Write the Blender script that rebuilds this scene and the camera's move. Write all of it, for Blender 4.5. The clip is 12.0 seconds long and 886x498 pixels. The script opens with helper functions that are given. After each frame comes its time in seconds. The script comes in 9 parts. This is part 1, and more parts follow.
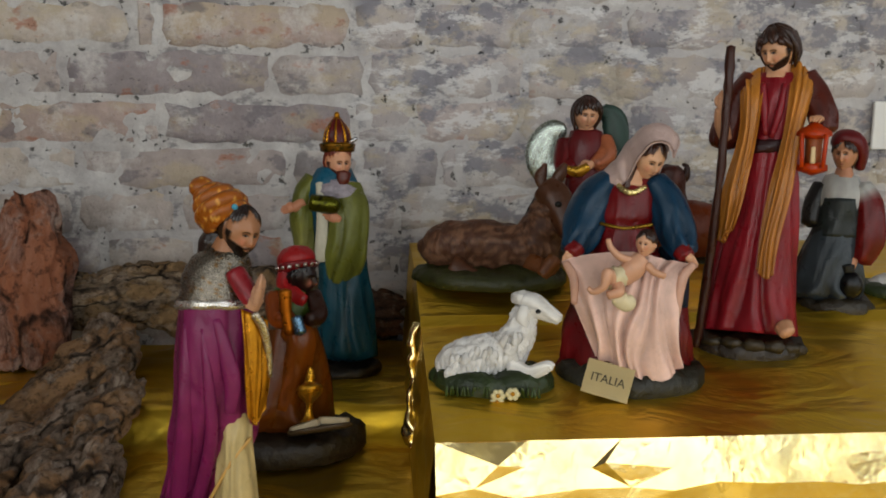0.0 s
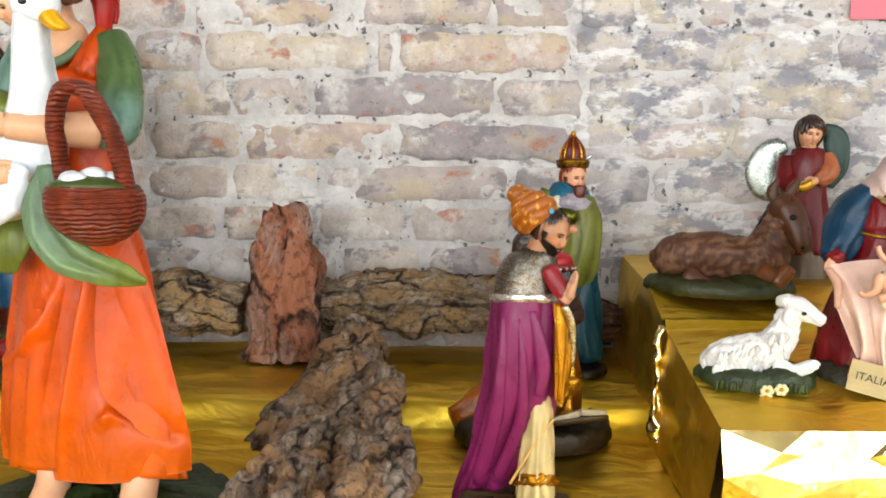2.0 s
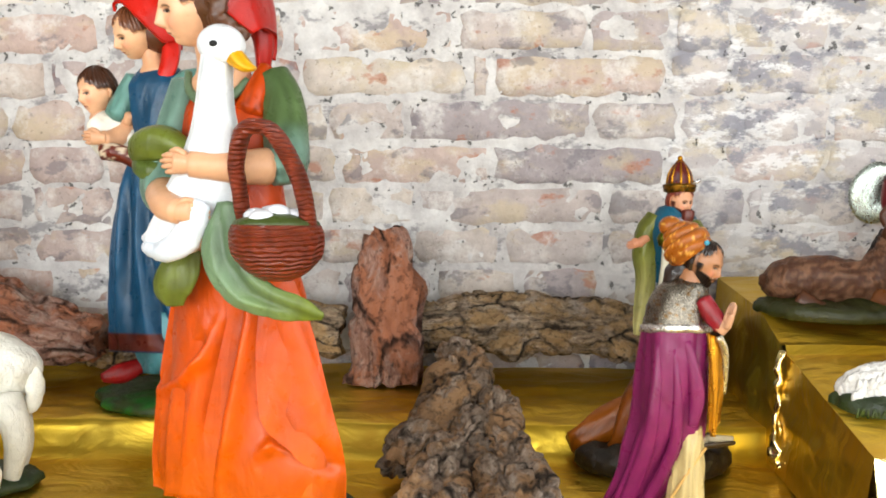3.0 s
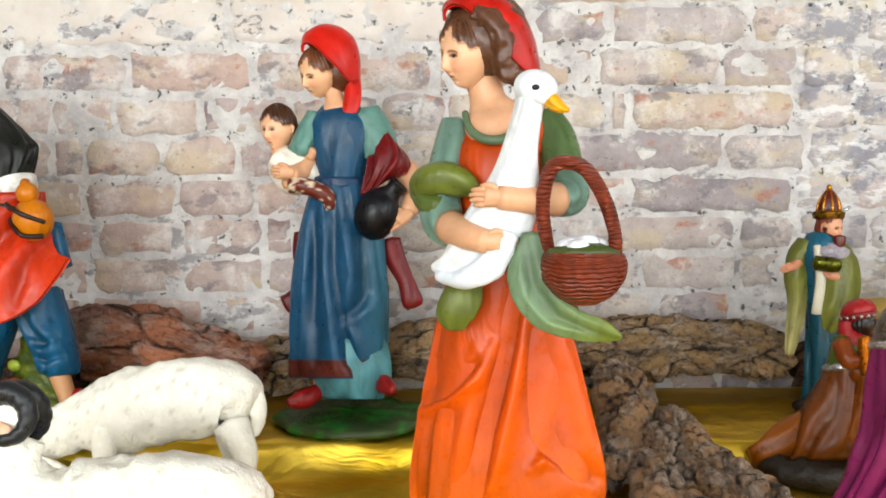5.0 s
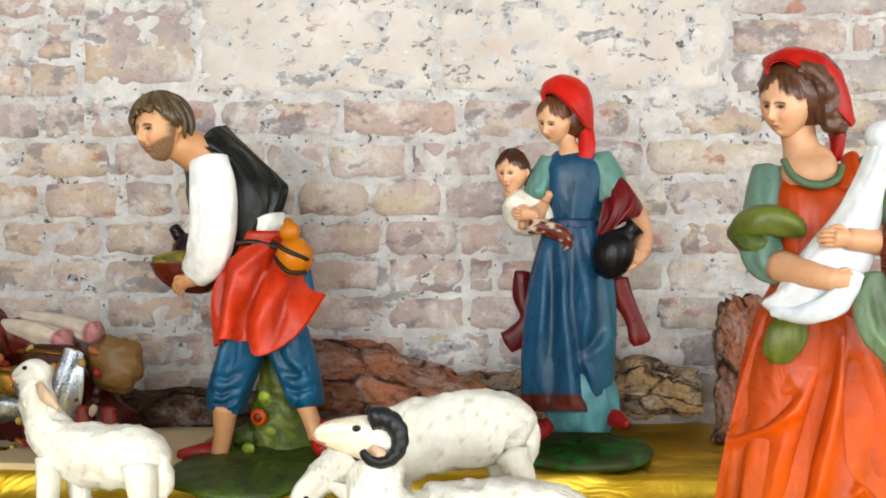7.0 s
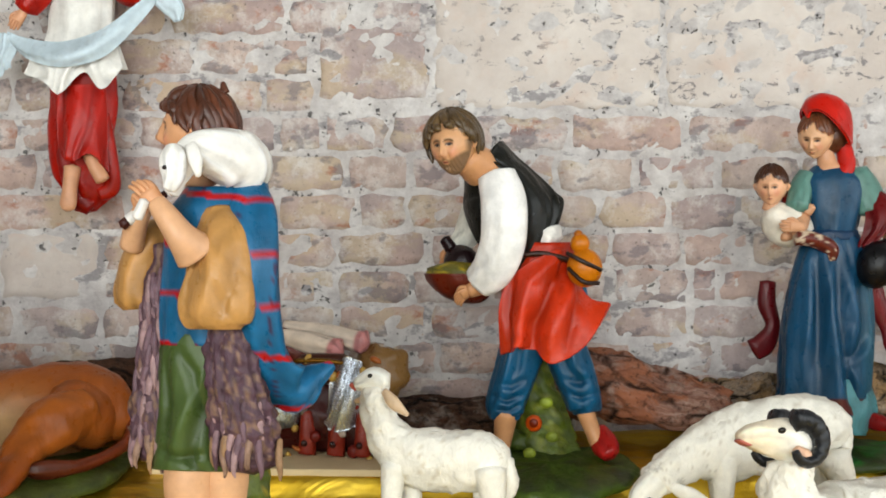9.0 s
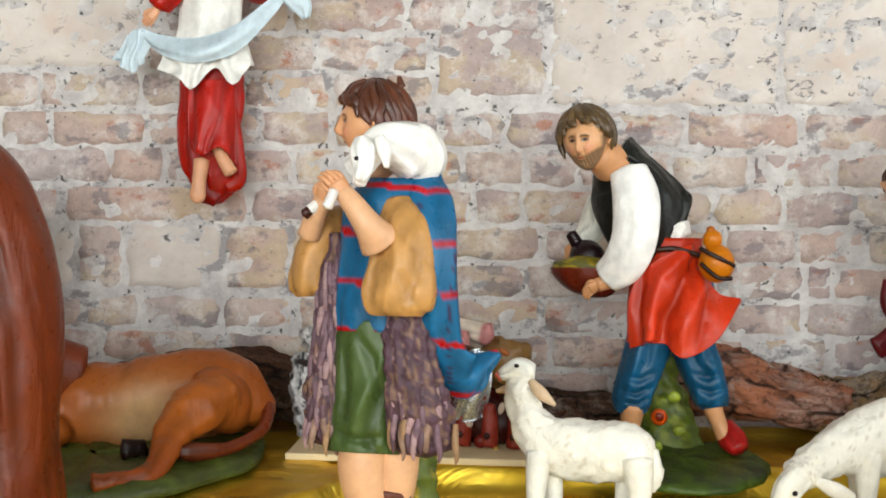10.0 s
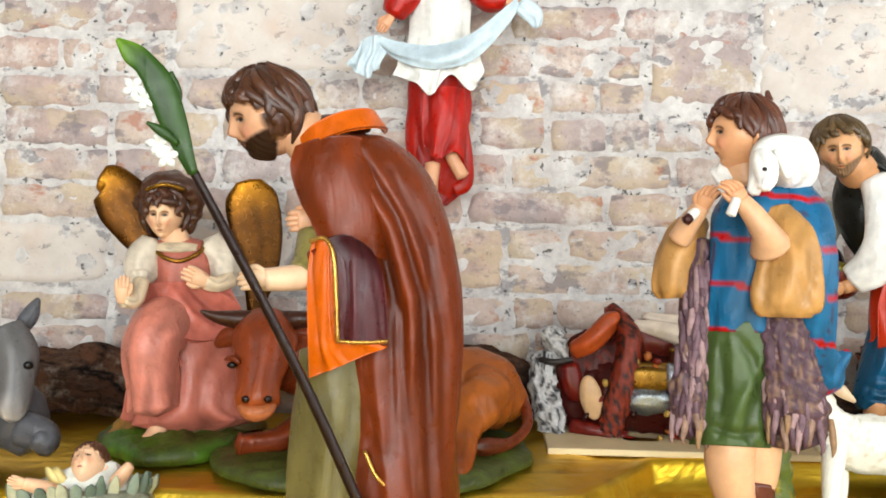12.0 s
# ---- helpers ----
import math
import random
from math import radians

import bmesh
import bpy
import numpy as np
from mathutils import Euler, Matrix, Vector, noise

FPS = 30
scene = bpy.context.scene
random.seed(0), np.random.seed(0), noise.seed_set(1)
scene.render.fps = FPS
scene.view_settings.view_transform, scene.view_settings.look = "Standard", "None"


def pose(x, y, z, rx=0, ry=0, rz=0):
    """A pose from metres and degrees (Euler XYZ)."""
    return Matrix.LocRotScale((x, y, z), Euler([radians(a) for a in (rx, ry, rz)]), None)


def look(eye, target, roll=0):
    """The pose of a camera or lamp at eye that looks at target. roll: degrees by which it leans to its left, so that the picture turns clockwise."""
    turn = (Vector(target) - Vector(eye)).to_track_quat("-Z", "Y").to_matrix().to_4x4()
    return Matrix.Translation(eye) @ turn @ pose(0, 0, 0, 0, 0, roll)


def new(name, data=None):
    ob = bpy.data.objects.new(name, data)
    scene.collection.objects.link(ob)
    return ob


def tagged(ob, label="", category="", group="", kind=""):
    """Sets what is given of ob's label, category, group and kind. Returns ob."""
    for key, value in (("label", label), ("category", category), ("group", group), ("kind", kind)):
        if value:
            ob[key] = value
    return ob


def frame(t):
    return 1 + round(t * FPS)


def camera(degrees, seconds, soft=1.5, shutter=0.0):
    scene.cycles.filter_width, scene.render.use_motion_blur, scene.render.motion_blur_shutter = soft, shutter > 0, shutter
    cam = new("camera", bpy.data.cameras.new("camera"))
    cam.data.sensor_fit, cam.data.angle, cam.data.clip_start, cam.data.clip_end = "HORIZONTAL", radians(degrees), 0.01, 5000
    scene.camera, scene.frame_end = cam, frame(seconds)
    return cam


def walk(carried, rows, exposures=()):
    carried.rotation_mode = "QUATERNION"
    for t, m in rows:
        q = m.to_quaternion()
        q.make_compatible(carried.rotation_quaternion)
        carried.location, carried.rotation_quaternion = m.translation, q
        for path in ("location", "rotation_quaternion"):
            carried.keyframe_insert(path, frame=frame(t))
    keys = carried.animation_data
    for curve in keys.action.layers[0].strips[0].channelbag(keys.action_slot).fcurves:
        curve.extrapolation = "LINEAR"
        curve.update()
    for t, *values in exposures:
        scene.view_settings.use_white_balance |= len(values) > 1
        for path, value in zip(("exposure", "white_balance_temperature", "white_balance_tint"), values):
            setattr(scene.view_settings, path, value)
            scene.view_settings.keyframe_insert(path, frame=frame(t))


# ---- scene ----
cam = camera(53.2, 12.0, soft=1.8)
PATH = [
    (0, (0.044, -0.016, 0.243), (0.194, 1.953, -0.074), 0.3),
    (0.5, (-0.01, -0.046, 0.234), (0.163, 1.926, -0.057), 0.7),
    (1, (-0.064, -0.069, 0.233), (0.015, 1.91, -0.048), 0.3),
    (1.5, (-0.099, -0.087, 0.233), (-0.134, 1.895, -0.038), -0.0),
    (2, (-0.13, -0.097, 0.234), (-0.197, 1.885, -0.027), 0.2),
    (2.5, (-0.173, -0.099, 0.242), (-0.236, 1.884, -0.009), 0.4),
    (3, (-0.256, -0.109, 0.254), (-0.347, 1.874, 0.015), -0.1),
    (3.5, (-0.318, -0.126, 0.251), (-0.499, 1.850, 0.035), -0.7),
    (3.7, (-0.347, -0.129, 0.254), (-0.548, 1.848, 0.040), -0.7),
    (5.3, (-0.569, -0.196, 0.261), (-0.562, 1.798, 0.115), -0.3),
    (5.5, (-0.601, -0.215, 0.26), (-0.591, 1.782, 0.14), -0.1),
    (6, (-0.659, -0.238, 0.257), (-0.645, 1.76, 0.167), 0.3),
    (6.5, (-0.725, -0.238, 0.256), (-0.761, 1.76, 0.182), 0.3),
    (7, (-0.83, -0.231, 0.261), (-0.868, 1.767, 0.181), -0.1),
    (7.2, (-0.872, -0.232, 0.261), (-0.925, 1.765, 0.181), -0.2),
    (8.8, (-1.221, -0.269, 0.268), (-1.179, 1.73, 0.207), -0.1),
    (9, (-1.257, -0.277, 0.266), (-1.234, 1.722, 0.207), -0.1),
    (9.5, (-1.332, -0.291, 0.26), (-1.349, 1.707, 0.198), -0.2),
    (10, (-1.393, -0.299, 0.258), (-1.449, 1.699, 0.197), 0.5),
    (10.5, (-1.498, -0.309, 0.258), (-1.56, 1.69, 0.199), 0.7),
    (11, (-1.614, -0.317, 0.259), (-1.723, 1.679, 0.194), 0.4),
    (11.5, (-1.698, -0.329, 0.257), (-1.797, 1.667, 0.185), 0.8),
    (12, (-1.813, -0.352, 0.261), (-1.809, 1.647, 0.196), 0.9),
]
EXPOSURES = [(0, -1.05), (0.5, -1.08), (1, -0.75), (1.5, -0.08), (2, 0.27), (2.5, 0.42), (3.7, 0.38), (5.5, 0.24), (6.5, 0.08), (7, 0.18), (8.8, -0.12), (9.0, -0.1), (9.5, 0.16), (10, 0.03), (10.5, -0.06), (11, 0.03), (11.5, 0.29), (12, 0.38)]
walk(cam, [(t, look(eye, target, roll)) for t, eye, target, roll in PATH], EXPOSURES)

# ---- light: overcast daylight from a wide shop window behind the camera ----
WALL_Y = 1.22
FLOOR, CEIL = -0.85, 2.15
ROOM_X0, ROOM_X1, ROOM_Y0 = -4.6, 2.6, -3.2
WINDOWS = ((-4.2, -0.55, 165), (-0.15, 2.3, 85))
WIN_Z0, WIN_Z1 = -0.3, 2.0

world = bpy.data.worlds.new("sky")
scene.world = world
world.use_nodes = True
wn = world.node_tree
sky = wn.nodes.new("ShaderNodeTexSky")
sky.sky_type, sky.sun_disc = "NISHITA", False
sky.sun_elevation, sky.sun_rotation = radians(38), radians(200)
wn.nodes["Background"].inputs[1].default_value = 0.12
wn.links.new(sky.outputs[0], wn.nodes["Background"].inputs[0])

sun = new("sun", bpy.data.lights.new("sun", "SUN"))
sun.data.energy, sun.data.angle, sun.data.color = 0.8, radians(14), (1, 0.96, 0.9)
sun.matrix_world = look((-5.5, -6, 5), (-1.0, 1.0, 0.0))

SIDE_Y0, SIDE_Y1 = -2.9, 0.1
side = new("window_daylight", bpy.data.lights.new("window_daylight", "AREA"))
side.data.shape, side.data.size, side.data.size_y = "RECTANGLE", SIDE_Y1 - SIDE_Y0 - 0.1, WIN_Z1 - WIN_Z0 - 0.1
side.data.energy, side.data.color = 70, (0.95, 1.0, 1.0)
side.matrix_world = look((ROOM_X1 - 0.02, (SIDE_Y0 + SIDE_Y1) / 2, (WIN_Z0 + WIN_Z1) / 2), (0, (SIDE_Y0 + SIDE_Y1) / 2, (WIN_Z0 + WIN_Z1) / 2 - 0.1))
for x0, x1, watts in WINDOWS:
    daylight = new("window_daylight", bpy.data.lights.new("window_daylight", "AREA"))
    daylight.data.shape, daylight.data.size, daylight.data.size_y = "RECTANGLE", x1 - x0 - 0.1, WIN_Z1 - WIN_Z0 - 0.1
    daylight.data.energy, daylight.data.color = watts, (0.95, 1.0, 1.0)
    daylight.matrix_world = look(((x0 + x1) / 2, ROOM_Y0 + 0.02, (WIN_Z0 + WIN_Z1) / 2), ((x0 + x1) / 2, 0, (WIN_Z0 + WIN_Z1) / 2 - 0.1))

# ---- materials ----
def C(h):
    """Linear colour from a paint-chart hex."""
    c = [int(h[i:i + 2], 16) / 255 for i in (0, 2, 4)]
    return tuple(x / 12.92 if x <= 0.04045 else ((x + 0.055) / 1.055) ** 2.4 for x in c)


class Shade:
    """A node material written from the principled shader outwards."""

    def __init__(self, name, rough=0.5, metal=0.0, spec=0.5):
        self.m = bpy.data.materials.new(name)
        self.m.use_nodes = True
        self.t = self.m.node_tree
        self.b = self.t.nodes["Principled BSDF"]
        self.b.inputs["Roughness"].default_value, self.b.inputs["Metallic"].default_value = rough, metal
        self.b.inputs["Specular IOR Level"].default_value = spec
        self.pos = self.node("ShaderNodeNewGeometry").outputs["Position"]

    def node(self, kind, **sets):
        n = self.t.nodes.new(kind)
        for k, v in sets.items():
            n.inputs[k].default_value = v
        return n

    def link(self, a, b):
        self.t.links.new(a, b)

    def noise(self, scale, detail=4.0, rough=0.6, vec=None, dist=0.0):
        n = self.node("ShaderNodeTexNoise", Scale=scale, Detail=detail, Roughness=rough, Distortion=dist)
        self.link(vec or self.pos, n.inputs["Vector"])
        return n.outputs["Fac"]

    def node_color(self, scale):
        n = self.node("ShaderNodeTexNoise", Scale=scale, Detail=3.0)
        self.link(self.pos, n.inputs["Vector"])
        return n.outputs["Color"]

    def stretch(self, sx, sy, sz, vec=None):
        n = self.node("ShaderNodeVectorMath")
        n.operation = "MULTIPLY"
        self.link(vec or self.pos, n.inputs[0])
        n.inputs[1].default_value = (sx, sy, sz)
        return n.outputs[0]

    def ramp(self, fac, *stops):
        n = self.node("ShaderNodeValToRGB")
        e = n.color_ramp.elements
        while len(e) < len(stops):
            e.new(0.5)
        for el, (p, c) in zip(e, stops):
            el.position = p
            el.color = (c, c, c, 1) if isinstance(c, (int, float)) else (*c, 1)
        self.link(fac, n.inputs[0])
        return n.outputs[0]

    def mix(self, fac, a, b, how="MIX"):
        n = self.t.nodes.new("ShaderNodeMix")
        n.data_type, n.blend_type = "RGBA", how
        for k, v in ((0, fac), (6, a), (7, b)):
            if isinstance(v, bpy.types.NodeSocket):
                self.link(v, n.inputs[k])
            else:
                n.inputs[k].default_value = v if k == 0 else (*v, 1)
        return n.outputs[2]

    def color(self, c):
        if isinstance(c, bpy.types.NodeSocket):
            self.link(c, self.b.inputs["Base Color"])
        else:
            self.b.inputs["Base Color"].default_value = (*c, 1)
        return self

    def rough(self, fac):
        self.link(fac, self.b.inputs["Roughness"])
        return self

    def bump(self, fac, dist, strength=1.0):
        n = self.node("ShaderNodeBump", Strength=strength, Distance=dist)
        self.link(fac, n.inputs["Height"])
        old = self.b.inputs["Normal"].links
        if old:
            self.link(old[0].from_socket, n.inputs["Normal"])
        self.link(n.outputs[0], self.b.inputs["Normal"])
        return self


def paint_shade(name, rough, metal=0.0, mottle=0.25, fine=0.0003, spec=0.5, scale=60, coat=0.0, gain=1.0):
    """Hand-painted cast resin: the brushed-on colour with a mottled glaze and a fine tooth."""
    s = Shade(name, rough, metal, spec)
    a = s.t.nodes.new("ShaderNodeAttribute")
    a.attribute_name = "paint"
    lo, hi = gain * (1 - mottle), gain * (1 + mottle * 0.6)
    blot = s.ramp(s.noise(scale, 5, 0.65), (0.3, lo), (0.7, hi))
    s.color(s.mix(1.0, a.outputs["Color"], blot, "MULTIPLY"))
    s.rough(s.ramp(s.noise(scale * 2.2, 3), (0.25, max(rough - 0.12, 0.05)), (0.75, min(rough + 0.15, 1))))
    s.bump(s.noise(700, 3), fine)
    s.b.inputs["Coat Weight"].default_value = coat
    s.b.inputs["Coat Roughness"].default_value = 0.25
    return s


_r = paint_shade("painted_resin", 0.33, mottle=0.18, spec=0.3, scale=40)
_r.bump(_r.noise(26, 3, 0.5, _r.stretch(1, 1, 0.4), 0.6), 0.009, 0.6)
RESIN = _r.m
_k = paint_shade("painted_skin", 0.36, mottle=0.12, fine=0.0001, spec=0.32, gain=1.0)
_pale = _k.node("ShaderNodeHueSaturation", Saturation=0.92, Hue=0.5, Value=0.93)
_k.link(_k.b.inputs["Base Color"].links[0].from_socket, _pale.inputs["Color"])
_k.color(_pale.outputs["Color"])
SKIN = _k.m
GILT = paint_shade("gilt_paint", 0.3, 0.85, 0.3).m
SILVER = paint_shade("silver_glitter", 0.26, 0.9, 0.35, 0.0005, scale=300).m
_w = paint_shade("cast_wool", 0.62, mottle=0.12, spec=0.2)
_w.bump(_w.noise(130, 3, 0.55, _w.stretch(1, 1, 0.6), 1.2), 0.0022)
WOOL = _w.m
_f = paint_shade("cast_fur", 0.5, mottle=0.35, spec=0.35, scale=110)
_f.bump(_f.noise(120, 4, 0.6, _f.stretch(1, 1, 0.3), 0.8), 0.003)
FUR = _f.m
_g = paint_shade("painted_ground", 0.42, mottle=0.5, spec=0.45, scale=45, gain=1.35)
_g.bump(_g.noise(90, 5), 0.003)
GROUND = _g.m
_h = paint_shade("painted_hair", 0.34, mottle=0.3, spec=0.5, scale=120, gain=2.1)
HAIR = _h.m
_p = paint_shade("painted_wicker", 0.42, mottle=0.3)
_wv = _p.node("ShaderNodeTexWave", Scale=85.0, Distortion=5.0, Detail=2.0)
_wv.bands_direction = "Z"
_p.link(_p.pos, _wv.inputs["Vector"])
_p.bump(_wv.outputs["Fac"], 0.0016)
WICKER = _p.m
PALETTE = [RESIN, SKIN, GILT, SILVER, WOOL, FUR, GROUND, HAIR, WICKER]
R_, K_, G_, S_, W_, F_, E_, H_, B_ = range(9)


def bark_shade(name, dark, mid, light, edge, scale=1.0):
    """Flaking bark; the grain runs along each piece."""
    s = Shade(name, 0.88, 0.0, 0.2)
    g = s.t.nodes.new("ShaderNodeAttribute")
    g.attribute_name = "grain"
    g = g.outputs["Vector"]
    bent = s.mix(0.012, g, s.node_color(45))
    fibre = s.noise(150 * scale, 6, 0.72, s.stretch(1, 1, 0.16, bent), 0.4)
    base = s.ramp(fibre, (0.28, dark), (0.48, mid), (0.72, light))
    flake = s.ramp(s.noise(30 * scale, 4, 0.6, s.stretch(1, 1, 0.5, bent)), (0.46, 0.0), (0.54, 0.8))
    base = s.mix(flake, base, edge)
    bleach = s.ramp(s.noise(17, 6, 0.7), (0.54, 0.0), (0.66, 0.55))
    base = s.mix(bleach, base, C("a89c92"))
    cell = s.node("ShaderNodeTexVoronoi", Scale=26.0 * scale)
    s.link(s.stretch(1, 1, 0.42, bent), cell.inputs["Vector"])
    tone = s.ramp(cell.outputs["Color"], (0.1, 0.68), (0.9, 1.22))
    base = s.mix(1.0, base, tone, "MULTIPLY")
    gap = s.node("ShaderNodeTexVoronoi", Scale=26.0 * scale)
    gap.feature = "DISTANCE_TO_EDGE"
    s.link(s.stretch(1, 1, 0.42, bent), gap.inputs["Vector"])
    crack = s.ramp(gap.outputs["Distance"], (0.01, 0.0), (0.07, 1.0))
    crack = s.mix(s.ramp(s.noise(22, 3), (0.45, 0.0), (0.55, 0.85)), crack, (1, 1, 1))
    pits = s.ramp(s.noise(120 * scale, 4, 0.65), (0.36, 0.45), (0.46, 1.0))
    base = s.mix(1.0, base, pits, "MULTIPLY")
    s.color(s.mix(crack, tuple(c * 0.4 for c in dark), base))
    s.bump(crack, 0.006, 0.8).bump(fibre, 0.006, 0.9).bump(flake, 0.004).bump(s.noise(260, 4, 0.7), 0.002)
    return s.m


BARK_RED = bark_shade("red_pine_bark", C("513427"), C("8a6354"), C("b09486"), C("9a5e40"), 0.75)
BARK_GREY = bark_shade("grey_cork_bark", C("43362a"), C("8c7660"), C("b8a488"), C("9a7a52"), 1.25)
BARK_TAN = bark_shade("tan_cork_bark", C("4a3a2e"), C("8f7a68"), C("b5a596"), C("a07850"), 1.0)
BARK_DARK = bark_shade("dark_driftwood", C("231712"), C("4a3428"), C("6e5545"), C("5a3a28"), 0.8)

# gold film: thin metallised plastic, creased
s = Shade("gold_foil", 0.2, 1.0)
s.color(s.ramp(s.noise(9, 4), (0.3, C("d6ac26")), (0.7, C("e6c44a"))))
s.rough(s.ramp(s.noise(25, 4), (0.3, 0.32), (0.7, 0.5)))
s.bump(s.noise(9, 3, 0.5, s.stretch(1.0, 1.8, 1.0), 2.0), 0.016, 0.3).bump(s.noise(120, 3), 0.0008, 0.3)
FOIL = s.m
# the same film in paler gold: reflected window glare is put into its colour
s = Shade("crumpled_gold_foil", 0.2, 1.0)
s.color(s.ramp(s.noise(9, 4), (0.3, C("ecd07a")), (0.7, C("f6e6b4"))))
s.rough(s.ramp(s.noise(30, 4), (0.3, 0.14), (0.7, 0.28)))
_v2 = s.node("ShaderNodeTexVoronoi", Scale=34.0)
s.link(s.mix(0.1, s.pos, s.noise(20, 3)), _v2.inputs["Vector"])
s.bump(_v2.outputs["Distance"], 0.004, 0.2).bump(s.noise(26, 3, 0.5, s.stretch(1, 1, 0.5), 1.0), 0.004, 0.15)
FOIL_CRUMPLED = s.m

# old limewashed brick
def rough_bay(s, base):
    """The bay beyond the straight joint: patched with ochre and blue-grey cement, mortar smeared over."""
    sep = s.node("ShaderNodeSeparateXYZ")
    s.link(s.pos, sep.inputs[0])
    bay = s.ramp(s.mix(0.04, sep.outputs["X"], s.noise(20, 3)), (0.02, 0.0), (0.05, 1.0))
    gr = s.ramp(s.noise(13, 7, 0.68, s.stretch(1, 1, 1.4)), (0.44, 0.85), (0.50, 0.0))
    oc = s.ramp(s.noise(9, 7, 0.68, s.stretch(1, 1, 1.8)), (0.53, 0.0), (0.60, 0.5))
    wh = s.ramp(s.noise(19, 7, 0.7, s.stretch(0.8, 1, 1.9)), (0.54, 0.0), (0.59, 0.75))
    new_base = s.mix(gr, s.mix(0.35, base, C("c4bfc0")), C("86848c"))
    new_base = s.mix(oc, new_base, C("c6b698"))
    new_base = s.mix(wh, new_base, C("dcd9d8"))
    return s.mix(bay, base, new_base)


def brick_shade(name, stops, wash_lo, wash_hi):
    s = Shade(name, 0.92, 0.0, 0.15)
    own = s.node("ShaderNodeObjectInfo").outputs["Random"]
    base = s.ramp(own, *stops)
    west = s.node("ShaderNodeMapRange", **{"From Min": -0.45, "From Max": -1.0})
    sep = s.node("ShaderNodeSeparateXYZ")
    s.link(s.pos, sep.inputs[0])
    s.link(sep.outputs["X"], west.inputs["Value"])
    warm = s.ramp(s.noise(5.5, 3), (0.36, 0.15), (0.62, 0.6))
    base = s.mix(s.mix(1.0, warm, west.outputs["Result"], "MULTIPLY"), base, C("c0a396"))
    s_n = s.noise(23, 6, 0.7)
    tone = s.ramp(s_n, (0.30, 0.74), (0.70, 1.14))
    base = s.mix(1.0, base, tone, "MULTIPLY")
    ochre = s.ramp(s.noise(8.5, 5, 0.65, s.stretch(1, 1, 1.6)), (0.52, 0.0), (0.62, 0.45))
    base = s.mix(ochre, base, C("c2b08c"))
    red = s.ramp(s.noise(13, 4, 0.6, s.stretch(1.2, 1, 1.9)), (0.61, 0.0), (0.66, 0.7))
    base = s.mix(red, base, C("a87058"))
    wash = s.ramp(s.noise(17, 8, 0.72), (wash_lo, 0.0), (wash_hi, 0.7))
    base = s.mix(wash, base, C("d6d1cc"))
    soot = s.ramp(s.noise(15, 6, 0.62, s.stretch(1, 1, 1.5)), (0.565, 0.0), (0.62, 0.6))
    base = s.mix(soot, base, C("6f6a70"))
    base = rough_bay(s, base)
    pits = s.ramp(s.noise(150, 3, 0.6), (0.30, 0.6), (0.36, 1.0))
    s.color(s.mix(1.0, base, pits, "MULTIPLY"))
    s.bump(s_n, 0.006, 0.7).bump(s.noise(95, 6, 0.7), 0.0035, 0.8).bump(pits, 0.002, 0.6)
    return s.m


BRICK = brick_shade("limewashed_brick", ((0.0, C("9a8f90")), (0.22, C("b0a5a3")), (0.42, C("c4b7ab")), (0.6, C("a39796")), (0.78, C("bcaea6")), (1.0, C("b59f96"))), 0.50, 0.64)
s = Shade("cast_stone", 0.9, 0.0, 0.15)
base = s.ramp(s.noise(7, 6, 0.65), (0.3, C("b9ada4")), (0.7, C("d2cac2")))
specks = s.ramp(s.noise(38, 6, 0.72, s.stretch(1, 1, 1.5), 0.5), (0.585, 0.0), (0.615, 0.8))
where = s.ramp(s.noise(5, 3), (0.42, 0.15), (0.55, 1.0))
specks = s.mix(1.0, specks, where, "MULTIPLY")
base = s.mix(specks, base, C("6f6c70"))
pink = s.ramp(s.noise(11, 4), (0.55, 0.0), (0.7, 0.45))
base = s.mix(pink, base, C("c4a897"))
s.color(base)
s.bump(s.noise(22, 7, 0.7), 0.005, 0.6).bump(specks, 0.002, 0.5)
STONE = s.m
s = Shade("lime_mortar", 0.95, 0.0, 0.1)
base = s.ramp(s.noise(19, 7, 0.7), (0.3, C("aaa3a1")), (0.68, C("dad6d2")))
cement = s.ramp(s.noise(9, 6, 0.7, s.stretch(1, 1, 1.7)), (0.55, 0.0), (0.60, 0.65))
base = s.mix(cement, base, C("757074"))
base = rough_bay(s, base)
holes = s.ramp(s.noise(75, 4, 0.6), (0.33, 0.3), (0.37, 1.0))
s.color(s.mix(1.0, base, holes, "MULTIPLY"))
s.bump(s.noise(55, 7, 0.75), 0.006, 0.9).bump(holes, 0.003)
MORTAR = s.m


def plain_shade(name, col, rough=0.7, var=0.08, scale=18, metal=0.0):
    s = Shade(name, rough, metal, 0.4)
    s.color(s.ramp(s.noise(scale, 5), (0.3, tuple(c * (1 - var) for c in col)), (0.7, tuple(min(c * (1 + var), 1) for c in col))))
    s.bump(s.noise(scale * 9, 4), 0.0008)
    return s.m


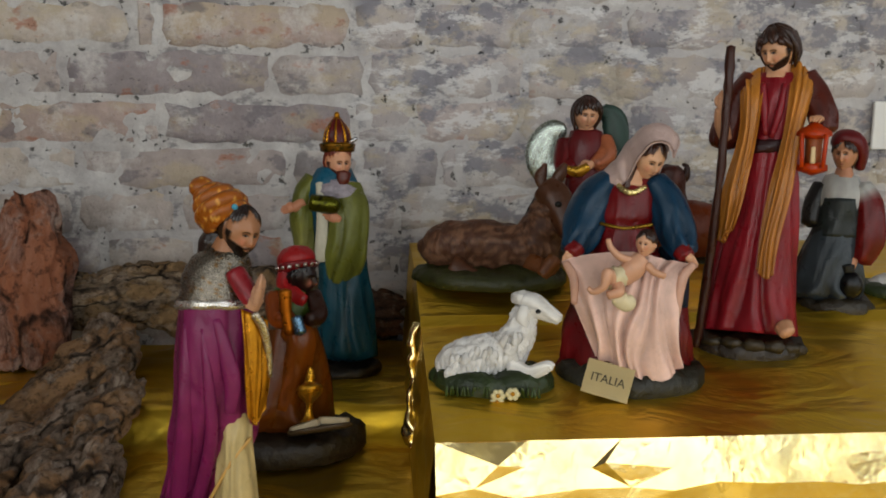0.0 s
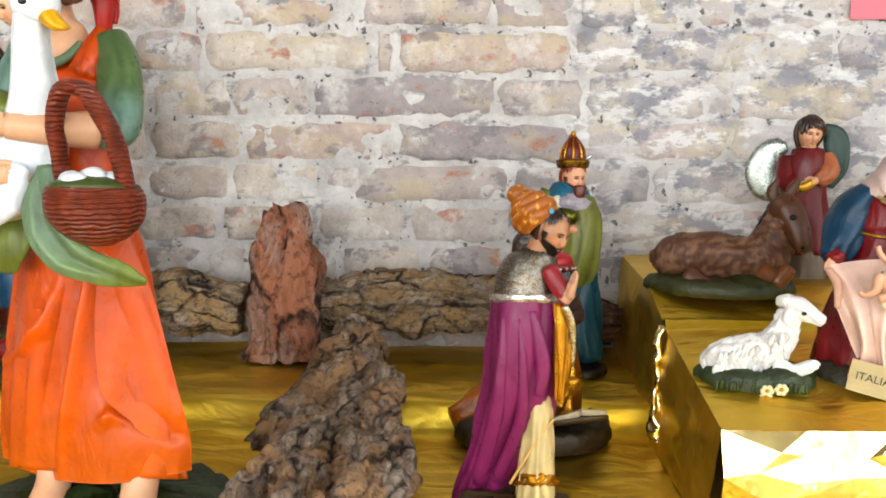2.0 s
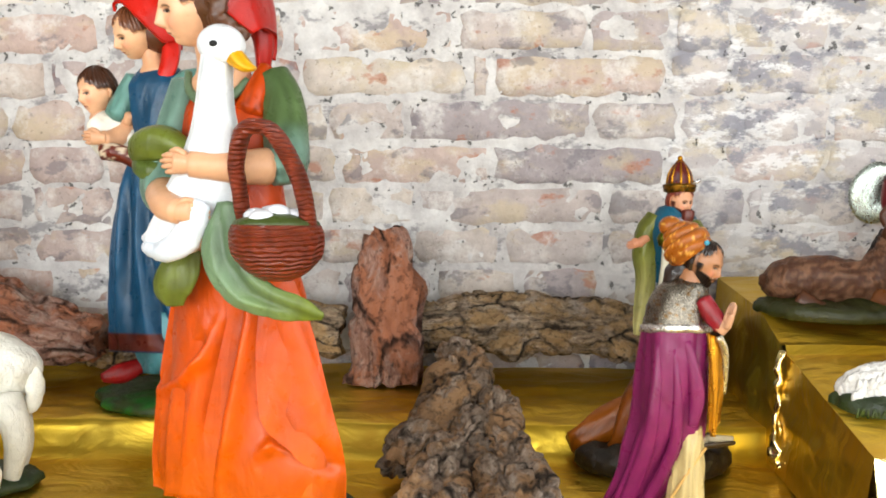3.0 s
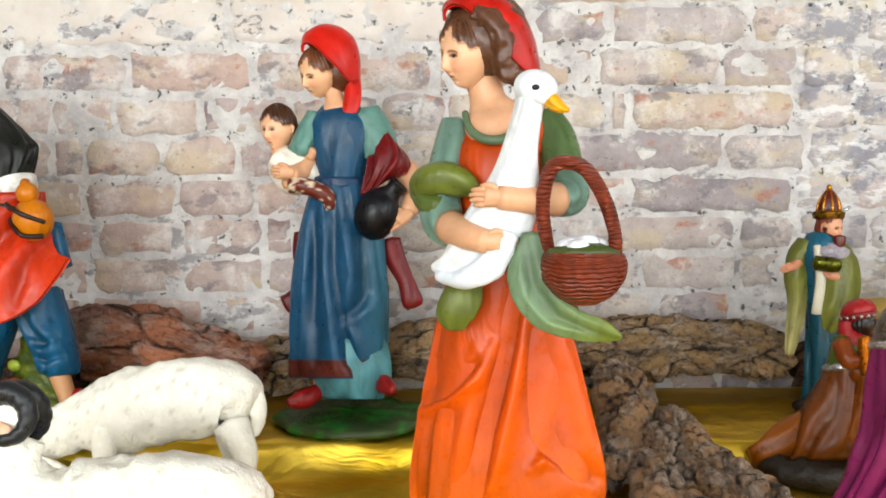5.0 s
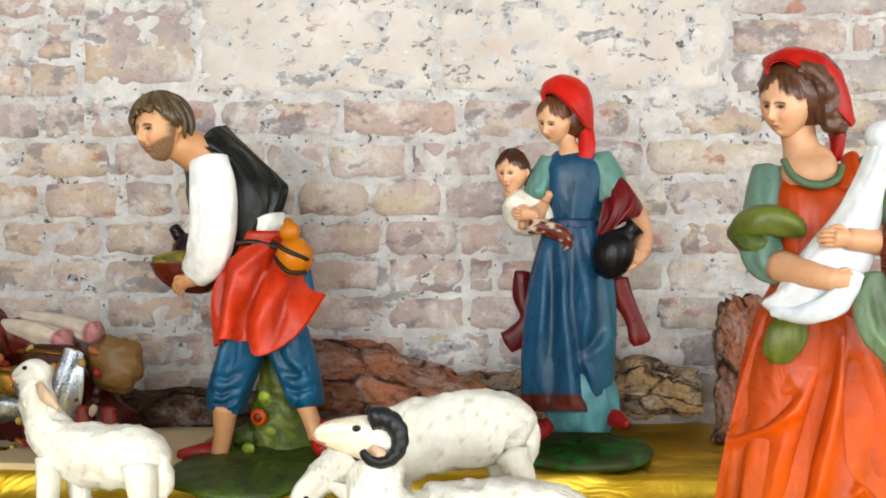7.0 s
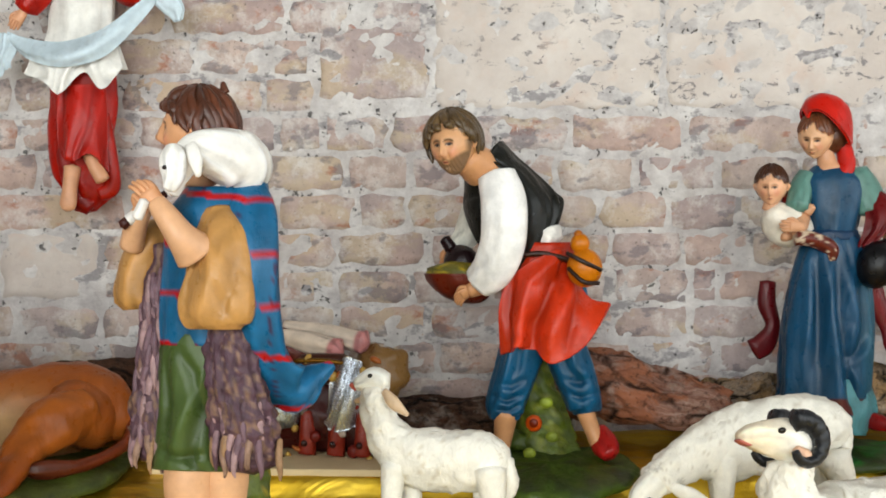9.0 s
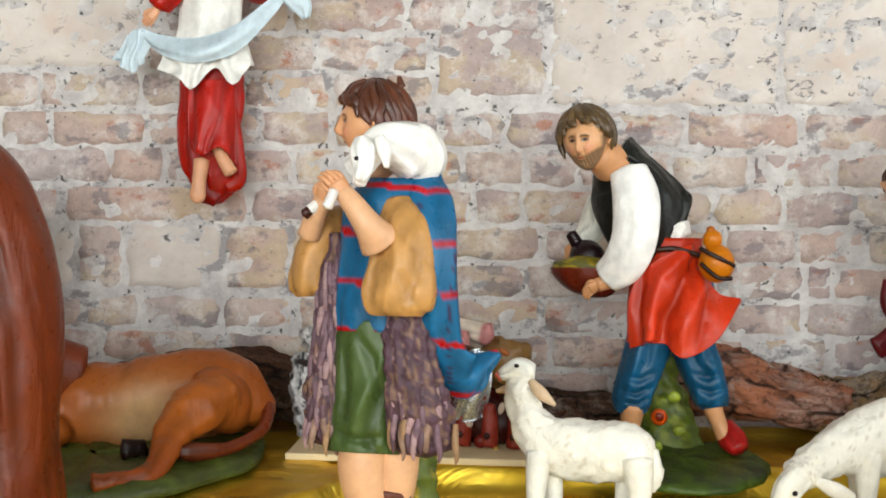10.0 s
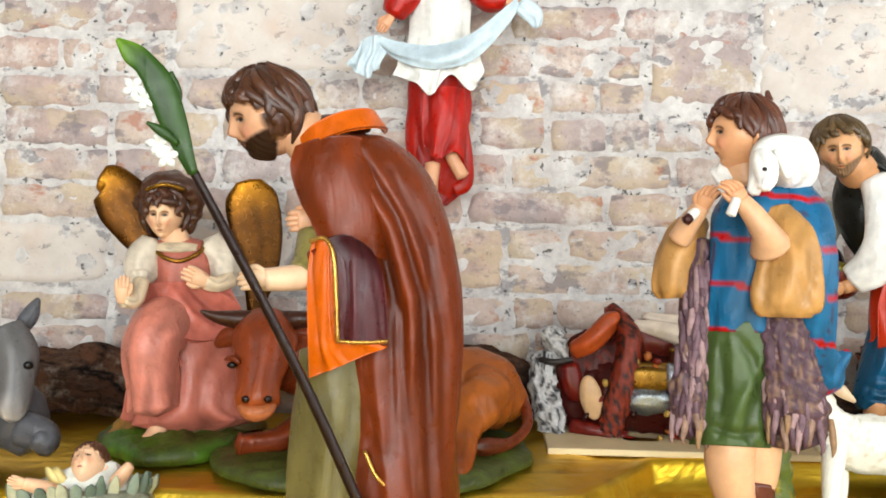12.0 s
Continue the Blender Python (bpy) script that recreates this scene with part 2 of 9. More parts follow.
PLASTER = plain_shade("grey_plaster", C("857e75"), 0.9)
FLOORING = plain_shade("worn_floor_boards", C("5e4c3c"), 0.6, 0.25)
CARD = plain_shade("cream_card", C("e3cf9a"), 0.7, 0.04)
INK = plain_shade("dark_ink", C("3c3423"), 0.6)
PAPER = plain_shade("white_paper", C("e8e6e2"), 0.7, 0.03)
PINK = plain_shade("pink_paper", C("f0707c"), 0.7, 0.05)
BOARD = plain_shade("cream_board", C("d8c49a"), 0.6, 0.08)
CLOTH = plain_shade("dark_table_wood", C("4a3626"), 0.6, 0.2)
TEAL_GLASS = plain_shade("window_frame_paint", C("e9e7e2"), 0.5)
_gl = Shade("window_glass", 0.02)
_gl.b.inputs["Transmission Weight"].default_value = 1.0
GLASS = _gl.m


# ---- mesh helpers ----
def link_mesh(name, verts, faces, mats, parent=None, label="", midx=None, cols=None, smooth=True):
    me = bpy.data.meshes.new(name)
    me.from_pydata([tuple(v) for v in verts], [], [tuple(f) for f in faces])
    for m in mats:
        me.materials.append(m)
    if midx is not None:
        me.polygons.foreach_set("material_index", np.asarray(midx, dtype=np.int32))
    if smooth:
        me.polygons.foreach_set("use_smooth", np.ones(len(me.polygons), dtype=bool))
    if cols is not None:
        at = me.color_attributes.new("paint", "FLOAT_COLOR", "POINT")
        at.data.foreach_set("color", np.c_[np.asarray(cols), np.ones(len(cols))].astype(np.float32).ravel())
    me.update()
    ob = new(name, me)
    if parent is not None:
        ob.parent = parent
    if label:
        ob["label"] = label
    return ob


def part(name, bm, material, parent=None, label="", smooth=False):
    me = bpy.data.meshes.new(name)
    if smooth:
        for f in bm.faces:
            f.smooth = True
    bm.to_mesh(me)
    bm.free()
    me.materials.append(material)
    ob = new(name, me)
    if parent is not None:
        ob.parent = parent
    if label:
        ob["label"] = label
    return ob


def box_bm(x0, x1, y0, y1, z0, z1, bevel=0.0, seg=2):
    bm = bmesh.new()
    bmesh.ops.create_cube(bm, size=1, matrix=Matrix.LocRotScale(((x0 + x1) / 2, (y0 + y1) / 2, (z0 + z1) / 2), None, (x1 - x0, y1 - y0, z1 - z0)))
    if bevel:
        bmesh.ops.bevel(bm, geom=bm.edges[:], offset=bevel, segments=seg, affect="EDGES", profile=0.5)
    return bm


def fbm(p, octaves=4):
    return noise.fractal(Vector(p), 0.9, 2.1, octaves)


def curve_through(st, sub):
    """Catmull-Rom through rows of numbers."""
    st = np.asarray(st, float)
    n = len(st)
    if n == 2:
        k = np.linspace(0, 1, sub + 1)[:, None]
        return st[0] * (1 - k) + st[1] * k
    p = np.vstack([2 * st[0] - st[1], st, 2 * st[-1] - st[-2]])
    out = []
    for i in range(n - 1):
        a, b, c, d = p[i], p[i + 1], p[i + 2], p[i + 3]
        for t in np.arange(sub) / sub:
            out.append(0.5 * ((2 * b) + (c - a) * t + (2 * a - 5 * b + 4 * c - d) * t * t + (3 * b - a - 3 * c + d) * t ** 3))
    out.append(st[-1])
    return np.array(out)


def unit(v):
    v = np.asarray(v, float)
    return v / max(np.linalg.norm(v), 1e-9)


def gauss(x):
    return np.exp(-x * x)


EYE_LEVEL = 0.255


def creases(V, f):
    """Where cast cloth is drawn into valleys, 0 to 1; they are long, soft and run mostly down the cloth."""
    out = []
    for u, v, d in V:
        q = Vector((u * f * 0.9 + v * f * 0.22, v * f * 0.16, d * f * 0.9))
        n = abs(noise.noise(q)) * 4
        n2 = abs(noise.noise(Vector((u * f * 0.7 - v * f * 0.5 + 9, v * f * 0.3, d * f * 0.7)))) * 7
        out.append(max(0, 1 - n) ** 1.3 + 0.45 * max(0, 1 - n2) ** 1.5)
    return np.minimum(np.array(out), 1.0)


def gathers(V, lines):
    """How far cloth is drawn back (above 0) or stands proud (below 0) along modelled fold lines. Lines: way, width, depth."""
    out = np.zeros(len(V))
    for way, width, depth in lines:
        way = np.asarray(way, float)
        best, along = np.full(len(V), 1e9), np.zeros(len(V))
        for i, (a, b) in enumerate(zip(way, way[1:])):
            ab = b - a
            k = np.clip(((V[:, :2] - a) @ ab) / (ab @ ab), 0, 1)
            r = np.linalg.norm(V[:, :2] - a - k[:, None] * ab, axis=1)
            on = r < best
            best[on], along[on] = r[on], ((i + k) / (len(way) - 1))[on]
        out += depth * np.exp(-(best / width) ** 2) * (0.25 + 0.75 * np.sin(math.pi * np.clip(along, 0.02, 0.98)) ** 0.7)
    return out


class Sculpt:
    """One cast figure, modelled on a drawing sheet: u to the right, v down, d away from the draughtsman; k metres to a sheet unit.
    (u0, v0, 0) stands at (x, y, z), and the sheet is turned about the upright by turn degrees. away: how far off the figure was
    drawn, in metres, so that what is nearer was drawn larger; slim: how much the drawing is drawn out sideways."""

    def __init__(self, u0, v0, x, y, z, k, turn=0.0, away=0.0, slim=1.0):
        self.u0, self.v0, self.o, self.k, self.away, self.slim = u0, v0, (x, y, z), k, away, slim
        self.c, self.s = math.cos(radians(turn)), math.sin(radians(turn))
        self.V, self.F, self.M, self.Col, self.n = [], [], [], [], 0

    def add(self, V, F, col, mat):
        V = np.asarray(V, float)
        self.V.append(V)
        self.F.extend([tuple(i + self.n for i in f) for f in F])
        self.M.extend([mat] * len(F))
        col = np.asarray(col, float)
        self.Col.append(np.tile(col, (len(V), 1)) if col.ndim == 1 else col)
        self.n += len(V)

    def loft(self, st, col, mat=0, seg=24, sub=6, fold=None, flat=False, bulge=0.4, rough=None, fold_shade=0.36, paint=None, side=None, lines=()):
        """A skin over rings. Rows: u, v, d, half width, half depth. fold: (number, start, end, phase, swirl).
        flat: rings lie level, as in a robe. side: the direction of the half width, else square to the way and the sheet."""
        st = np.asarray(st, float)
        if fold is None and mat == R_ and not rough and st[:, 3].max() > 13 and seg >= 16:
            fold = (5, 0.02, 0.05, float(st[0, 0] % 6), 2.5)
            seg = max(seg, 28)
        st = curve_through(st, sub)
        m = len(st)
        th = np.arange(seg) * 2 * math.pi / seg
        V, shade = [], []
        for i, (u, v, d, a, b) in enumerate(st):
            a, b = max(a, 0.3), max(b, 0.3)
            k = i / (m - 1)
            if flat:
                e1, e2 = np.array((1.0, 0, 0)), np.array((0, 0, 1.0))
            else:
                t = unit(st[min(i + 1, m - 1), :3] - st[max(i - 1, 0), :3])
                ref = np.array((0, 0, 1.0)) if side is None else np.cross(t, np.asarray(side, float))
                if abs(t @ unit(ref)) > 0.95:
                    ref = np.array((0, 1.0, 0.3))
                e1 = unit(np.cross(t, ref))
                e2 = unit(np.cross(e1, t))
            r = np.zeros(seg)
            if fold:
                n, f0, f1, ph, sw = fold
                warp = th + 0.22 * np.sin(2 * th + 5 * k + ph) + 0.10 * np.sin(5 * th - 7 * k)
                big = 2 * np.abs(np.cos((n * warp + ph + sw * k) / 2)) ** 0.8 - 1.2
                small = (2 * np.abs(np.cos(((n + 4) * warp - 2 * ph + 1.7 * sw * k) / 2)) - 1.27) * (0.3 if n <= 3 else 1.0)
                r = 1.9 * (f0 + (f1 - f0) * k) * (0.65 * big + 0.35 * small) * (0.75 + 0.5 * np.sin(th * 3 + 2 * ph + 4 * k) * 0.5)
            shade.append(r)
            V.append(np.array((u, v, d)) + np.outer(np.cos(th) * a * (1 + r), e1) + np.outer(np.sin(th) * b * (1 + r), e2))
        V = np.concatenate(V)
        if rough:
            f, amp = rough[:2]
            cen = np.repeat(st[:, :3], seg, axis=0)
            dirs = V - cen
            ln = np.maximum(np.linalg.norm(dirs, axis=1, keepdims=True), 1e-6)
            if len(rough) == 3:
                way = np.concatenate([[0], np.cumsum(np.linalg.norm(np.diff(st[:, :3], axis=0), axis=1))])
                Q = np.c_[np.tile(np.cos(th), m) * np.repeat(st[:, 3], seg), np.tile(np.sin(th), m) * np.repeat(st[:, 4], seg), np.repeat(way, seg) * rough[2]]
                Q = Q + st[0, :3]
            else:
                Q = V
            nz = np.array([fbm((p[0] * f + 7.1, p[1] * f, p[2] * f + 3.3)) for p in Q])[:, None]
            V = V + dirs / ln * nz * amp
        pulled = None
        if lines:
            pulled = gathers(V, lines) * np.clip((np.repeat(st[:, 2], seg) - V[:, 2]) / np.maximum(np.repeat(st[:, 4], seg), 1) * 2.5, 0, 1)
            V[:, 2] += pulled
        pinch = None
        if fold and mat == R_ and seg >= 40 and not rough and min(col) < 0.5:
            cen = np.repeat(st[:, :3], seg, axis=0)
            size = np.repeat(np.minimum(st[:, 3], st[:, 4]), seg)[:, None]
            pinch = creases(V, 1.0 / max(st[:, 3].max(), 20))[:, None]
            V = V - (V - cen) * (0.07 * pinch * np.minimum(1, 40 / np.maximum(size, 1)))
        F = []
        for i in range(m - 1):
            for j in range(seg):
                q = (j + 1) % seg
                F.append((i * seg + j, i * seg + q, (i + 1) * seg + q, (i + 1) * seg + j))
        tips = []
        for i, sgn in ((0, -1), (m - 1, 1)):
            ax = unit(st[min(i + 1, m - 1), :3] - st[max(i - 1, 0), :3]) if not flat else np.array((0, 1.0 if st[-1, 1] > st[0, 1] else -1.0, 0))
            tips.append(st[i, :3] + ax * sgn * bulge * min(st[i, 3], st[i, 4]))
        base = len(V)
        V = np.vstack([V, tips])
        for j in range(seg):
            F.append((base, (j + 1) % seg, j))
            F.append((base + 1, (m - 1) * seg + j, (m - 1) * seg + (j + 1) % seg))
        cc = np.tile(np.asarray(col, float), (len(V), 1))
        if paint is not None:
            th_all = np.concatenate([np.tile(th, m), [0, 0]])
            k_all = np.concatenate([np.repeat(np.linspace(0, 1, m), seg), [0, 1]])
            cc = paint(V, th_all, k_all, cc)
        # Fold shading put into the paint: crests lighter, valleys darker.
        if fold and fold_shade:
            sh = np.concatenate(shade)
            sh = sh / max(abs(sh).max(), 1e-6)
            cc[:len(sh)] *= (1 + fold_shade * sh)[:, None]
        # Modelled fold lines carry painted shade: drawn-back cloth darker, proud cloth lighter.
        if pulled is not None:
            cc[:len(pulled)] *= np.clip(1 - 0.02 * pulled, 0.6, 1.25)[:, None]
        # Creases are shaded in the colour as well as pinched in.
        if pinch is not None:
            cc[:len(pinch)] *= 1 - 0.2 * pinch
        self.add(V, F, cc, mat)

    def blob(self, c, r, col, mat=0, rot=0.0, seg=24, rough=None, yaw=0.0, paint=None, power=1.0):
        rows = max(seg * 2 // 3, 6)
        V = [(0, -1.0, 0)]
        for i in range(1, rows):
            p = math.pi * i / rows
            for j in range(seg):
                t = 2 * math.pi * j / seg
                V.append((math.sin(p) * math.cos(t), -math.cos(p), math.sin(p) * math.sin(t)))
        V.append((0, 1.0, 0))
        V = np.array(V)
        if power != 1.0:
            V = np.sign(V) * np.abs(V) ** power
        n0 = V.copy()
        V = V * np.array(r)
        cy, sy = math.cos(radians(yaw)), math.sin(radians(yaw))
        V = np.c_[V[:, 0] * cy - V[:, 2] * sy, V[:, 1], V[:, 0] * sy + V[:, 2] * cy]
        cr, sr = math.cos(radians(rot)), math.sin(radians(rot))
        V = np.c_[V[:, 0] * cr - V[:, 1] * sr, V[:, 0] * sr + V[:, 1] * cr, V[:, 2]] + np.array(c)
        if rough:
            f, amp = rough
            V = V + n0 * np.array([fbm((p[0] * f, p[1] * f + 1.7, p[2] * f)) for p in V])[:, None] * amp
        F = []
        for j in range(seg):
            q = (j + 1) % seg
            F.append((0, 1 + j, 1 + q))
            e = 1 + (rows - 2) * seg
            F.append((len(V) - 1, e + q, e + j))
            for i in range(rows - 2):
                a = 1 + i * seg
                F.append((a + j, a + seg + j, a + seg + q, a + q))
        cc = np.tile(np.asarray(col, float), (len(V), 1))
        if paint is not None:
            cc = paint(V, n0, None, cc)
        self.add(V, F, cc, mat)

    def head(self, c, r, yaw=0, pitch=0, roll=0, skin="e3b48c", hair="3b2416", line=0.5, back=0.05, volume=0.14, beard=0.0, long=False, child=False, lips="b4574b", seg=124, ears=None, shave="", locks=0, low=-0.55, curl=0.15):
        """A head with painted features. yaw: 0 faces the viewer, 90 the right; pitch: nods down."""
        rows = seg * 3 // 4
        ya, pa = radians(yaw), radians(pitch)
        fw = np.array((math.sin(ya) * math.cos(pa), math.sin(pa), -math.cos(ya) * math.cos(pa)))
        up = np.array((0, -1.0, 0))
        up = unit(up - fw * (up @ fw))
        lat = np.cross(up, fw)
        ra = radians(roll)
        up, lat = up * math.cos(ra) + lat * math.sin(ra), lat * math.cos(ra) - up * math.sin(ra)
        P = [(0, 1.0, 0)]
        for i in range(1, rows):
            p = math.pi * i / rows
            for j in range(seg):
                t = 2 * math.pi * j / seg
                P.append((math.sin(p) * math.sin(t), math.cos(p), math.sin(p) * math.cos(t)))
        P.append((0, -1.0, 0))
        P = np.array(P)
        x, z, y = P[:, 0].copy(), P[:, 1].copy(), P[:, 2].copy()
        ax = np.abs(x)
        front = np.clip(y * 2.5, 0, 1)
        jaw = 1 - 0.36 * np.clip(-z - 0.05, 0, 1) ** 1.3
        X, Z, Y = x * 0.74 * jaw, z.copy(), y * 0.86
        Y = Y + front * (0.20 * gauss(x / 0.085) * gauss((z + 0.24) / 0.14) + 0.13 * gauss(x / 0.07) * gauss((z + 0.02) / 0.2) + 0.05 * gauss((ax - 0.10) / 0.05) * gauss((z + 0.30) / 0.06))
        Y = Y - front * 0.11 * gauss((ax - 0.30) / 0.16) * gauss((z - 0.05) / 0.12)
        Y = Y + front * 0.05 * gauss((ax - 0.30) / 0.10) * gauss((z - 0.03) / 0.06) + front * 0.05 * gauss((ax - 0.42) / 0.16) * gauss((z + 0.28) / 0.16)
        Y = Y + front * 0.04 * gauss((z - 0.26) / 0.1) * gauss(x / 0.5)
        Y = Y + front * (0.05 * gauss(x / 0.18) * gauss((z + 0.52) / 0.07) + 0.09 * gauss(x / 0.25) * gauss((z + 0.85) / 0.16))
        Y = Y - front * 0.04 * gauss(x / 0.25) * gauss((z + 0.68) / 0.06)
        sk = np.array(C(skin))
        hc = np.array(C(hair))
        col = np.tile(sk, (len(P), 1))

        def dab(mask, c, k=1.0):
            w = np.clip(mask, 0, 1)[:, None] * k
            col[:] = col * (1 - w) + np.array(c) * w

        f1 = (y > 0.1).astype(float)
        dab(f1 * gauss((ax - 0.45) / 0.2) * gauss((z + 0.25) / 0.2), C("d98a6a"), 0.55)
        dab(f1 * gauss(x / 0.12) * gauss((z + 0.3) / 0.1), C("d08a68"), 0.4)
        # Shading painted on the skin: eye sockets, then under the nose.
        dab(f1 * gauss((ax - 0.29) / 0.15) * gauss((z - 0.09) / 0.08), sk * np.array((0.55, 0.42, 0.34)), 0.75)
        dab(f1 * gauss(x / 0.13) * gauss((z + 0.39) / 0.03), sk * np.array((0.6, 0.45, 0.38)), 0.5)
        eye = ((ax - 0.29) / 0.115) ** 2 + ((z - 0.03) / 0.036) ** 2
        dab(f1 * np.clip((1.1 - eye) * 6, 0, 1), C("d0c0ac"), 0.75)
        iris = ((ax - 0.285) / 0.070) ** 2 + ((z - 0.035) / 0.060) ** 2
        dab(f1 * np.clip((1.1 - iris) * 5, 0, 1) * (eye < 1.2), C("1c120c"))
        dab(f1 * gauss((z - 0.078 + 1.4 * (ax - 0.28) ** 2) / 0.032) * (np.abs(ax - 0.29) < 0.16), C("1e110a"), 0.95)
        dab(f1 * gauss((z - 0.20 + 1.2 * (ax - 0.26) ** 2) / (0.034 if beard else 0.026)) * (np.abs(ax - 0.30) < 0.20), hc * 0.7, 0.95 if not child else 0.35)
        dab(f1 * np.clip((1.1 - (x / 0.17) ** 2 - ((z + 0.53) / 0.048) ** 2) * 4, 0, 1), C(lips), 0.75)
        dab(f1 * gauss((z + 0.53) / 0.014) * (ax < 0.2), C("5a2a22"), 0.7)
        if beard:
            bm = f1 * np.clip((-z - 0.40 + 0.35 * np.clip(ax - 0.3, 0, 1)) * 9, 0, 1) * (1 - np.clip((1.2 - (x / 0.2) ** 2 - ((z + 0.53) / 0.065) ** 2) * 4, 0, 1))
            bm = np.maximum(bm, f1 * np.clip((ax - 0.84) * 9, 0, 1) * (z < 0.1))
            bm = np.maximum(bm, f1 * 0.9 * gauss((z + 0.43 + 0.35 * np.clip(ax - 0.05, 0, 1)) / 0.04) * (ax < 0.3))
            # Painted shade in the folds beside the mouth.
            dab(f1 * gauss((ax - 0.26 - 0.25 * np.clip(-z - 0.25, 0, 1)) / 0.025) * (z < -0.2) * (z > -0.55), sk * np.array((0.6, 0.45, 0.38)), 0.5)
            dab(bm, C(shave) if shave else hc, 0.75 if shave else 1.0)
            st = 0.02 * np.sin(40 * x + 9 * z)
            Y += bm * (0.10 * beard + st)
            Z -= bm * beard * 0.22 * np.clip(-z - 0.5, 0, 1)
        az = np.arctan2(x, y)
        rag = 0.07 * np.sin(9 * az + 1.3) + 0.05 * np.sin(17 * az)
        rise = z - line - (0.20 if long else 0.10) * gauss(x / 0.28) - 0.5 * rag + 0.42 * ax ** 1.5
        hm = np.maximum(np.clip(rise * 12, 0, 1), np.clip((back - y + 0.6 * rag) * 9, 0, 1))
        if not long:
            hm = hm * np.clip((z + 0.62) * 6, 0, 1)
        strand = 0.035 * np.sin(26 * az + 5 * z + 2.0 * np.sin(5 * az)) + 0.02 * np.sin(47 * az - 8 * z)
        dab(hm, hc)
        col *= (1 + hm * 4.0 * strand)[:, None]
        hv = np.maximum(np.clip(rise * 4.5 + 0.15, 0, 1), np.clip((back - y + 0.6 * rag) * 5, 0, 1)) * hm
        g = 1 + hv * volume + hm * strand
        X, Z, Y = X * g, Z * g, Y * g
        V = np.array(c) + r * (np.outer(X, lat) + np.outer(Z, up) + np.outer(Y, fw))
        F = []
        for j in range(seg):
            q = (j + 1) % seg
            F.append((0, 1 + q, 1 + j))
            e = 1 + (rows - 2) * seg
            F.append((len(V) - 1, e + j, e + q))
            for i in range(rows - 2):
                a = 1 + i * seg
                F.append((a + j, a + q, a + seg + q, a + seg + j))
        n0 = len(self.F)
        self.add(V, F, np.clip(col, 0, 1), K_)
        for i, f in enumerate(F):
            if hm[list(f)].mean() > 0.5:
                self.M[n0 + i] = H_
        tuft = random.Random(int(c[0] * 7 + c[1]))
        for i in range(locks):
            a0 = -math.pi + 2 * math.pi * (i + 0.5) / locks + tuft.uniform(-0.12, 0.12)
            fa = abs(a0)
            end = (line - 0.04 if fa < 0.55 else line - 0.04 + (low - line) * min((fa - 0.55) / 1.0, 1.0)) + tuft.uniform(-0.10, 0.12)
            if fa > 0.55 and line - 0.3 > end and fa < 1.45:
                end = max(end, -0.05)
            first, st = tuft.choice((0.96, 0.96, 0.62)), []
            for q in range(6):
                k = q / 5
                h = first + (end - first) * k
                rho = max(math.sqrt(max(1 - h * h, 0)), 0.72 if h < 0 else 0.1)
                az1 = a0 + curl * math.sin(k * 5 + i * 1.7) * 0.35 + 0.22 * k
                g1 = 1 + volume + (0.03 if first < 0.9 else 0.0) + 0.5 * curl * 0.1 * math.sin(k * 6 + i)
                o = np.array(c) + r * g1 * (lat * math.sin(az1) * rho * 0.75 + up * h + fw * math.cos(az1) * rho * 0.86)
                wd = r * (0.07, 0.12, 0.145, 0.14, 0.11, 0.03)[q]
                st.append((*o, wd, wd * 0.7))
            self.loft(st, hc * tuft.uniform(0.75, 1.35), H_, 8, 3)
        if (not long) if ears is None else ears:
            for sgn in (-1, 1):
                o = np.array(c) + r * (lat * 0.72 * sgn - up * 0.06 - fw * 0.02)
                self.loft([(*(o + up * r * 0.17), r * 0.05, r * 0.07), (*(o + lat * sgn * r * 0.07 + up * r * 0.05 - fw * r * 0.05), r * 0.07, r * 0.12), (*(o - up * r * 0.17), r * 0.04, r * 0.06)], sk, K_, 10, 4)

    def sheet(self, rows, col, mat=0, nu=48, nv=40, fold=None, thick=4.0, fold_shade=0.3, paint=None, edge=0.0, lines=()):
        """Cloth of some thickness over rows of points (u, v, d), top row first. fold: (number, start, end, phase, swirl) in sheet units."""
        P = np.asarray(rows, float)
        Q = np.array([curve_through(r, max(2, nu // (P.shape[1] - 1))) for r in P])
        Q = np.array([curve_through(Q[:, j], max(2, nv // (len(P) - 1))) for j in range(Q.shape[1])]).transpose(1, 0, 2)
        h, w = Q.shape[:2]
        N = np.cross(np.gradient(Q, axis=1), np.gradient(Q, axis=0))
        N /= np.maximum(np.linalg.norm(N, axis=2, keepdims=True), 1e-9)
        sg = -1.0 if N[:, :, 2].mean() > 0 else 1.0
        N *= sg
        j, i = np.meshgrid(np.linspace(0, 1, w), np.linspace(0, 1, h))
        f = np.zeros((h, w))
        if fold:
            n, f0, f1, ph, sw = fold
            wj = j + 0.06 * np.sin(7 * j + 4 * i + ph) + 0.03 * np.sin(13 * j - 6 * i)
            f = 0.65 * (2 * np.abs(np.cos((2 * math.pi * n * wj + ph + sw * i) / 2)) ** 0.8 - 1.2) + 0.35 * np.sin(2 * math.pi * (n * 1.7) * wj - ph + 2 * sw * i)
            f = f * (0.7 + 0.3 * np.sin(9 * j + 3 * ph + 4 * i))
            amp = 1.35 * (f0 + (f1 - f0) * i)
            Q = Q + N * (f * amp)[:, :, None]
            if mat == R_ and h * w > 1500:
                nip = creases(Q.reshape(-1, 3), 1.0 / max(60.0, 0.4 * np.ptp(Q[:, :, 0]))).reshape(h, w)
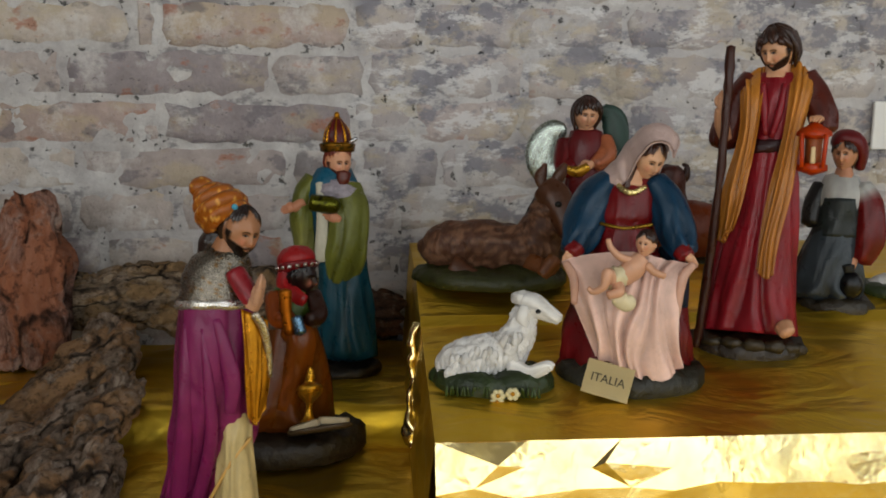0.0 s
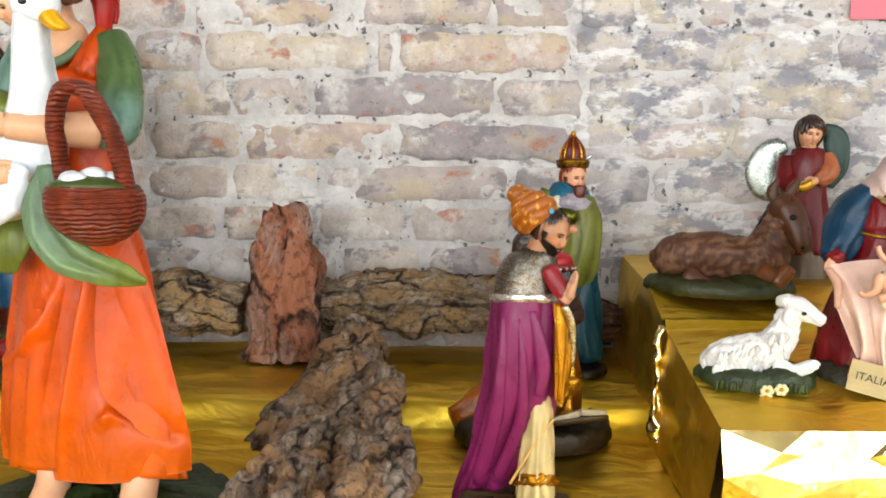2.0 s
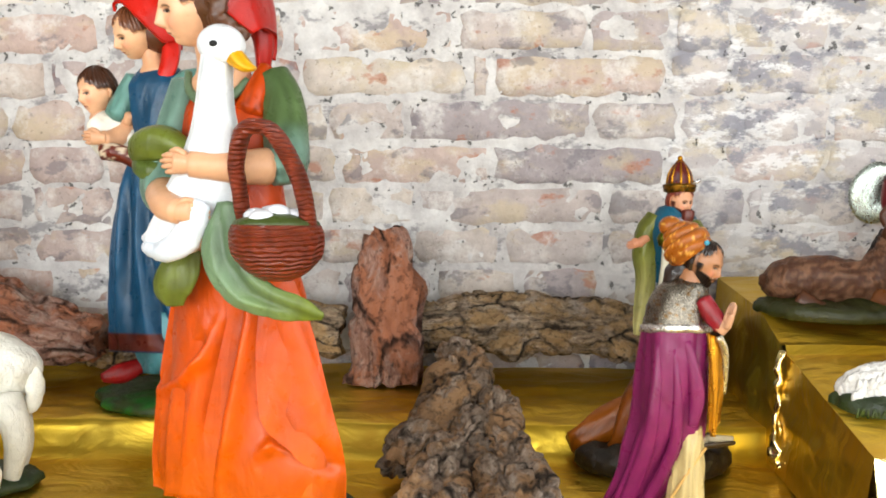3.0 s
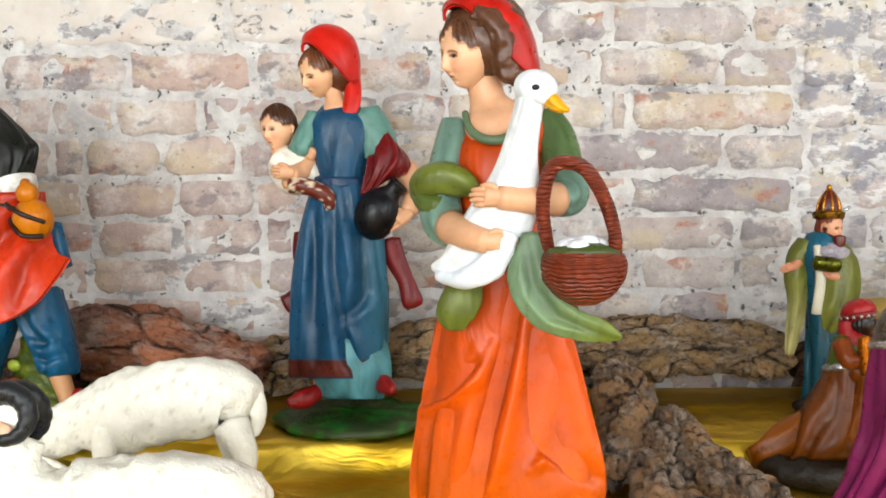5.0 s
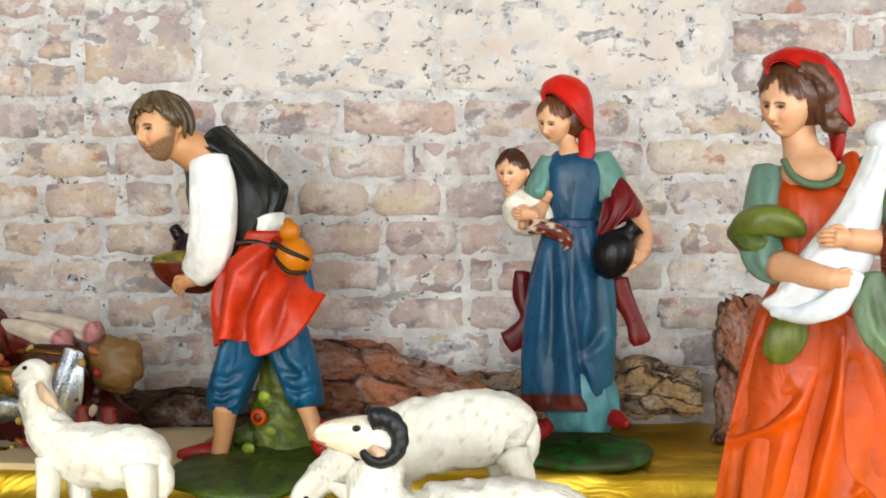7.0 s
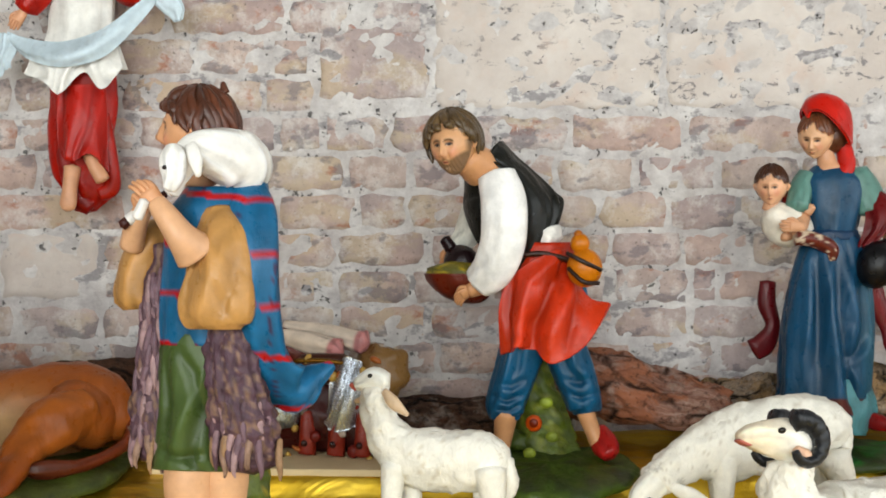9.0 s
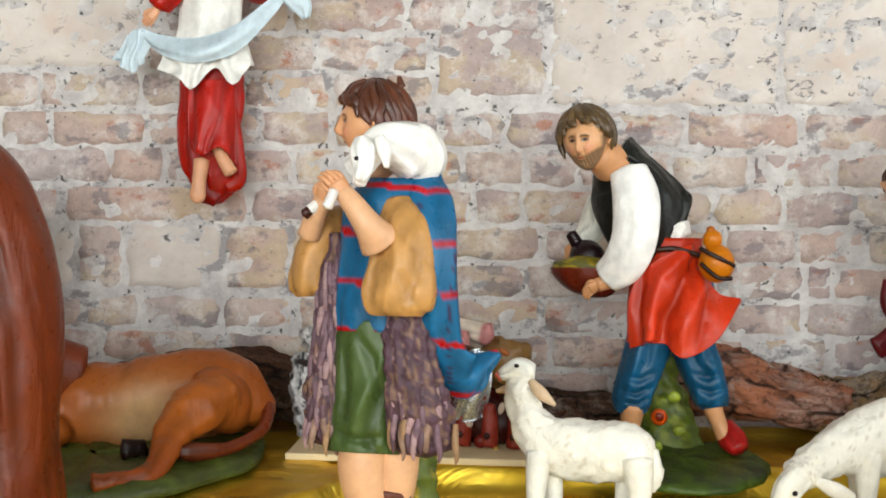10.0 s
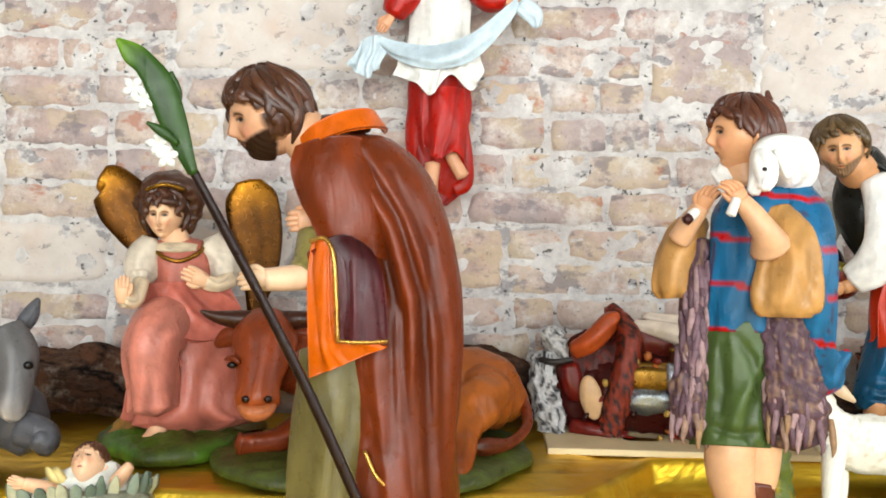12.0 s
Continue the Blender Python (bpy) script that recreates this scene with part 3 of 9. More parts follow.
                Q = Q - N * (0.25 * max(amp.max(), 3) * nip)[:, :, None]
        pulled = None
        if lines:
            pulled = gathers(Q.reshape(-1, 3), lines)
            Q = Q - N * pulled.reshape(h, w)[:, :, None]
        if edge:
            Q[-1, :, 1] += edge * np.sin(j[-1] * 37) * np.sin(j[-1] * 11 + 1)
        V = np.concatenate([Q.reshape(-1, 3), (Q - N * thick).reshape(-1, 3)])
        m = h * w
        F = [(a * w + b, a * w + b + 1, (a + 1) * w + b + 1, (a + 1) * w + b) for a in range(h - 1) for b in range(w - 1)]
        F += [tuple(x + m for x in q[::-1]) for q in F]
        rim = [b for b in range(w)] + [a * w + w - 1 for a in range(1, h)] + [(h - 1) * w + b for b in range(w - 2, -1, -1)] + [a * w for a in range(h - 2, 0, -1)]
        F += [(p, q, q + m, p + m) for p, q in zip(rim, rim[1:] + rim[:1])]
        cc = np.tile(np.asarray(col, float), (len(V), 1))
        if paint is not None:
            cc = paint(V, np.tile(j.ravel(), 2), np.tile(i.ravel(), 2), cc)
        # Shading of the cloth's folds is painted on: light crests, dark valleys.
        if fold and fold_shade:
            cc *= (1 + fold_shade * np.tile((f / max(abs(f).max(), 1e-6)).ravel(), 2))[:, None]
        # Painted shade along the modelled fold lines.
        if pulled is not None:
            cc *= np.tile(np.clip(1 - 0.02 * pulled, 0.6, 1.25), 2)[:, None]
        self.add(V, F, cc, mat)

    def base(self, u, d, a, b, high, sit, col, paint=None, seg=56):
        """A low modelled mound on the ground at the height sit: half width a and half depth b, high metres at its top."""
        rings = ((0.97, 0.0), (1.03, 0.25), (1.02, 0.6), (0.95, 0.86), (0.8, 0.97), (0.55, 1.03), (0.28, 1.06), (0.02, 1.08))
        th = np.arange(seg) * 2 * math.pi / seg
        ragged = np.array([1 + 0.11 * fbm((1.6 * math.cos(t) + u * 0.01, 1.6 * math.sin(t), a * 0.01), 3) for t in th])
        V = []
        for r, lift in rings:
            uu, dd = u + a * r * ragged * np.cos(th), d + b * r * ragged * np.sin(th)
            bump = np.array([fbm((x * 0.05, y * 0.05, u * 0.1), 4) for x, y in zip(uu, dd)])
            z = sit + high * lift * (1 + 0.34 * bump)
            down = self.o[2] - z
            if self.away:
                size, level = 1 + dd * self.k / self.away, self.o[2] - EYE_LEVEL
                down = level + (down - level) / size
            V.append(np.c_[uu, self.v0 + down / self.k, dd])
        V = np.concatenate(V)
        F = [(i * seg + j, i * seg + (j + 1) % seg, (i + 1) * seg + (j + 1) % seg, (i + 1) * seg + j) for i in range(len(rings) - 1) for j in range(seg)]
        cc = np.tile(np.asarray(col, float), (len(V), 1))
        if paint is not None:
            cc = paint(V, None, None, cc)
        self.add(V, F, cc, E_)

    def hand(self, c, to, across, size, col="e0b088", curl=(0, 0, 0), thumb=1):
        """A hand from the wrist c: to is the way of the fingers, across the way from first to last finger."""
        col = C(col)
        t, a, cu = unit(to), unit(across), np.array(curl, float)
        c = np.array(c, float)
        L = size
        self.loft([(*(c - t * 0.1 * L), L * 0.2, L * 0.16), (*(c + t * 0.2 * L), L * 0.27, L * 0.17), (*(c + t * 0.5 * L), L * 0.29, L * 0.14)], col, K_, 14, 4, side=a)
        for i in range(4):
            o = c + t * 0.48 * L + a * L * (-0.21 + 0.14 * i)
            ln = L * (0.42, 0.5, 0.47, 0.36)[i]
            mid = o + t * ln * 0.5 + cu * L * 0.12
            end = o + t * ln * (1 - 0.35 * np.linalg.norm(cu)) + cu * L * 0.42
            self.loft([(*o, L * 0.085, L * 0.085), (*mid, L * 0.078, L * 0.078), (*end, L * 0.055, L * 0.055)], col, K_, 8, 4)
        o = c + t * 0.15 * L - a * L * 0.22 * thumb
        self.loft([(*o, L * 0.09, L * 0.09), (*(o + t * 0.22 * L - a * 0.12 * L * thumb), L * 0.085, L * 0.085), (*(o + t * 0.45 * L - a * 0.1 * L * thumb + cu * 0.2 * L), L * 0.055, L * 0.055)], col, K_, 8, 4)

    def done(self, name, label, category, group="", sit=None):
        V = np.concatenate(self.V)
        u, v, d = (V[:, 0] - self.u0) * self.k * self.slim, (V[:, 1] - self.v0) * self.k, V[:, 2] * self.k
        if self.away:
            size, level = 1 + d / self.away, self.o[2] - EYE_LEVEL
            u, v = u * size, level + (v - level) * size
        x = self.o[0] + u * self.c + d * self.s
        y = self.o[1] - u * self.s + d * self.c
        z = self.o[2] - v
        if sit is not None:
            z = np.maximum(z, sit)
            low = z.min()
            z = z - (low - sit)
        o = np.array((x.mean(), y.mean(), z.min()))
        col = np.concatenate(self.Col)
        grey = col @ np.array((0.3, 0.6, 0.1))
        col = np.clip(grey[:, None] + (col - grey[:, None]) * 1.04, 0.003, 0.9) ** 1.2
        ob = link_mesh(name, np.c_[x, y, z] - o, self.F, PALETTE, midx=self.M, cols=col)
        ob.location = o
        return tagged(ob, label, category, group)

# ---- the room ----
def slab(name, x0, x1, y0, y1, z0, z1, m):
    return tagged(part(name, box_bm(x0, x1, y0, y1, z0, z1), m), kind="structure")


tagged(slab("floor", ROOM_X0 - 0.2, ROOM_X1 + 0.2, ROOM_Y0 - 0.2, WALL_Y + 0.3, FLOOR - 0.1, FLOOR, FLOORING), "worn brown floor boards under the display table", "floor")
tagged(slab("ceiling", ROOM_X0 - 0.2, ROOM_X1 + 0.2, ROOM_Y0 - 0.2, WALL_Y + 0.3, CEIL, CEIL + 0.1, PLASTER), "plain grey plaster ceiling", "ceiling")
tagged(slab("wall_west", ROOM_X0 - 0.15, ROOM_X0, ROOM_Y0, WALL_Y + 0.05, FLOOR, CEIL, PLASTER), "plain grey plaster wall", "wall")
east = tagged(new("wall_east"), "plaster wall with a wide side window", "wall", kind="structure")
for y0, y1, z0, z1 in ((ROOM_Y0, SIDE_Y0, FLOOR, CEIL), (SIDE_Y1, WALL_Y + 0.05, FLOOR, CEIL), (SIDE_Y0, SIDE_Y1, FLOOR, WIN_Z0), (SIDE_Y0, SIDE_Y1, WIN_Z1, CEIL)):
    part("wall_panel", box_bm(ROOM_X1, ROOM_X1 + 0.15, y0, y1, z0, z1), PLASTER, east)
side_win = tagged(new("window_3"), "wide white-framed side window beside the display", "window", kind="structure")
for ym in (SIDE_Y0 + 0.04, (SIDE_Y0 + SIDE_Y1) / 2, SIDE_Y1 - 0.04):
    part("window_post", box_bm(ROOM_X1 + 0.05, ROOM_X1 + 0.12, ym - 0.035, ym + 0.035, WIN_Z0 + 0.05, WIN_Z1 - 0.05), TEAL_GLASS, side_win)
for zm in (WIN_Z0, WIN_Z1 - 0.05):
    part("window_rail", box_bm(ROOM_X1 + 0.05, ROOM_X1 + 0.12, SIDE_Y0, SIDE_Y1, zm, zm + 0.05), TEAL_GLASS, side_win)
side_pane = part("pane", box_bm(ROOM_X1 + 0.084, ROOM_X1 + 0.09, SIDE_Y0 + 0.05, SIDE_Y1 - 0.05, WIN_Z0 + 0.05, WIN_Z1 - 0.05), GLASS, side_win, "clear window glass")
side_pane.visible_shadow = False
south = tagged(new("wall_south"), "plaster wall with a wide shop window", "wall", kind="structure")
WX = [w[:2] for w in WINDOWS]
for x0, x1, z0, z1 in ((ROOM_X0, WX[0][0], FLOOR, CEIL), (WX[0][1], WX[1][0], FLOOR, CEIL), (WX[1][1], ROOM_X1, FLOOR, CEIL), *[(a, b, FLOOR, WIN_Z0) for a, b in WX], *[(a, b, WIN_Z1, CEIL) for a, b in WX]):
    part("wall_panel", box_bm(x0, x1, ROOM_Y0 - 0.15, ROOM_Y0, z0, z1), PLASTER, south)
for n, (a, b) in enumerate(WX):
    win = tagged(new("window_" + str(n + 1)), "wide white-framed shop window facing the display", "window", kind="structure")
    for i in range(3):
        xm = a + 0.04 + (b - a - 0.08) * i / 2
        part("window_post", box_bm(xm - 0.035, xm + 0.035, ROOM_Y0 - 0.12, ROOM_Y0 - 0.05, WIN_Z0 + 0.05, WIN_Z1 - 0.05), TEAL_GLASS, win)
    for zm in (WIN_Z0, WIN_Z1 - 0.05):
        part("window_rail", box_bm(a, b, ROOM_Y0 - 0.12, ROOM_Y0 - 0.05, zm, zm + 0.05), TEAL_GLASS, win)
    pane = part("pane", box_bm(a + 0.05, b - 0.05, ROOM_Y0 - 0.09, ROOM_Y0 - 0.084, WIN_Z0 + 0.05, WIN_Z1 - 0.05), GLASS, win, "clear window glass")
    pane.visible_shadow = False

# ---- the table and its gold film ----
LOW, SHELF, TIER1, TIER2 = -0.12, -0.083, -0.024, 0.019
table = tagged(new("display_table"), "long dark wooden table under gold foil against the brick wall", "table")
part("tabletop", box_bm(-3.1, 1.3, 0.14, 1.2, LOW - 0.045, LOW - 0.008, 0.006), CLOTH, table)
for lx in (-3.0, -0.9, 1.2):
    for ly in (0.2, 1.12):
        part("leg", box_bm(lx - 0.03, lx + 0.03, ly - 0.03, ly + 0.03, FLOOR, LOW - 0.045, 0.004), CLOTH, table)


def grid_mesh(name, rows, mats, parent=None, label="", midx=None):
    """rows: a list of equally long lists of points."""
    h, w = len(rows), len(rows[0])
    V = [p for r in rows for p in r]
    F = [(i * w + j, i * w + j + 1, (i + 1) * w + j + 1, (i + 1) * w + j) for i in range(h - 1) for j in range(w - 1)]
    m = None if midx is None else [midx[i] for i in range(h - 1) for j in range(w - 1)]
    return link_mesh(name, V, F, mats, parent, label, m)


def shelf_edge(x):
    """How far forward the raised back of the table reaches."""
    k = min(max((-1.50 - x) / 0.14, 0), 1)
    return 0.925 - 0.19 * k


def foil_table():
    rows, nx = [], 420
    prof = [(0.0, -0.40, 0)] + [(0.0, -0.40 + 0.27 * i / 6, 0) for i in range(1, 7)]
    front = [i / 46 for i in range(47)]
    back = [i / 20 for i in range(21)]
    for kind, seq in (("hang", prof), ("low", front), ("rise", [0.25, 0.5, 0.75, 0.92]), ("high", back)):
        for it in seq:
            row = []
            for j in range(nx + 1):
                x = -3.1 + 4.4 * j / nx
                e = shelf_edge(x) + 0.004 * noise.noise(Vector((x * 7, 0, 0)))
                ply = 0 if kind == "hang" else it
                fold = (1 - min(1, 5 * abs(noise.noise(Vector((x * 2.2 + ply * 1.1, ply * 3.4 - x * 0.8, 11.0)))))) ** 2 + 0.7 * (1 - min(1, 6 * abs(noise.noise(Vector((x * 4.6 - ply * 2.0, ply * 6.2, 17.0)))))) ** 2
                crease = 0.0034 * fold + 0.0026 * fbm((x * 5.0, it[1] * 6 if kind == "hang" else it * 5.5, 2.0)) + 0.0022 * abs(noise.noise(Vector((x * 3.1, (0 if kind == "hang" else it) * 15 + x * 2.0, 5.0))))
                if kind == "hang":
                    p = (x, 0.135 + crease * 4, it[1])
                elif kind == "low":
                    p = (x, 0.135 + (e - 0.018 - 0.135) * it, LOW - 0.004 + crease)
                elif kind == "rise":
                    p = (x, e - 0.014 + 0.020 * it + crease * 0.6, LOW - 0.004 + (SHELF - LOW + 0.004) * it)
                else:
                    p = (x, e + 0.010 + (1.205 - e - 0.010) * it, SHELF - 0.003 + crease + 0.010 * max(0, it - 0.9))
                row.append(p)
            rows.append(row)
    return grid_mesh("gold_foil_cloth", rows, [FOIL])


tagged(foil_table(), "creased shiny gold foil draped over the stepped table", "foil cloth")


def tier_top(y):
    """Height of the film stretched over the stepped cartons."""
    for (ya, za), (yb, zb) in zip(TIER, TIER[1:]):
        if y <= yb:
            return za + (zb - za) * (y - ya) / (yb - ya)
    return TIER[-1][1]


def foil_box(x0, x1, y0, z0):
    """Stacked cartons wrapped in gold film: front, sloping top and the near end."""
    thing = tagged(new("foil_wrapped_box"), "stepped cartons wrapped in crumpled gold foil as a raised stage", "box")
    nx = 190
    crush = random.Random(31)
    cols, tiers = 30, 5
    V = []
    for i in range(tiers + 1):
        k = i / tiers
        for j in range(cols + 1):
            inner = 0.0 if j in (0, cols) or i in (0, tiers) else 1.0
            corner = 0.35 + 2.2 * math.exp(-j / 4.0)
            x = x0 + (x1 - x0) * j / cols + inner * crush.uniform(-0.016, 0.016)
            z = z0 + (TIER[0][1] - z0) * min(max(k + inner * crush.uniform(-0.07, 0.07), 0), 1)
            out = (crush.uniform(0, 0.0022) * corner if i < tiers else 0.0) + 0.012 * min(1, (1 - k) / 0.45) - 0.008 * max(0, 0.5 - k) + 0.0012 * math.sin(j * 1.1 + 2 * k)
            V.append((x, y0 + 0.003 - out, z))
    F = []
    for i in range(tiers):
        for j in range(cols):
            q = [i * (cols + 1) + j, i * (cols + 1) + j + 1, (i + 1) * (cols + 1) + j + 1, (i + 1) * (cols + 1) + j]
            F += [(q[0], q[1], q[2]), (q[0], q[2], q[3])] if crush.random() < 0.5 else [(q[0], q[1], q[3]), (q[1], q[2], q[3])]
    link_mesh("front_flap", V, F, [FOIL_CRUMPLED], thing, "crumpled bright gold foil", smooth=False)
    rows = []
    for y in [0.6612] + [0.664 + 0.236 * i / 40 for i in range(41)] + [0.9035 + 0.3 * i / 30 for i in range(31)]:
        row = []
        for j in range(nx + 1):
            x = x0 + (x1 - x0) * j / nx
            lift = 0.010 * max(0, 1 - abs(y - 0.9015) / 0.007) + 0.0022 * max(0, 1 - abs(y - 0.694 - 0.004 * noise.noise(Vector((x * 4, 0, 7)))) / 0.006) * min(1, max(0, (x - 0.3) * 9))
            edge = min(1, j / 5) * min(1, (y - y0) * 30)
            row.append((x, y + 0.004 * noise.noise(Vector((x * 5, 0, 1))) * edge, tier_top(y) + lift + edge * (0.0018 * fbm((x * 9, y * 12, 4.0)) + 0.0012 * abs(noise.noise(Vector((x * 4, y * 26, 2.0)))))))
        rows.append(row)
    grid_mesh("wrapping", rows, [FOIL], thing, "smooth gold foil with fine creases")
    rows = []
    for i in range(19):
        k = i / 18
        row = []
        for l in [j / 40 for j in range(41)]:
            y = y0 + (1.2 - y0) * l
            top = tier_top(y)
            mid = min(1, 4 * k * (1 - k) + 0.02) * min(1, 6 * l * (1 - l) + 0.1)
            row.append((x0 - 0.009 * fbm((l * 6, k * 4, 9.3)) * mid - 0.012 * (1 - k), y, z0 + (top - z0) * k))
        rows.append(row)
    grid_mesh("end_flap", rows, [FOIL], thing, "folded foil end")
    return thing


TIER = ((0.661, -0.024), (0.90, 0.015), (1.0, 0.046), (1.21, 0.056))
high_box = foil_box(0.09, 1.25, 0.661, LOW - 0.002)
sc = Sculpt(0, 0, 0, 0, 0, 0.001)
sc.loft([(84, -17, 897, 3, 3), (82, 10, 893, 4, 3), (81, 45, 889, 4, 3), (80, 75, 886, 7, 4), (80, 98, 882, 11, 6), (86, 110, 874, 9, 3)], C("e0ad3a"), 0, 16, 8, rough=(0.12, 6, 0.6))
flap = sc.done("twisted_corner", "", "")
flap.data.materials.clear()
flap.data.materials.append(FOIL_CRUMPLED)
flap.parent = high_box
for key in ("label", "category"):
    if key in flap:
        del flap[key]
for p in flap.data.polygons:
    p.material_index = 0

# ---- bark and driftwood along the wall ----
def bark(st, m, label, plate=(30, 70), deep=6.0, seg=90, sub=22, ends=16.0, name="bark_piece"):
    """A piece of bark. Rows in millimetres: x, height, y, half width, half depth. plate: the flakes' width and length; deep: their step."""
    st = curve_through(st, sub)
    n = len(st)
    P = np.c_[st[:, 0], st[:, 2], st[:, 1]]
    way = np.concatenate([[0], np.cumsum(np.linalg.norm(np.diff(P, axis=0), axis=1))])
    seed = float(st[0, 0] * 0.37 + st[0, 2] * 0.11)
    V, G = [], []
    for i in range(n):
        t = unit(P[min(i + 1, n - 1)] - P[max(i - 1, 0)])
        out = np.array((0, 1.0, 0)) if abs(t[1]) < 0.9 else np.array((0, 0, 1.0))
        e1 = unit(np.cross(t, out))
        e2 = unit(np.cross(e1, t))
        rim = min(i, n - 1 - i)
        for j in range(seg):
            w = 2 * math.pi * j / seg
            a, c = st[i, 3] * math.cos(w), st[i, 4] * math.sin(w)
            q = Vector((a + seed, c, way[i]))
            bend = noise.noise_vector(q * 0.03) * 9
            cellp = Vector(((q.x + bend.x) / plate[0], (q.y + bend.y) / plate[0], (q.z + bend.z) / plate[1]))
            dist, near = noise.voronoi(cellp)
            step = noise.noise(near[0] * 5.3 + Vector((0.5, 0.2, 0.7)))
            fibre = 1 - 2 * abs(noise.noise(Vector((q.x * 0.11, q.y * 0.11, q.z * 0.02))))
            r = deep * (1.5 * step - 1.1 * math.exp(-((dist[1] - dist[0]) / 0.12) ** 2) + 0.35 * fibre) + 2.2 * deep * noise.noise(q * 0.018) + 0.35 * deep * fbm((q.x * 0.09, q.y * 0.09, q.z * 0.05))
            ln = max(math.hypot(a, c), 1e-6)
            k = max(1 + r / ln, 0.25)
            along = ends * noise.noise(Vector((2.2 * math.cos(w) + seed, 2.2 * math.sin(w), 0.0 if i < n / 2 else 9.0))) * max(0, 1 - rim / 8)
            V.append(P[i] + e1 * a * k + e2 * c * k + t * along)
            G.append((a, c, way[i]))
    F = [(i * seg + j, i * seg + (j + 1) % seg, (i + 1) * seg + (j + 1) % seg, (i + 1) * seg + j) for i in range(n - 1) for j in range(seg)]
    for i in (0, n - 1):
        ring = range(i * seg, i * seg + seg)
        V.append(np.mean([V[r] for r in ring], axis=0) + unit(P[n // 2] - P[i]) * 9)
        G.append((0, 0, way[i]))
        F += [(len(V) - 1, r, i * seg + (r + 1 - i * seg) % seg) if i else (len(V) - 1, i * seg + (r + 1 - i * seg) % seg, r) for r in ring]
    V = np.array(V) * 0.001
    for q in V:
        q[2] = max(q[2], (SHELF if q[1] > shelf_edge(q[0]) else LOW) - 0.001)
    o = np.array((V[:, 0].mean(), V[:, 1].mean(), V[:, 2].min()))
    ob = link_mesh(name, V - o, F, [m])
    at = ob.data.attributes.new("grain", "FLOAT_VECTOR", "POINT")
    at.data.foreach_set("vector", (np.array(G) * 0.001 + np.array((seed * 0.01, 0, 0))).astype(np.float32).ravel())
    ob.location = o
    return tagged(ob, label, "bark", "bark pieces")


bark([(-392, -84, 1098, 52, 24), (-392, -20, 1108, 50, 30), (-392, 50, 1122, 46, 30), (-394, 100, 1136, 42, 28), (-400, 128, 1144, 34, 20)], BARK_RED, "upright slab of red pine bark leaning on the wall", (34, 95), 5.5)
bark([(-690, -26, 1160, 36, 34), (-600, -16, 1156, 42, 38), (-530, -12, 1154, 44, 40), (-462, -18, 1158, 38, 36)], BARK_GREY, "grey corky log lying along the wall", (22, 40), 6.0)
bark([(-352, -16, 1152, 36, 34), (-280, -8, 1152, 42, 40), (-180, -6, 1154, 44, 40), (-80, -14, 1158, 40, 38), (-20, -24, 1162, 34, 32)], BARK_GREY, "grey corky log with lichen lying along the wall", (18, 26), 5.5)
bark([(-292, -44, 1100, 26, 28), (-282, -48, 1060, 36, 34), (-288, -58, 1000, 38, 30), (-308, -72, 930, 34, 24), (-334, -84, 850, 30, 20), (-350, -92, 800, 20, 14)], BARK_TAN, "tan knotted roll of cork bark lying across the table", (22, 50), 5.0)
bark([(-236, -64, 958, 20, 16), (-240, -70, 920, 30, 22), (-252, -80, 850, 34, 26), (-262, -88, 790, 26, 20)], BARK_TAN, "short curled bark plate with pale edges on gold foil", (20, 44), 5.0)
bark([(-258, -72, 910, 20, 18), (-276, -80, 830, 34, 26), (-298, -90, 740, 38, 28), (-310, -94, 640, 40, 28), (-316, -98, 520, 36, 24)], BARK_TAN, "long rugged bark roll lying on gold foil", (22, 55), 6.0)
bark([(-230, -78, 840, 22, 20), (-226, -82, 770, 34, 30), (-220, -88, 680, 38, 32), (-226, -94, 560, 38, 28), (-232, -98, 480, 30, 22)], BARK_TAN, "long curled bark roll beside another on foil", (22, 50), 6.0)
bark([(-290, -84, 700, 20, 16), (-278, -84, 650, 34, 30), (-270, -86, 570, 36, 32), (-272, -94, 480, 30, 24)], BARK_TAN, "short bark piece wedged between two rolls", (20, 44), 6.0)
bark([(-1090, 4, 1152, 58, 44), (-1000, 8, 1136, 56, 46), (-900, -10, 1116, 46, 44), (-826, -22, 1106, 34, 34), (-796, -26, 1102, 24, 26)], BARK_RED, "reddish bark log lying behind the figures", (30, 95), 6.0)
bark([(-1420, -52, 1158, 30, 30), (-1240, -48, 1158, 34, 34), (-1090, -52, 1156, 30, 30)], BARK_DARK, "dark driftwood branch lying along the wall", (26, 90), 4.0)
bark([(-850, -44, 1166, 34, 32), (-760, -34, 1162, 42, 36), (-700, -30, 1160, 44, 38)], BARK_GREY, "grey corky log behind the standing woman", (20, 36), 6.0)
bark([(-2000, -38, 1160, 40, 36), (-1880, -20, 1156, 56, 44), (-1740, -16, 1154, 62, 46), (-1640, -36, 1158, 44, 38)], BARK_DARK, "dark brown log lying along the wall", (30, 100), 5.0)
bark([(-2640, -34, 1162, 46, 40), (-2480, -22, 1158, 58, 44), (-2360, -26, 1160, 54, 42), (-2240, -40, 1164, 40, 36)], BARK_DARK, "dark weathered log lying along the wall", (30, 100), 5.0)
bark([(-6, -46, 1160, 28, 28), (34, -36, 1160, 36, 34), (76, -42, 1162, 32, 32)], BARK_DARK, "short dark log end beside the foil box", (24, 50), 5.0)

# ---- the cast nativity figures ----
FIG = "nativity figures"


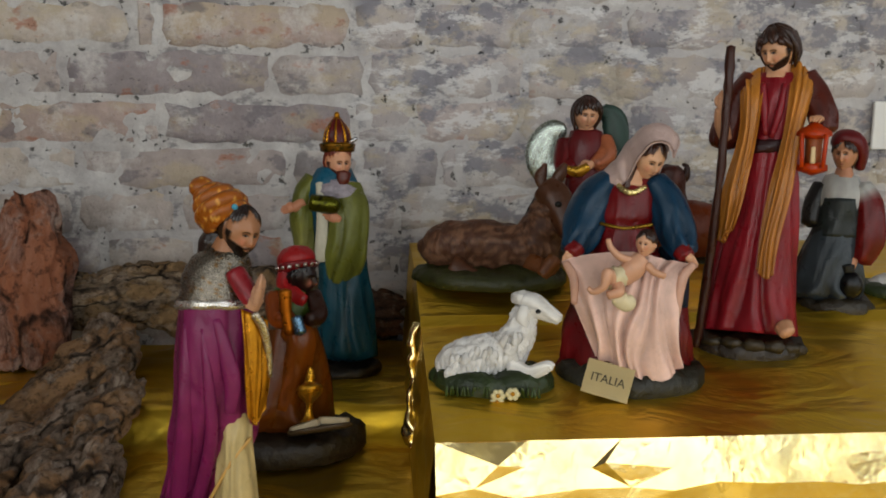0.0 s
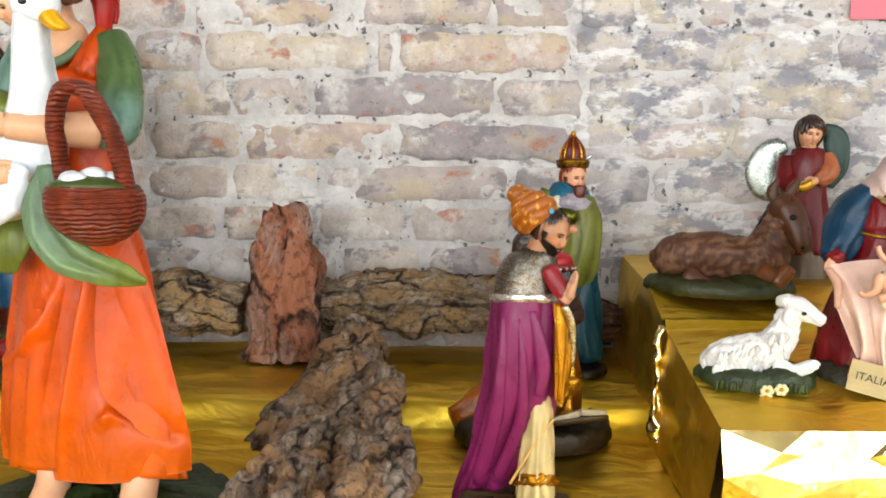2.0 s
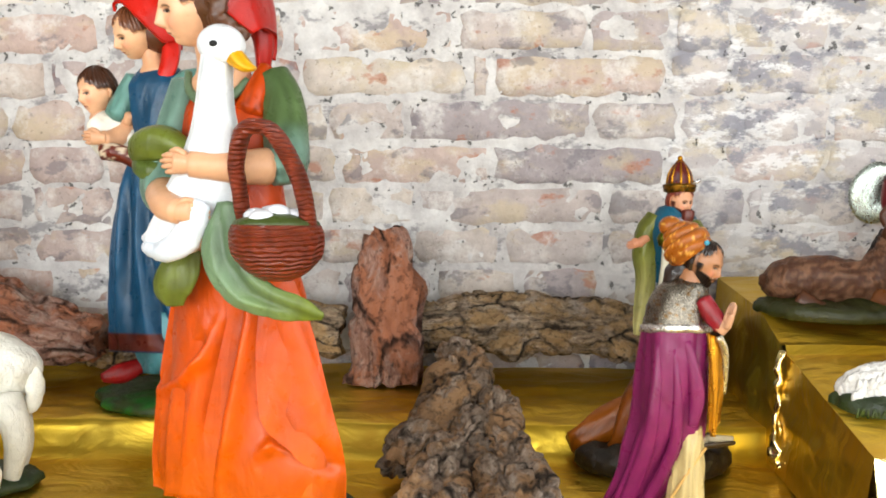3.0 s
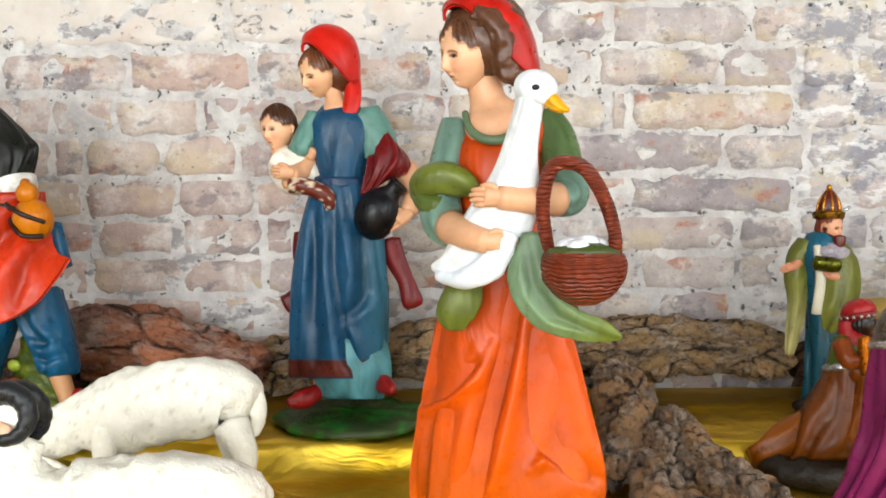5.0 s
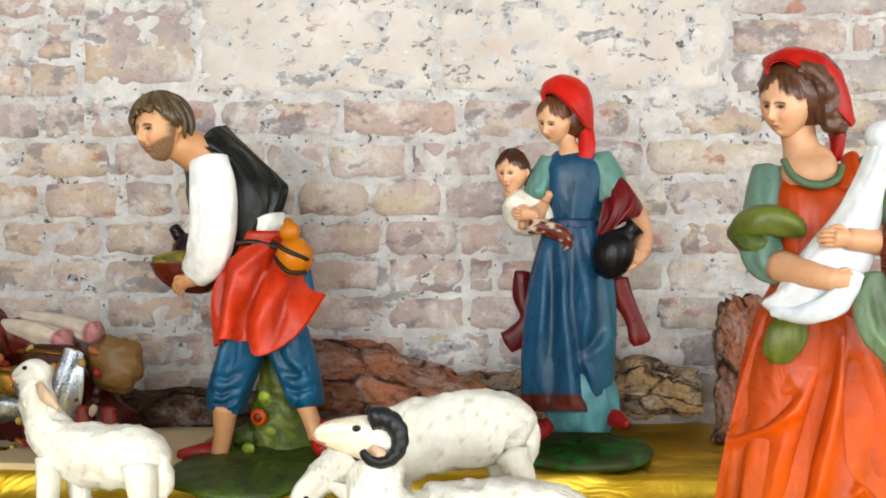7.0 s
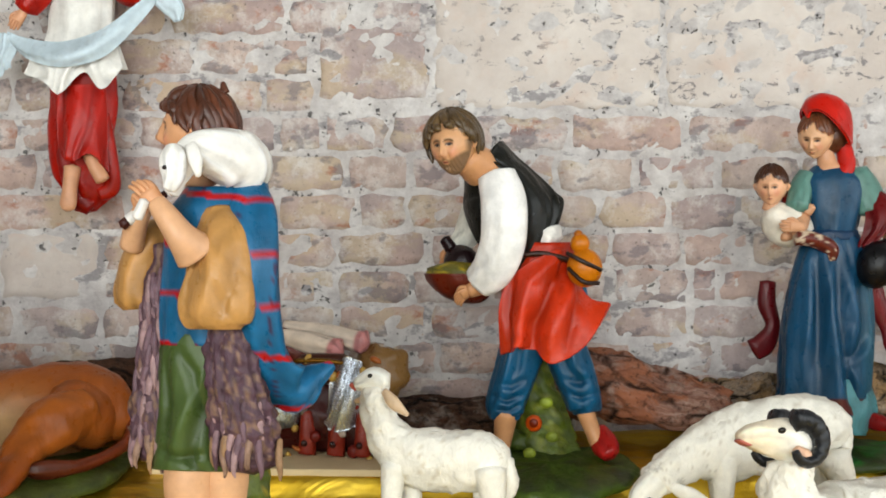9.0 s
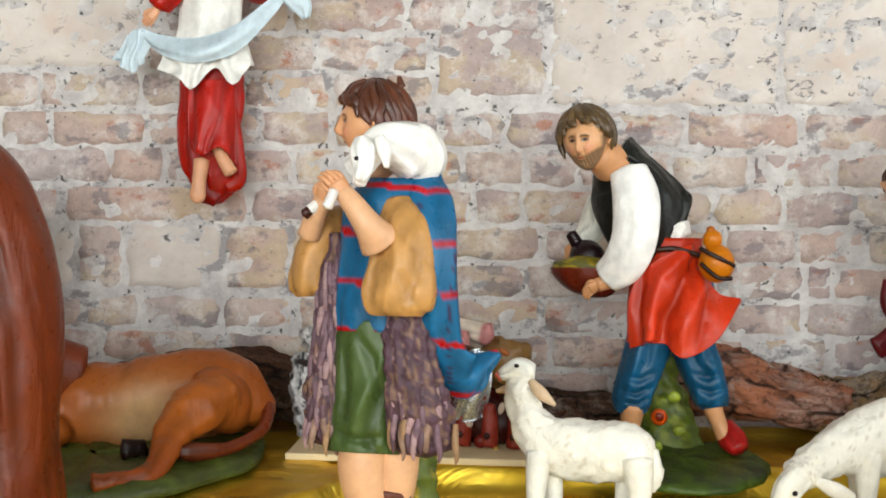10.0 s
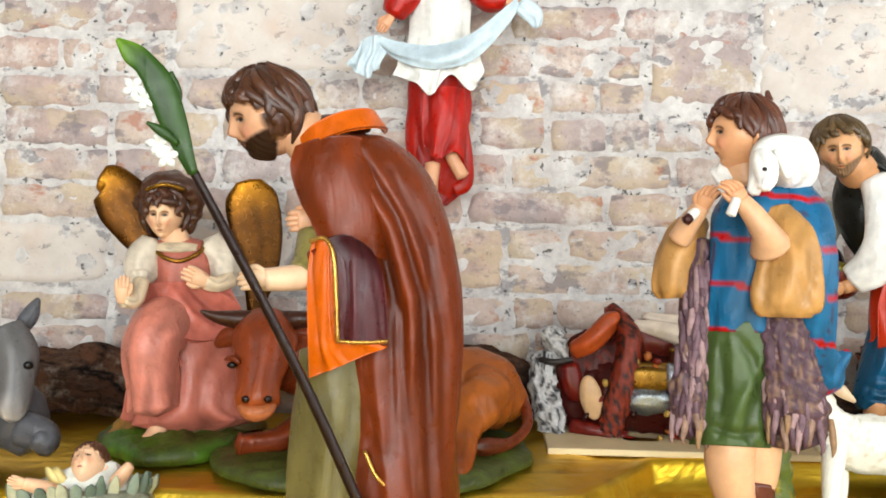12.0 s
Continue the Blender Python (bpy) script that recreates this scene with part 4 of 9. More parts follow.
def stripes(dark, line, pitch_u, pitch_v, w, skew=0.0, w2=None):
    """Thin crossing lines painted on cloth."""
    def paint(V, th, k, cc):
        a = np.abs(((V[:, 0] + skew * V[:, 1]) / pitch_u) % 1 - 0.5) * pitch_u
        b = np.abs(((V[:, 1] - skew * V[:, 0]) / pitch_v) % 1 - 0.5) * pitch_v
        on = (b < w)
        on2 = (a < (w2 or w) * 0.5)
        cc[on2] = np.array(dark)
        cc[on] = np.array(line)
        return cc
    return paint


def blend(colr, lo, hi):
    """The colour passes into another along the length."""
    def paint(V, th, k, cc):
        w = np.clip((k - lo) / (hi - lo), 0, 1)[:, None]
        return cc * (1 - w) + np.array(colr) * w
    return paint


def speckle(colr, share, f=0.3):
    """Brush dabs of a second colour."""
    def paint(V, th, k, cc):
        n = np.array([noise.noise(Vector((p[0] * f, p[1] * f, p[2] * f))) for p in V])
        cc[n > share] = np.array(colr)
        return cc
    return paint


def streaks(colr, fu, fv, share):
    """Long brushed locks of a second colour."""
    def paint(V, th, k, cc):
        n = np.array([noise.noise(Vector((p[0] * fu, p[1] * fv, p[2] * fu))) for p in V])
        w = np.clip((n - share) * 6, 0, 1)[:, None]
        return cc * (1 - w) + np.array(colr) * w
    return paint


def goose_woman():
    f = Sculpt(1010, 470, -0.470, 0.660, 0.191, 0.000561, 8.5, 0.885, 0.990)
    skirt, green, teal, skin = C("be5616"), C("6a7236"), C("748d80"), C("dcaa82")
    # ground, feet and skirt
    f.base(1030, 20, 205, 150, 0.028, LOW, C("33421f"))
    f.loft([(945, 900, -4, 30, 28), (947, 960, -20, 27, 26), (945, 1010, -50, 26, 30)], skin, K_, 18)
    f.loft([(945, 1010, -30, 28, 20), (925, 1022, -100, 26, 16), (915, 1026, -150, 16, 9)], skin, K_, 16)
    f.loft([(1098, 900, -4, 30, 28), (1100, 960, -20, 28, 26), (1104, 1015, -46, 26, 28)], skin, K_, 18)
    f.loft([(1104, 1015, -30, 28, 20), (1112, 1024, -110, 26, 16), (1116, 1028, -160, 16, 9)], skin, K_, 16)
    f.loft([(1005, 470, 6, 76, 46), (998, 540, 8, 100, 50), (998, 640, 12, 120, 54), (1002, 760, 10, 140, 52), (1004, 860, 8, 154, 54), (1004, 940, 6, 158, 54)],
           skirt, R_, 110, 10, fold=(4, 0.01, 0.07, 1.0, 2.0), flat=True, bulge=-0.3, fold_shade=0.36, paint=blend(C("ca681c"), 0.5, 1.1))
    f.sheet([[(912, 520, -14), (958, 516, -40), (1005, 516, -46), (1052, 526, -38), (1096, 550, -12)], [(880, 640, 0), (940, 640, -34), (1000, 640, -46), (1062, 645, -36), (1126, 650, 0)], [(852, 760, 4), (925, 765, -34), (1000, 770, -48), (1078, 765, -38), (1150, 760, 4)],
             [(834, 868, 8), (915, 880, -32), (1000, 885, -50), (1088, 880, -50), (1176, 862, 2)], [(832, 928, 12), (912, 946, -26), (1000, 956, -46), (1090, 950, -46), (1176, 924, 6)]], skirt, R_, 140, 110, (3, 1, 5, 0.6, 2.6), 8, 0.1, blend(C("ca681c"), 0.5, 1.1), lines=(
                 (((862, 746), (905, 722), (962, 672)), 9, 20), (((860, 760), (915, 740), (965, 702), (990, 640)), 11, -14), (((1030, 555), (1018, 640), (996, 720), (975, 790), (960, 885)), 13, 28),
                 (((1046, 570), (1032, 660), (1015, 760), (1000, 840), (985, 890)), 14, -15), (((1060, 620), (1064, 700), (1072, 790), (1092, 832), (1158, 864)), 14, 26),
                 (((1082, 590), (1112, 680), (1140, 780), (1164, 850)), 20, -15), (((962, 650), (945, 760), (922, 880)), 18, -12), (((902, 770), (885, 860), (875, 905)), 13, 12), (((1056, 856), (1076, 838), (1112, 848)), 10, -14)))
    # bodice and blouse
    f.loft([(1000, 262, 22, 66, 26), (1000, 292, 10, 84, 44), (1001, 312, 4, 90, 54), (1002, 360, 0, 88, 60), (1004, 430, 0, 78, 58), (1004, 480, 0, 80, 62)], C("be521e"), R_, 40, 7, flat=True, fold=(9, 0.0, 0.03, 0.5, 1.0))
    f.loft([(1060, 250, 4, 14, 22), (1056, 280, -20, 20, 24), (1046, 310, -36, 24, 20)], C("be521e"), R_, 20)
    f.loft([(940, 250, -22, 6, 7), (950, 276, -42, 7, 7), (972, 292, -54, 8, 7), (1000, 295, -56, 8, 7), (1026, 284, -46, 7, 7), (1040, 262, -26, 6, 6)], C("6b7d63"), R_, 14)
    f.loft([(968, 190, 4, 30, 30), (976, 228, 4, 31, 31), (984, 252, 0, 46, 36), (988, 274, -8, 50, 44), (990, 292, -10, 42, 40)], skin, K_, 30)
    # sleeves
    f.loft([(924, 266, 14, 28, 32), (916, 300, 6, 30, 36), (906, 346, -8, 32, 38), (898, 400, -30, 36, 38), (906, 434, -52, 36, 36), (932, 450, -74, 28, 28)], teal, R_, 32, fold=(5, 0.02, 0.06, 0, 2))
    f.loft([(862, 376, -10, 14, 26), (878, 362, -44, 26, 36), (912, 358, -60, 28, 30), (946, 370, -68, 22, 22), (962, 384, -70, 10, 12)], green, R_, 30, fold=(3, 0.03, 0.1, 1, 2))
    f.loft([(860, 386, -8, 12, 26), (882, 400, -38, 22, 36), (908, 404, -58, 16, 28)], C("5f6c38"), R_, 22)
    f.loft([(1070, 258, -2, 28, 26), (1092, 296, -16, 33, 28), (1104, 346, -34, 36, 30), (1120, 386, -66, 32, 30), (1104, 396, -90, 28, 28)], C("5d7049"), R_, 28, fold=(6, 0.02, 0.05, 1, 2), paint=blend(teal, 0.45, 0.7))
    f.loft([(920, 440, -80, 30, 30), (955, 454, -140, 25, 24), (992, 464, -168, 20, 18)], skin, K_, 18)
    f.hand((985, 464, -168), (1, 0.04, -0.05), (0, 1, 0.1), 58, "dcaa82", (0.1, 0.1, 0.5))
    f.loft([(1100, 394, -92, 29, 29), (1065, 394, -140, 25, 24), (1012, 390, -168, 20, 18)], skin, K_, 18)
    f.hand((1018, 390, -168), (-1, -0.05, -0.05), (0, 1, 0.1), 60, "dcaa82", (-0.1, 0.1, 0.4))
    # goose
    white = C("e4e6e8")
    f.loft([(893, 508, -86, 8, 16), (925, 506, -98, 32, 30), (970, 478, -110, 52, 38), (1008, 430, -116, 56, 40), (1034, 365, -132, 42, 36), (1046, 310, -148, 30, 30), (1058, 262, -164, 25, 26), (1066, 226, -168, 24, 26)], white, R_, 40, 8, bulge=0.8)
    f.loft([(900, 520, -110, 10, 10), (950, 528, -140, 18, 12), (1000, 500, -158, 24, 14), (1030, 450, -164, 14, 10)], C("dfe4ea"), R_, 18, rough=(0.05, 3))
    f.blob((1073, 212, -170), (37, 31, 29), white, R_, 14)
    f.loft([(1092, 226, -174, 15, 14), (1112, 242, -176, 11, 13), (1128, 248, -177, 4, 8)], C("d9a62a"), R_, 16)
    f.blob((1076, 210, -198), (7, 5, 4), C("161412"), K_, seg=12)
    # basket
    red = C("80381c")
    f.loft([(1094, 486, -152, 11, 13), (1086, 440, -152, 11, 13), (1084, 385, -156, 12, 14), (1104, 338, -164, 12, 15), (1146, 338, -170, 12, 16), (1184, 386, -174, 12, 16), (1202, 446, -170, 11, 15), (1206, 496, -166, 10, 14)], red, B_, 16, 8, fold=(3, 0.1, 0.1, 0, 30))
    f.loft([(1152, 482, -167, 66, 58), (1152, 500, -167, 71, 62), (1152, 530, -167, 66, 57), (1152, 555, -167, 44, 38), (1152, 568, -167, 20, 18)], red, B_, 44, 6, flat=True, bulge=0.1, fold=(22, 0.015, 0.02, 0, 0))
    f.loft([(1152, 476, -167, 62, 54), (1152, 486, -167, 64, 56)], C("4f5a30"), R_, 30, 3, flat=True, rough=(0.06, 4))
    for c in ((1128, 470, -181), (1160, 464, -175), (1146, 472, -197), (1176, 470, -161), (1138, 466, -155)):
        f.blob(c, (20, 14, 15), C("d9d9dd"), R_, seg=16)
    # apron ends
    f.loft([(1065, 450, -151, 18, 10), (1064, 520, -163, 40, 10), (1090, 575, -167, 36, 9), (1140, 602, -161, 26, 8), (1180, 612, -151, 20, 7), (1212, 622, -143, 6, 4)], C("72866a"), R_, 60, 12, paint=blend(C("6e7836"), 0.35, 0.85), fold=(3, 0.02, 0.05, 0, 2), lines=(
               (((1054, 470), (1070, 540), (1108, 588), (1180, 614)), 9, 6), (((1084, 500), (1100, 550), (1140, 588), (1200, 616)), 10, -4), (((1046, 500), (1056, 560), (1090, 600), (1150, 616)), 6, -5)))
    f.loft([(950, 522, -65, 22, 10), (938, 560, -77, 34, 11), (926, 590, -79, 32, 10), (926, 616, -75, 16, 6)], green, R_, 22, fold=(4, 0.05, 0.1, 0, 2))
    # head and kerchief
    f.blob((975, 124, 0), (73, 70, 60), C("4a3020"), H_, rot=30, seg=44, rough=(0.05, 5))
    f.loft([(960, 84, -44, 14, 16), (990, 104, -50, 18, 18), (1006, 136, -50, 20, 18), (1004, 164, -46, 18, 16), (1022, 186, -36, 20, 16), (1044, 192, -24, 12, 10)], C("4a3020"), H_, 26, 8, fold=(5, 0.05, 0.1, 0, 6), rough=(0.06, 6))
    f.head((948, 150, -16), 60, -46, 10, 2, "e6b48c", "4a3020", line=0.5, back=-0.02, volume=0.08, long=True)
    f.sheet([[(910, 98, -30), (914, 80, -36), (934, 76, -46), (964, 96, -54), (996, 134, -52), (1024, 168, -44), (1050, 194, -28)], [(908, 80, -8), (916, 68, -18), (946, 57, -28), (986, 66, -34), (1020, 92, -32), (1042, 134, -26), (1058, 186, -14)], [(920, 86, 26), (934, 74, 30), (962, 60, 26), (998, 69, 22), (1028, 92, 20), (1048, 134, 18), (1060, 190, 12)], [(946, 110, 64), (960, 92, 70), (984, 84, 72), (1010, 92, 70), (1030, 116, 64), (1046, 150, 54), (1056, 198, 40)], [(976, 160, 76), (990, 150, 82), (1006, 150, 82), (1022, 158, 78), (1036, 172, 70), (1046, 198, 58), (1052, 232, 44)]], C("b02618"), R_, 66, 44, (3, 0.4, 2.0, 0.3, 1.2), 6, 0.15)
    f.loft([(1030, 160, 36, 26, 40), (1040, 190, 34, 18, 26), (1044, 214, 30, 14, 18), (1042, 252, 30, 10, 10)], C("a82416"), R_, 30, 9, fold=(5, 0.0, 0.05, 0.4, 2))
    f.done("nativity_statue", "painted resin peasant woman in orange skirt holding a goose", "statue", FIG, LOW)


def blue_woman():
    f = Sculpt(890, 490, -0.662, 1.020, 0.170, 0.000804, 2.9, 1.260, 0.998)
    blue, skin, red = C("24526e"), C("d8a67e"), C("701a1c")
    f.base(893, 0, 128, 110, 0.016, SHELF, C("37481f"), speckle(C("2c6a2a"), 0.2, 0.03))
    f.loft([(838, 750, -20, 13, 11), (815, 764, -50, 17, 10), (792, 772, -70, 8, 6)], C("8e2322"), R_, 16)
    f.loft([(935, 728, -10, 13, 11), (955, 740, -36, 16, 10), (972, 750, -56, 8, 6)], C("8e2322"), R_, 16)
    f.loft([(838, 728, -6, 12, 12), (836, 752, -10, 12, 12)], skin, K_, 12)
    f.loft([(890, 660, 0, 62, 48), (893, 720, -4, 66, 50), (892, 764, -6, 52, 44)], C("5b8a90"), R_, 48, 6, flat=True, fold=(7, 0.03, 0.09, 0.3, 1), bulge=-0.2)

    def hem(V, th, k, cc):
        on = (k > 0.865) & (k < 0.985)
        cc[on] = np.array(C("5d2a22"))
        tealw = np.clip((V[:, 0] - 905) / 60, 0, 1)[:, None] * 0.6 * ((k < 0.86) & (k > 0.3))[:, None]
        return cc * (1 - tealw) + np.array(C("4f8089")) * tealw
    f.loft([(882, 392, 0, 47, 36), (880, 430, 0, 60, 46), (876, 510, 0, 76, 56), (872, 600, 0, 84, 62), (868, 680, 0, 84, 62), (866, 728, 0, 84, 62)], blue, R_, 120, 12, fold=(5, 0.02, 0.06, 0.7, 0.9), flat=True, bulge=-0.2, paint=hem, fold_shade=0.25, lines=(
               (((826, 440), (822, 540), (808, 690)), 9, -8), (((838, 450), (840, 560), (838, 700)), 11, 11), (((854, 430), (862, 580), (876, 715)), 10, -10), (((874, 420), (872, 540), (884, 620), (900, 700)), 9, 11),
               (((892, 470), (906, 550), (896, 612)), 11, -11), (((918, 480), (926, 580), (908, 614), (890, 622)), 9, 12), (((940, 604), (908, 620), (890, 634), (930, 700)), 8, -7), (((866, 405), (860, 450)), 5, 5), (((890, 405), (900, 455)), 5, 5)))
    f.loft([(880, 268, 4, 31, 22), (882, 282, 2, 46, 31), (884, 300, 2, 57, 36), (884, 345, 0, 52, 38), (882, 392, 0, 44, 35), (882, 404, 0, 48, 37)], blue, R_, 48, 7, fold=(8, 0.01, 0.05, 0.2, 1.2), flat=True)
    f.loft([(880, 386, 0, 47, 37), (880, 402, 0, 49, 39)], C("1f3f5c"), R_, 30, 3, flat=True)
    f.loft([(866, 238, 2, 15, 15), (871, 260, 0, 17, 16), (874, 277, -6, 25, 18)], skin, K_, 22)
    f.loft([(842, 284, 6, 20, 20), (828, 310, 2, 22, 22), (812, 345, -14, 20, 20)], C("6b8f86"), R_, 22, fold=(6, 0.02, 0.05, 0, 1))
    f.loft([(920, 280, 2, 26, 26), (938, 315, 0, 30, 28), (948, 350, -6, 30, 28)], C("6b8f86"), R_, 22, fold=(6, 0.02, 0.05, 0, 1))
    f.sheet([[(926, 318, 6), (944, 306, -12), (960, 312, -16), (968, 330, 0)], [(930, 350, -26), (956, 340, -40), (980, 338, -34), (990, 348, -8)], [(924, 384, -34), (950, 378, -48), (984, 370, -42), (998, 366, -12)], [(914, 420, -30), (934, 410, -42), (962, 396, -38), (992, 380, -16)]], red, R_, 44, 36, (3, 1, 5, 0.4, 2), 14, 0.4)
    f.loft([(828, 300, 8, 14, 14), (815, 320, 12, 18, 14), (808, 350, 12, 14, 12)], red, R_, 18)
    f.loft([(962, 490, 4, 14, 8), (966, 520, 4, 18, 8), (985, 560, 2, 15, 7), (996, 595, 0, 18, 7), (1000, 606, 0, 14, 5)], red, R_, 18, fold=(4, 0.05, 0.1, 0, 3))
    f.loft([(798, 480, 82, 14, 8), (796, 520, 82, 16, 9), (806, 560, 78, 13, 8), (790, 592, 74, 20, 9), (768, 606, 70, 20, 8)], C("641a20"), R_, 18, fold=(4, 0.05, 0.1, 0, 3))
    # jug and hand
    f.blob((946, 448, -46), (37, 45, 34), C("14151a"), R_, rot=20, seg=30)
    f.loft([(964, 420, -46, 22, 20), (976, 408, -46, 15, 15), (986, 398, -46, 18, 18)], C("14151a"), R_, 22, bulge=-0.6)
    f.loft([(985, 372, 12, 22, 20), (1000, 412, -10, 18, 18), (998, 446, -36, 14, 14)], skin, K_, 18)
    f.hand((998, 448, -42), (-0.75, 0.45, -0.35), (0.4, 0.8, 0), 46, "d8a67e", (-0.2, 0.1, 0.2))
    # child
    f.loft([(772, 350, 8, 24, 24), (795, 372, 4, 40, 32), (826, 385, 12, 34, 30), (838, 400, 20, 18, 20)], C("ded8cc"), R_, 28, fold=(7, 0.02, 0.06, 0, 2))
    f.loft([(776, 328, 8, 13, 13), (774, 348, 8, 16, 15)], skin, K_, 14)
    f.head((774, 304, 6), 37, -28, 8, 0, "e6b48c", "3c2314", line=0.48, back=0.0, volume=0.1, child=True, seg=96)
    f.loft([(830, 352, -14, 10, 10), (838, 340, -20, 8, 8)], skin, K_, 12)
    f.loft([(800, 398, -40, 15, 15), (830, 402, -44, 14, 14), (862, 418, -40, 14, 13), (866, 440, -38, 8, 9)], C("6e3326"), R_, 16, paint=speckle(C("c9b9a4"), 0.25, 0.12))
    f.loft([(800, 392, -10, 14, 13), (785, 396, -20, 10, 10)], skin, K_, 12)
    f.loft([(830, 352, 16, 22, 22), (812, 378, -20, 17, 17), (800, 380, -44, 14, 14)], skin, K_, 16)
    f.hand((804, 378, -48), (-1, -0.05, -0.1), (0, 1, 0.1), 40, "d8a67e", (0, 0, 0.4))
    # head and kerchief
    f.blob((880, 205, 8), (34, 42, 36), C("4a2c1c"), H_, seg=26, rough=(0.08, 3))
    f.head((848, 213, -8), 41, -36, 18, 4, "e4b68c", "5a3824", line=0.5, back=0.0, volume=0.08, long=True)
    f.sheet([[(826, 180, -30), (830, 168, -36), (844, 170, -42), (864, 188, -46), (884, 210, -40), (900, 230, -28)], [(824, 166, -10), (834, 150, -16), (858, 141, -20), (888, 152, -18), (906, 180, -12), (910, 226, -6)], [(834, 176, 22), (846, 156, 30), (864, 146, 32), (890, 158, 30), (904, 184, 26), (908, 228, 18)], [(850, 200, 42), (860, 188, 46), (874, 184, 48), (890, 192, 46), (900, 210, 40), (904, 240, 28)]], C("c02a1c"), R_, 50, 36, (2, 0.4, 1.6, 0.3, 1.0), 5, 0.12)
    f.loft([(888, 206, 18, 18, 30), (900, 228, 6, 14, 20), (902, 262, -12, 15, 10), (894, 286, -20, 11, 7), (888, 304, -22, 4, 4)], C("c02a1c"), R_, 28, 8, fold=(4, 0.02, 0.08, 0, 2))
    f.done("nativity_statue", "painted resin mother in blue dress carrying a child and jug", "statue", FIG, SHELF)


def sower():
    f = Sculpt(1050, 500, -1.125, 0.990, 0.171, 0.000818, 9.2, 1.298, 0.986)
    skin, red, pants, black = C("cf9a68"), C("b43c1e"), C("1e5a78"), C("1c1e1a")
    f.base(1098, -60, 150, 160, 0.016, SHELF, C("4a5e1e"), speckle(C("36461a"), 0.15, 0.03))
    f.loft([(1072, 625, 66, 16, 16), (1076, 690, 62, 34, 30), (1082, 750, 58, 50, 40), (1086, 812, 54, 76, 56)], C("566322"), E_, 30, 8, flat=True, rough=(0.05, 12), paint=speckle(C("7a7f30"), 0.2, 0.06))
    f.blob((1040, 775, 40), (40, 22, 30), C("4c5a20"), E_, rough=(0.05, 8))
    f.blob((1066, 737, 6), (15, 15, 8), C("c25a22"), R_, seg=18)
    f.blob((1066, 737, -2), (8, 8, 4), C("7a2c14"), R_, seg=12)
    for x, y in ((1090, 700), (1100, 760), (1060, 790)):
        f.blob((x, y, -26), (12, 10, 6), C("7f8a34"), E_, seg=12)
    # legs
    f.loft([(1052, 585, -4, 42, 44), (1036, 640, -10, 40, 40), (1020, 692, -16, 38, 36), (1016, 716, -16, 36, 34), (1016, 732, -16, 26, 26)], pants, R_, 64, 14, fold=(4, 0.03, 0.07, 0, 4), bulge=0, fold_shade=0.35, lines=(
               (((1004, 668), (1030, 672), (1056, 656)), 6, 8), (((996, 690), (1022, 698), (1050, 684)), 6, 8), (((1046, 596), (1040, 640), (1024, 664)), 8, 9), (((1028, 600), (1018, 650), (1002, 680)), 8, -6), (((1000, 712), (1024, 716), (1046, 704)), 5, 6)))
    f.loft([(1018, 720, -26, 22, 22), (1012, 770, -24, 16, 17), (1006, 805, -28, 15, 17)], skin, K_, 18)
    f.loft([(1010, 798, -4, 18, 16), (978, 804, -30, 19, 14), (940, 808, -50, 10, 8)], C("9c2a24"), R_, 18)
    f.loft([(1112, 585, 4, 42, 44), (1134, 640, 0, 38, 40), (1152, 690, -4, 34, 34), (1158, 706, -4, 30, 30), (1160, 716, -4, 22, 22)], pants, R_, 64, 14, fold=(4, 0.03, 0.07, 1, 4), bulge=0, fold_shade=0.35, lines=(
               (((1120, 656), (1146, 664), (1176, 650)), 6, 8), (((1130, 682), (1152, 690), (1182, 678)), 6, 8), (((1110, 600), (1128, 640), (1150, 660)), 8, 9), (((1132, 596), (1150, 640), (1170, 664)), 8, -6)))
    f.loft([(1154, 705, -8, 17, 17), (1170, 745, -10, 14, 15), (1180, 768, -14, 15, 16)], skin, K_, 18)
    f.loft([(1178, 750, 4, 20, 17), (1194, 772, -20, 24, 17), (1204, 788, -40, 16, 10)], C("a62a26"), R_, 18)
    # tunic
    f.loft([(1082, 418, 0, 52, 42), (1074, 470, -4, 60, 48), (1066, 540, 0, 58, 50), (1068, 590, 2, 60, 52), (1070, 606, 2, 60, 52)], red, R_, 60, 8, fold=(5, 0.02, 0.12, 0.6, 1.6), flat=True, bulge=-0.3, fold_shade=0.3)
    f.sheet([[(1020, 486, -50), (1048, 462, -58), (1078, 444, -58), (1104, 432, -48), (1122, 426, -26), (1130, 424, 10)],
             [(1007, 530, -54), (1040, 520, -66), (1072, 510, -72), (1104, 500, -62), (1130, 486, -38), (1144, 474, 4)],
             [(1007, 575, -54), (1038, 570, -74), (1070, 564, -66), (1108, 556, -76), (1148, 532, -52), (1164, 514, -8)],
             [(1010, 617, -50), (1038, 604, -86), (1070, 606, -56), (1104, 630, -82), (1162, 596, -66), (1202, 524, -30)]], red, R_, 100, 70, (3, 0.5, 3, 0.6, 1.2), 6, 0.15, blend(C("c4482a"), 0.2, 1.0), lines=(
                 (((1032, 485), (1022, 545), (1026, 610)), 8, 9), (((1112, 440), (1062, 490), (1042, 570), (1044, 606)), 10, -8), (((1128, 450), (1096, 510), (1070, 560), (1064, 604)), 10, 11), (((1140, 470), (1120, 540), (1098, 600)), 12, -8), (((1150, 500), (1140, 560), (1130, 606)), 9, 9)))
    f.loft([(1135, 470, 22, 16, 14), (1148, 540, 22, 18, 14)], pants, R_, 16)
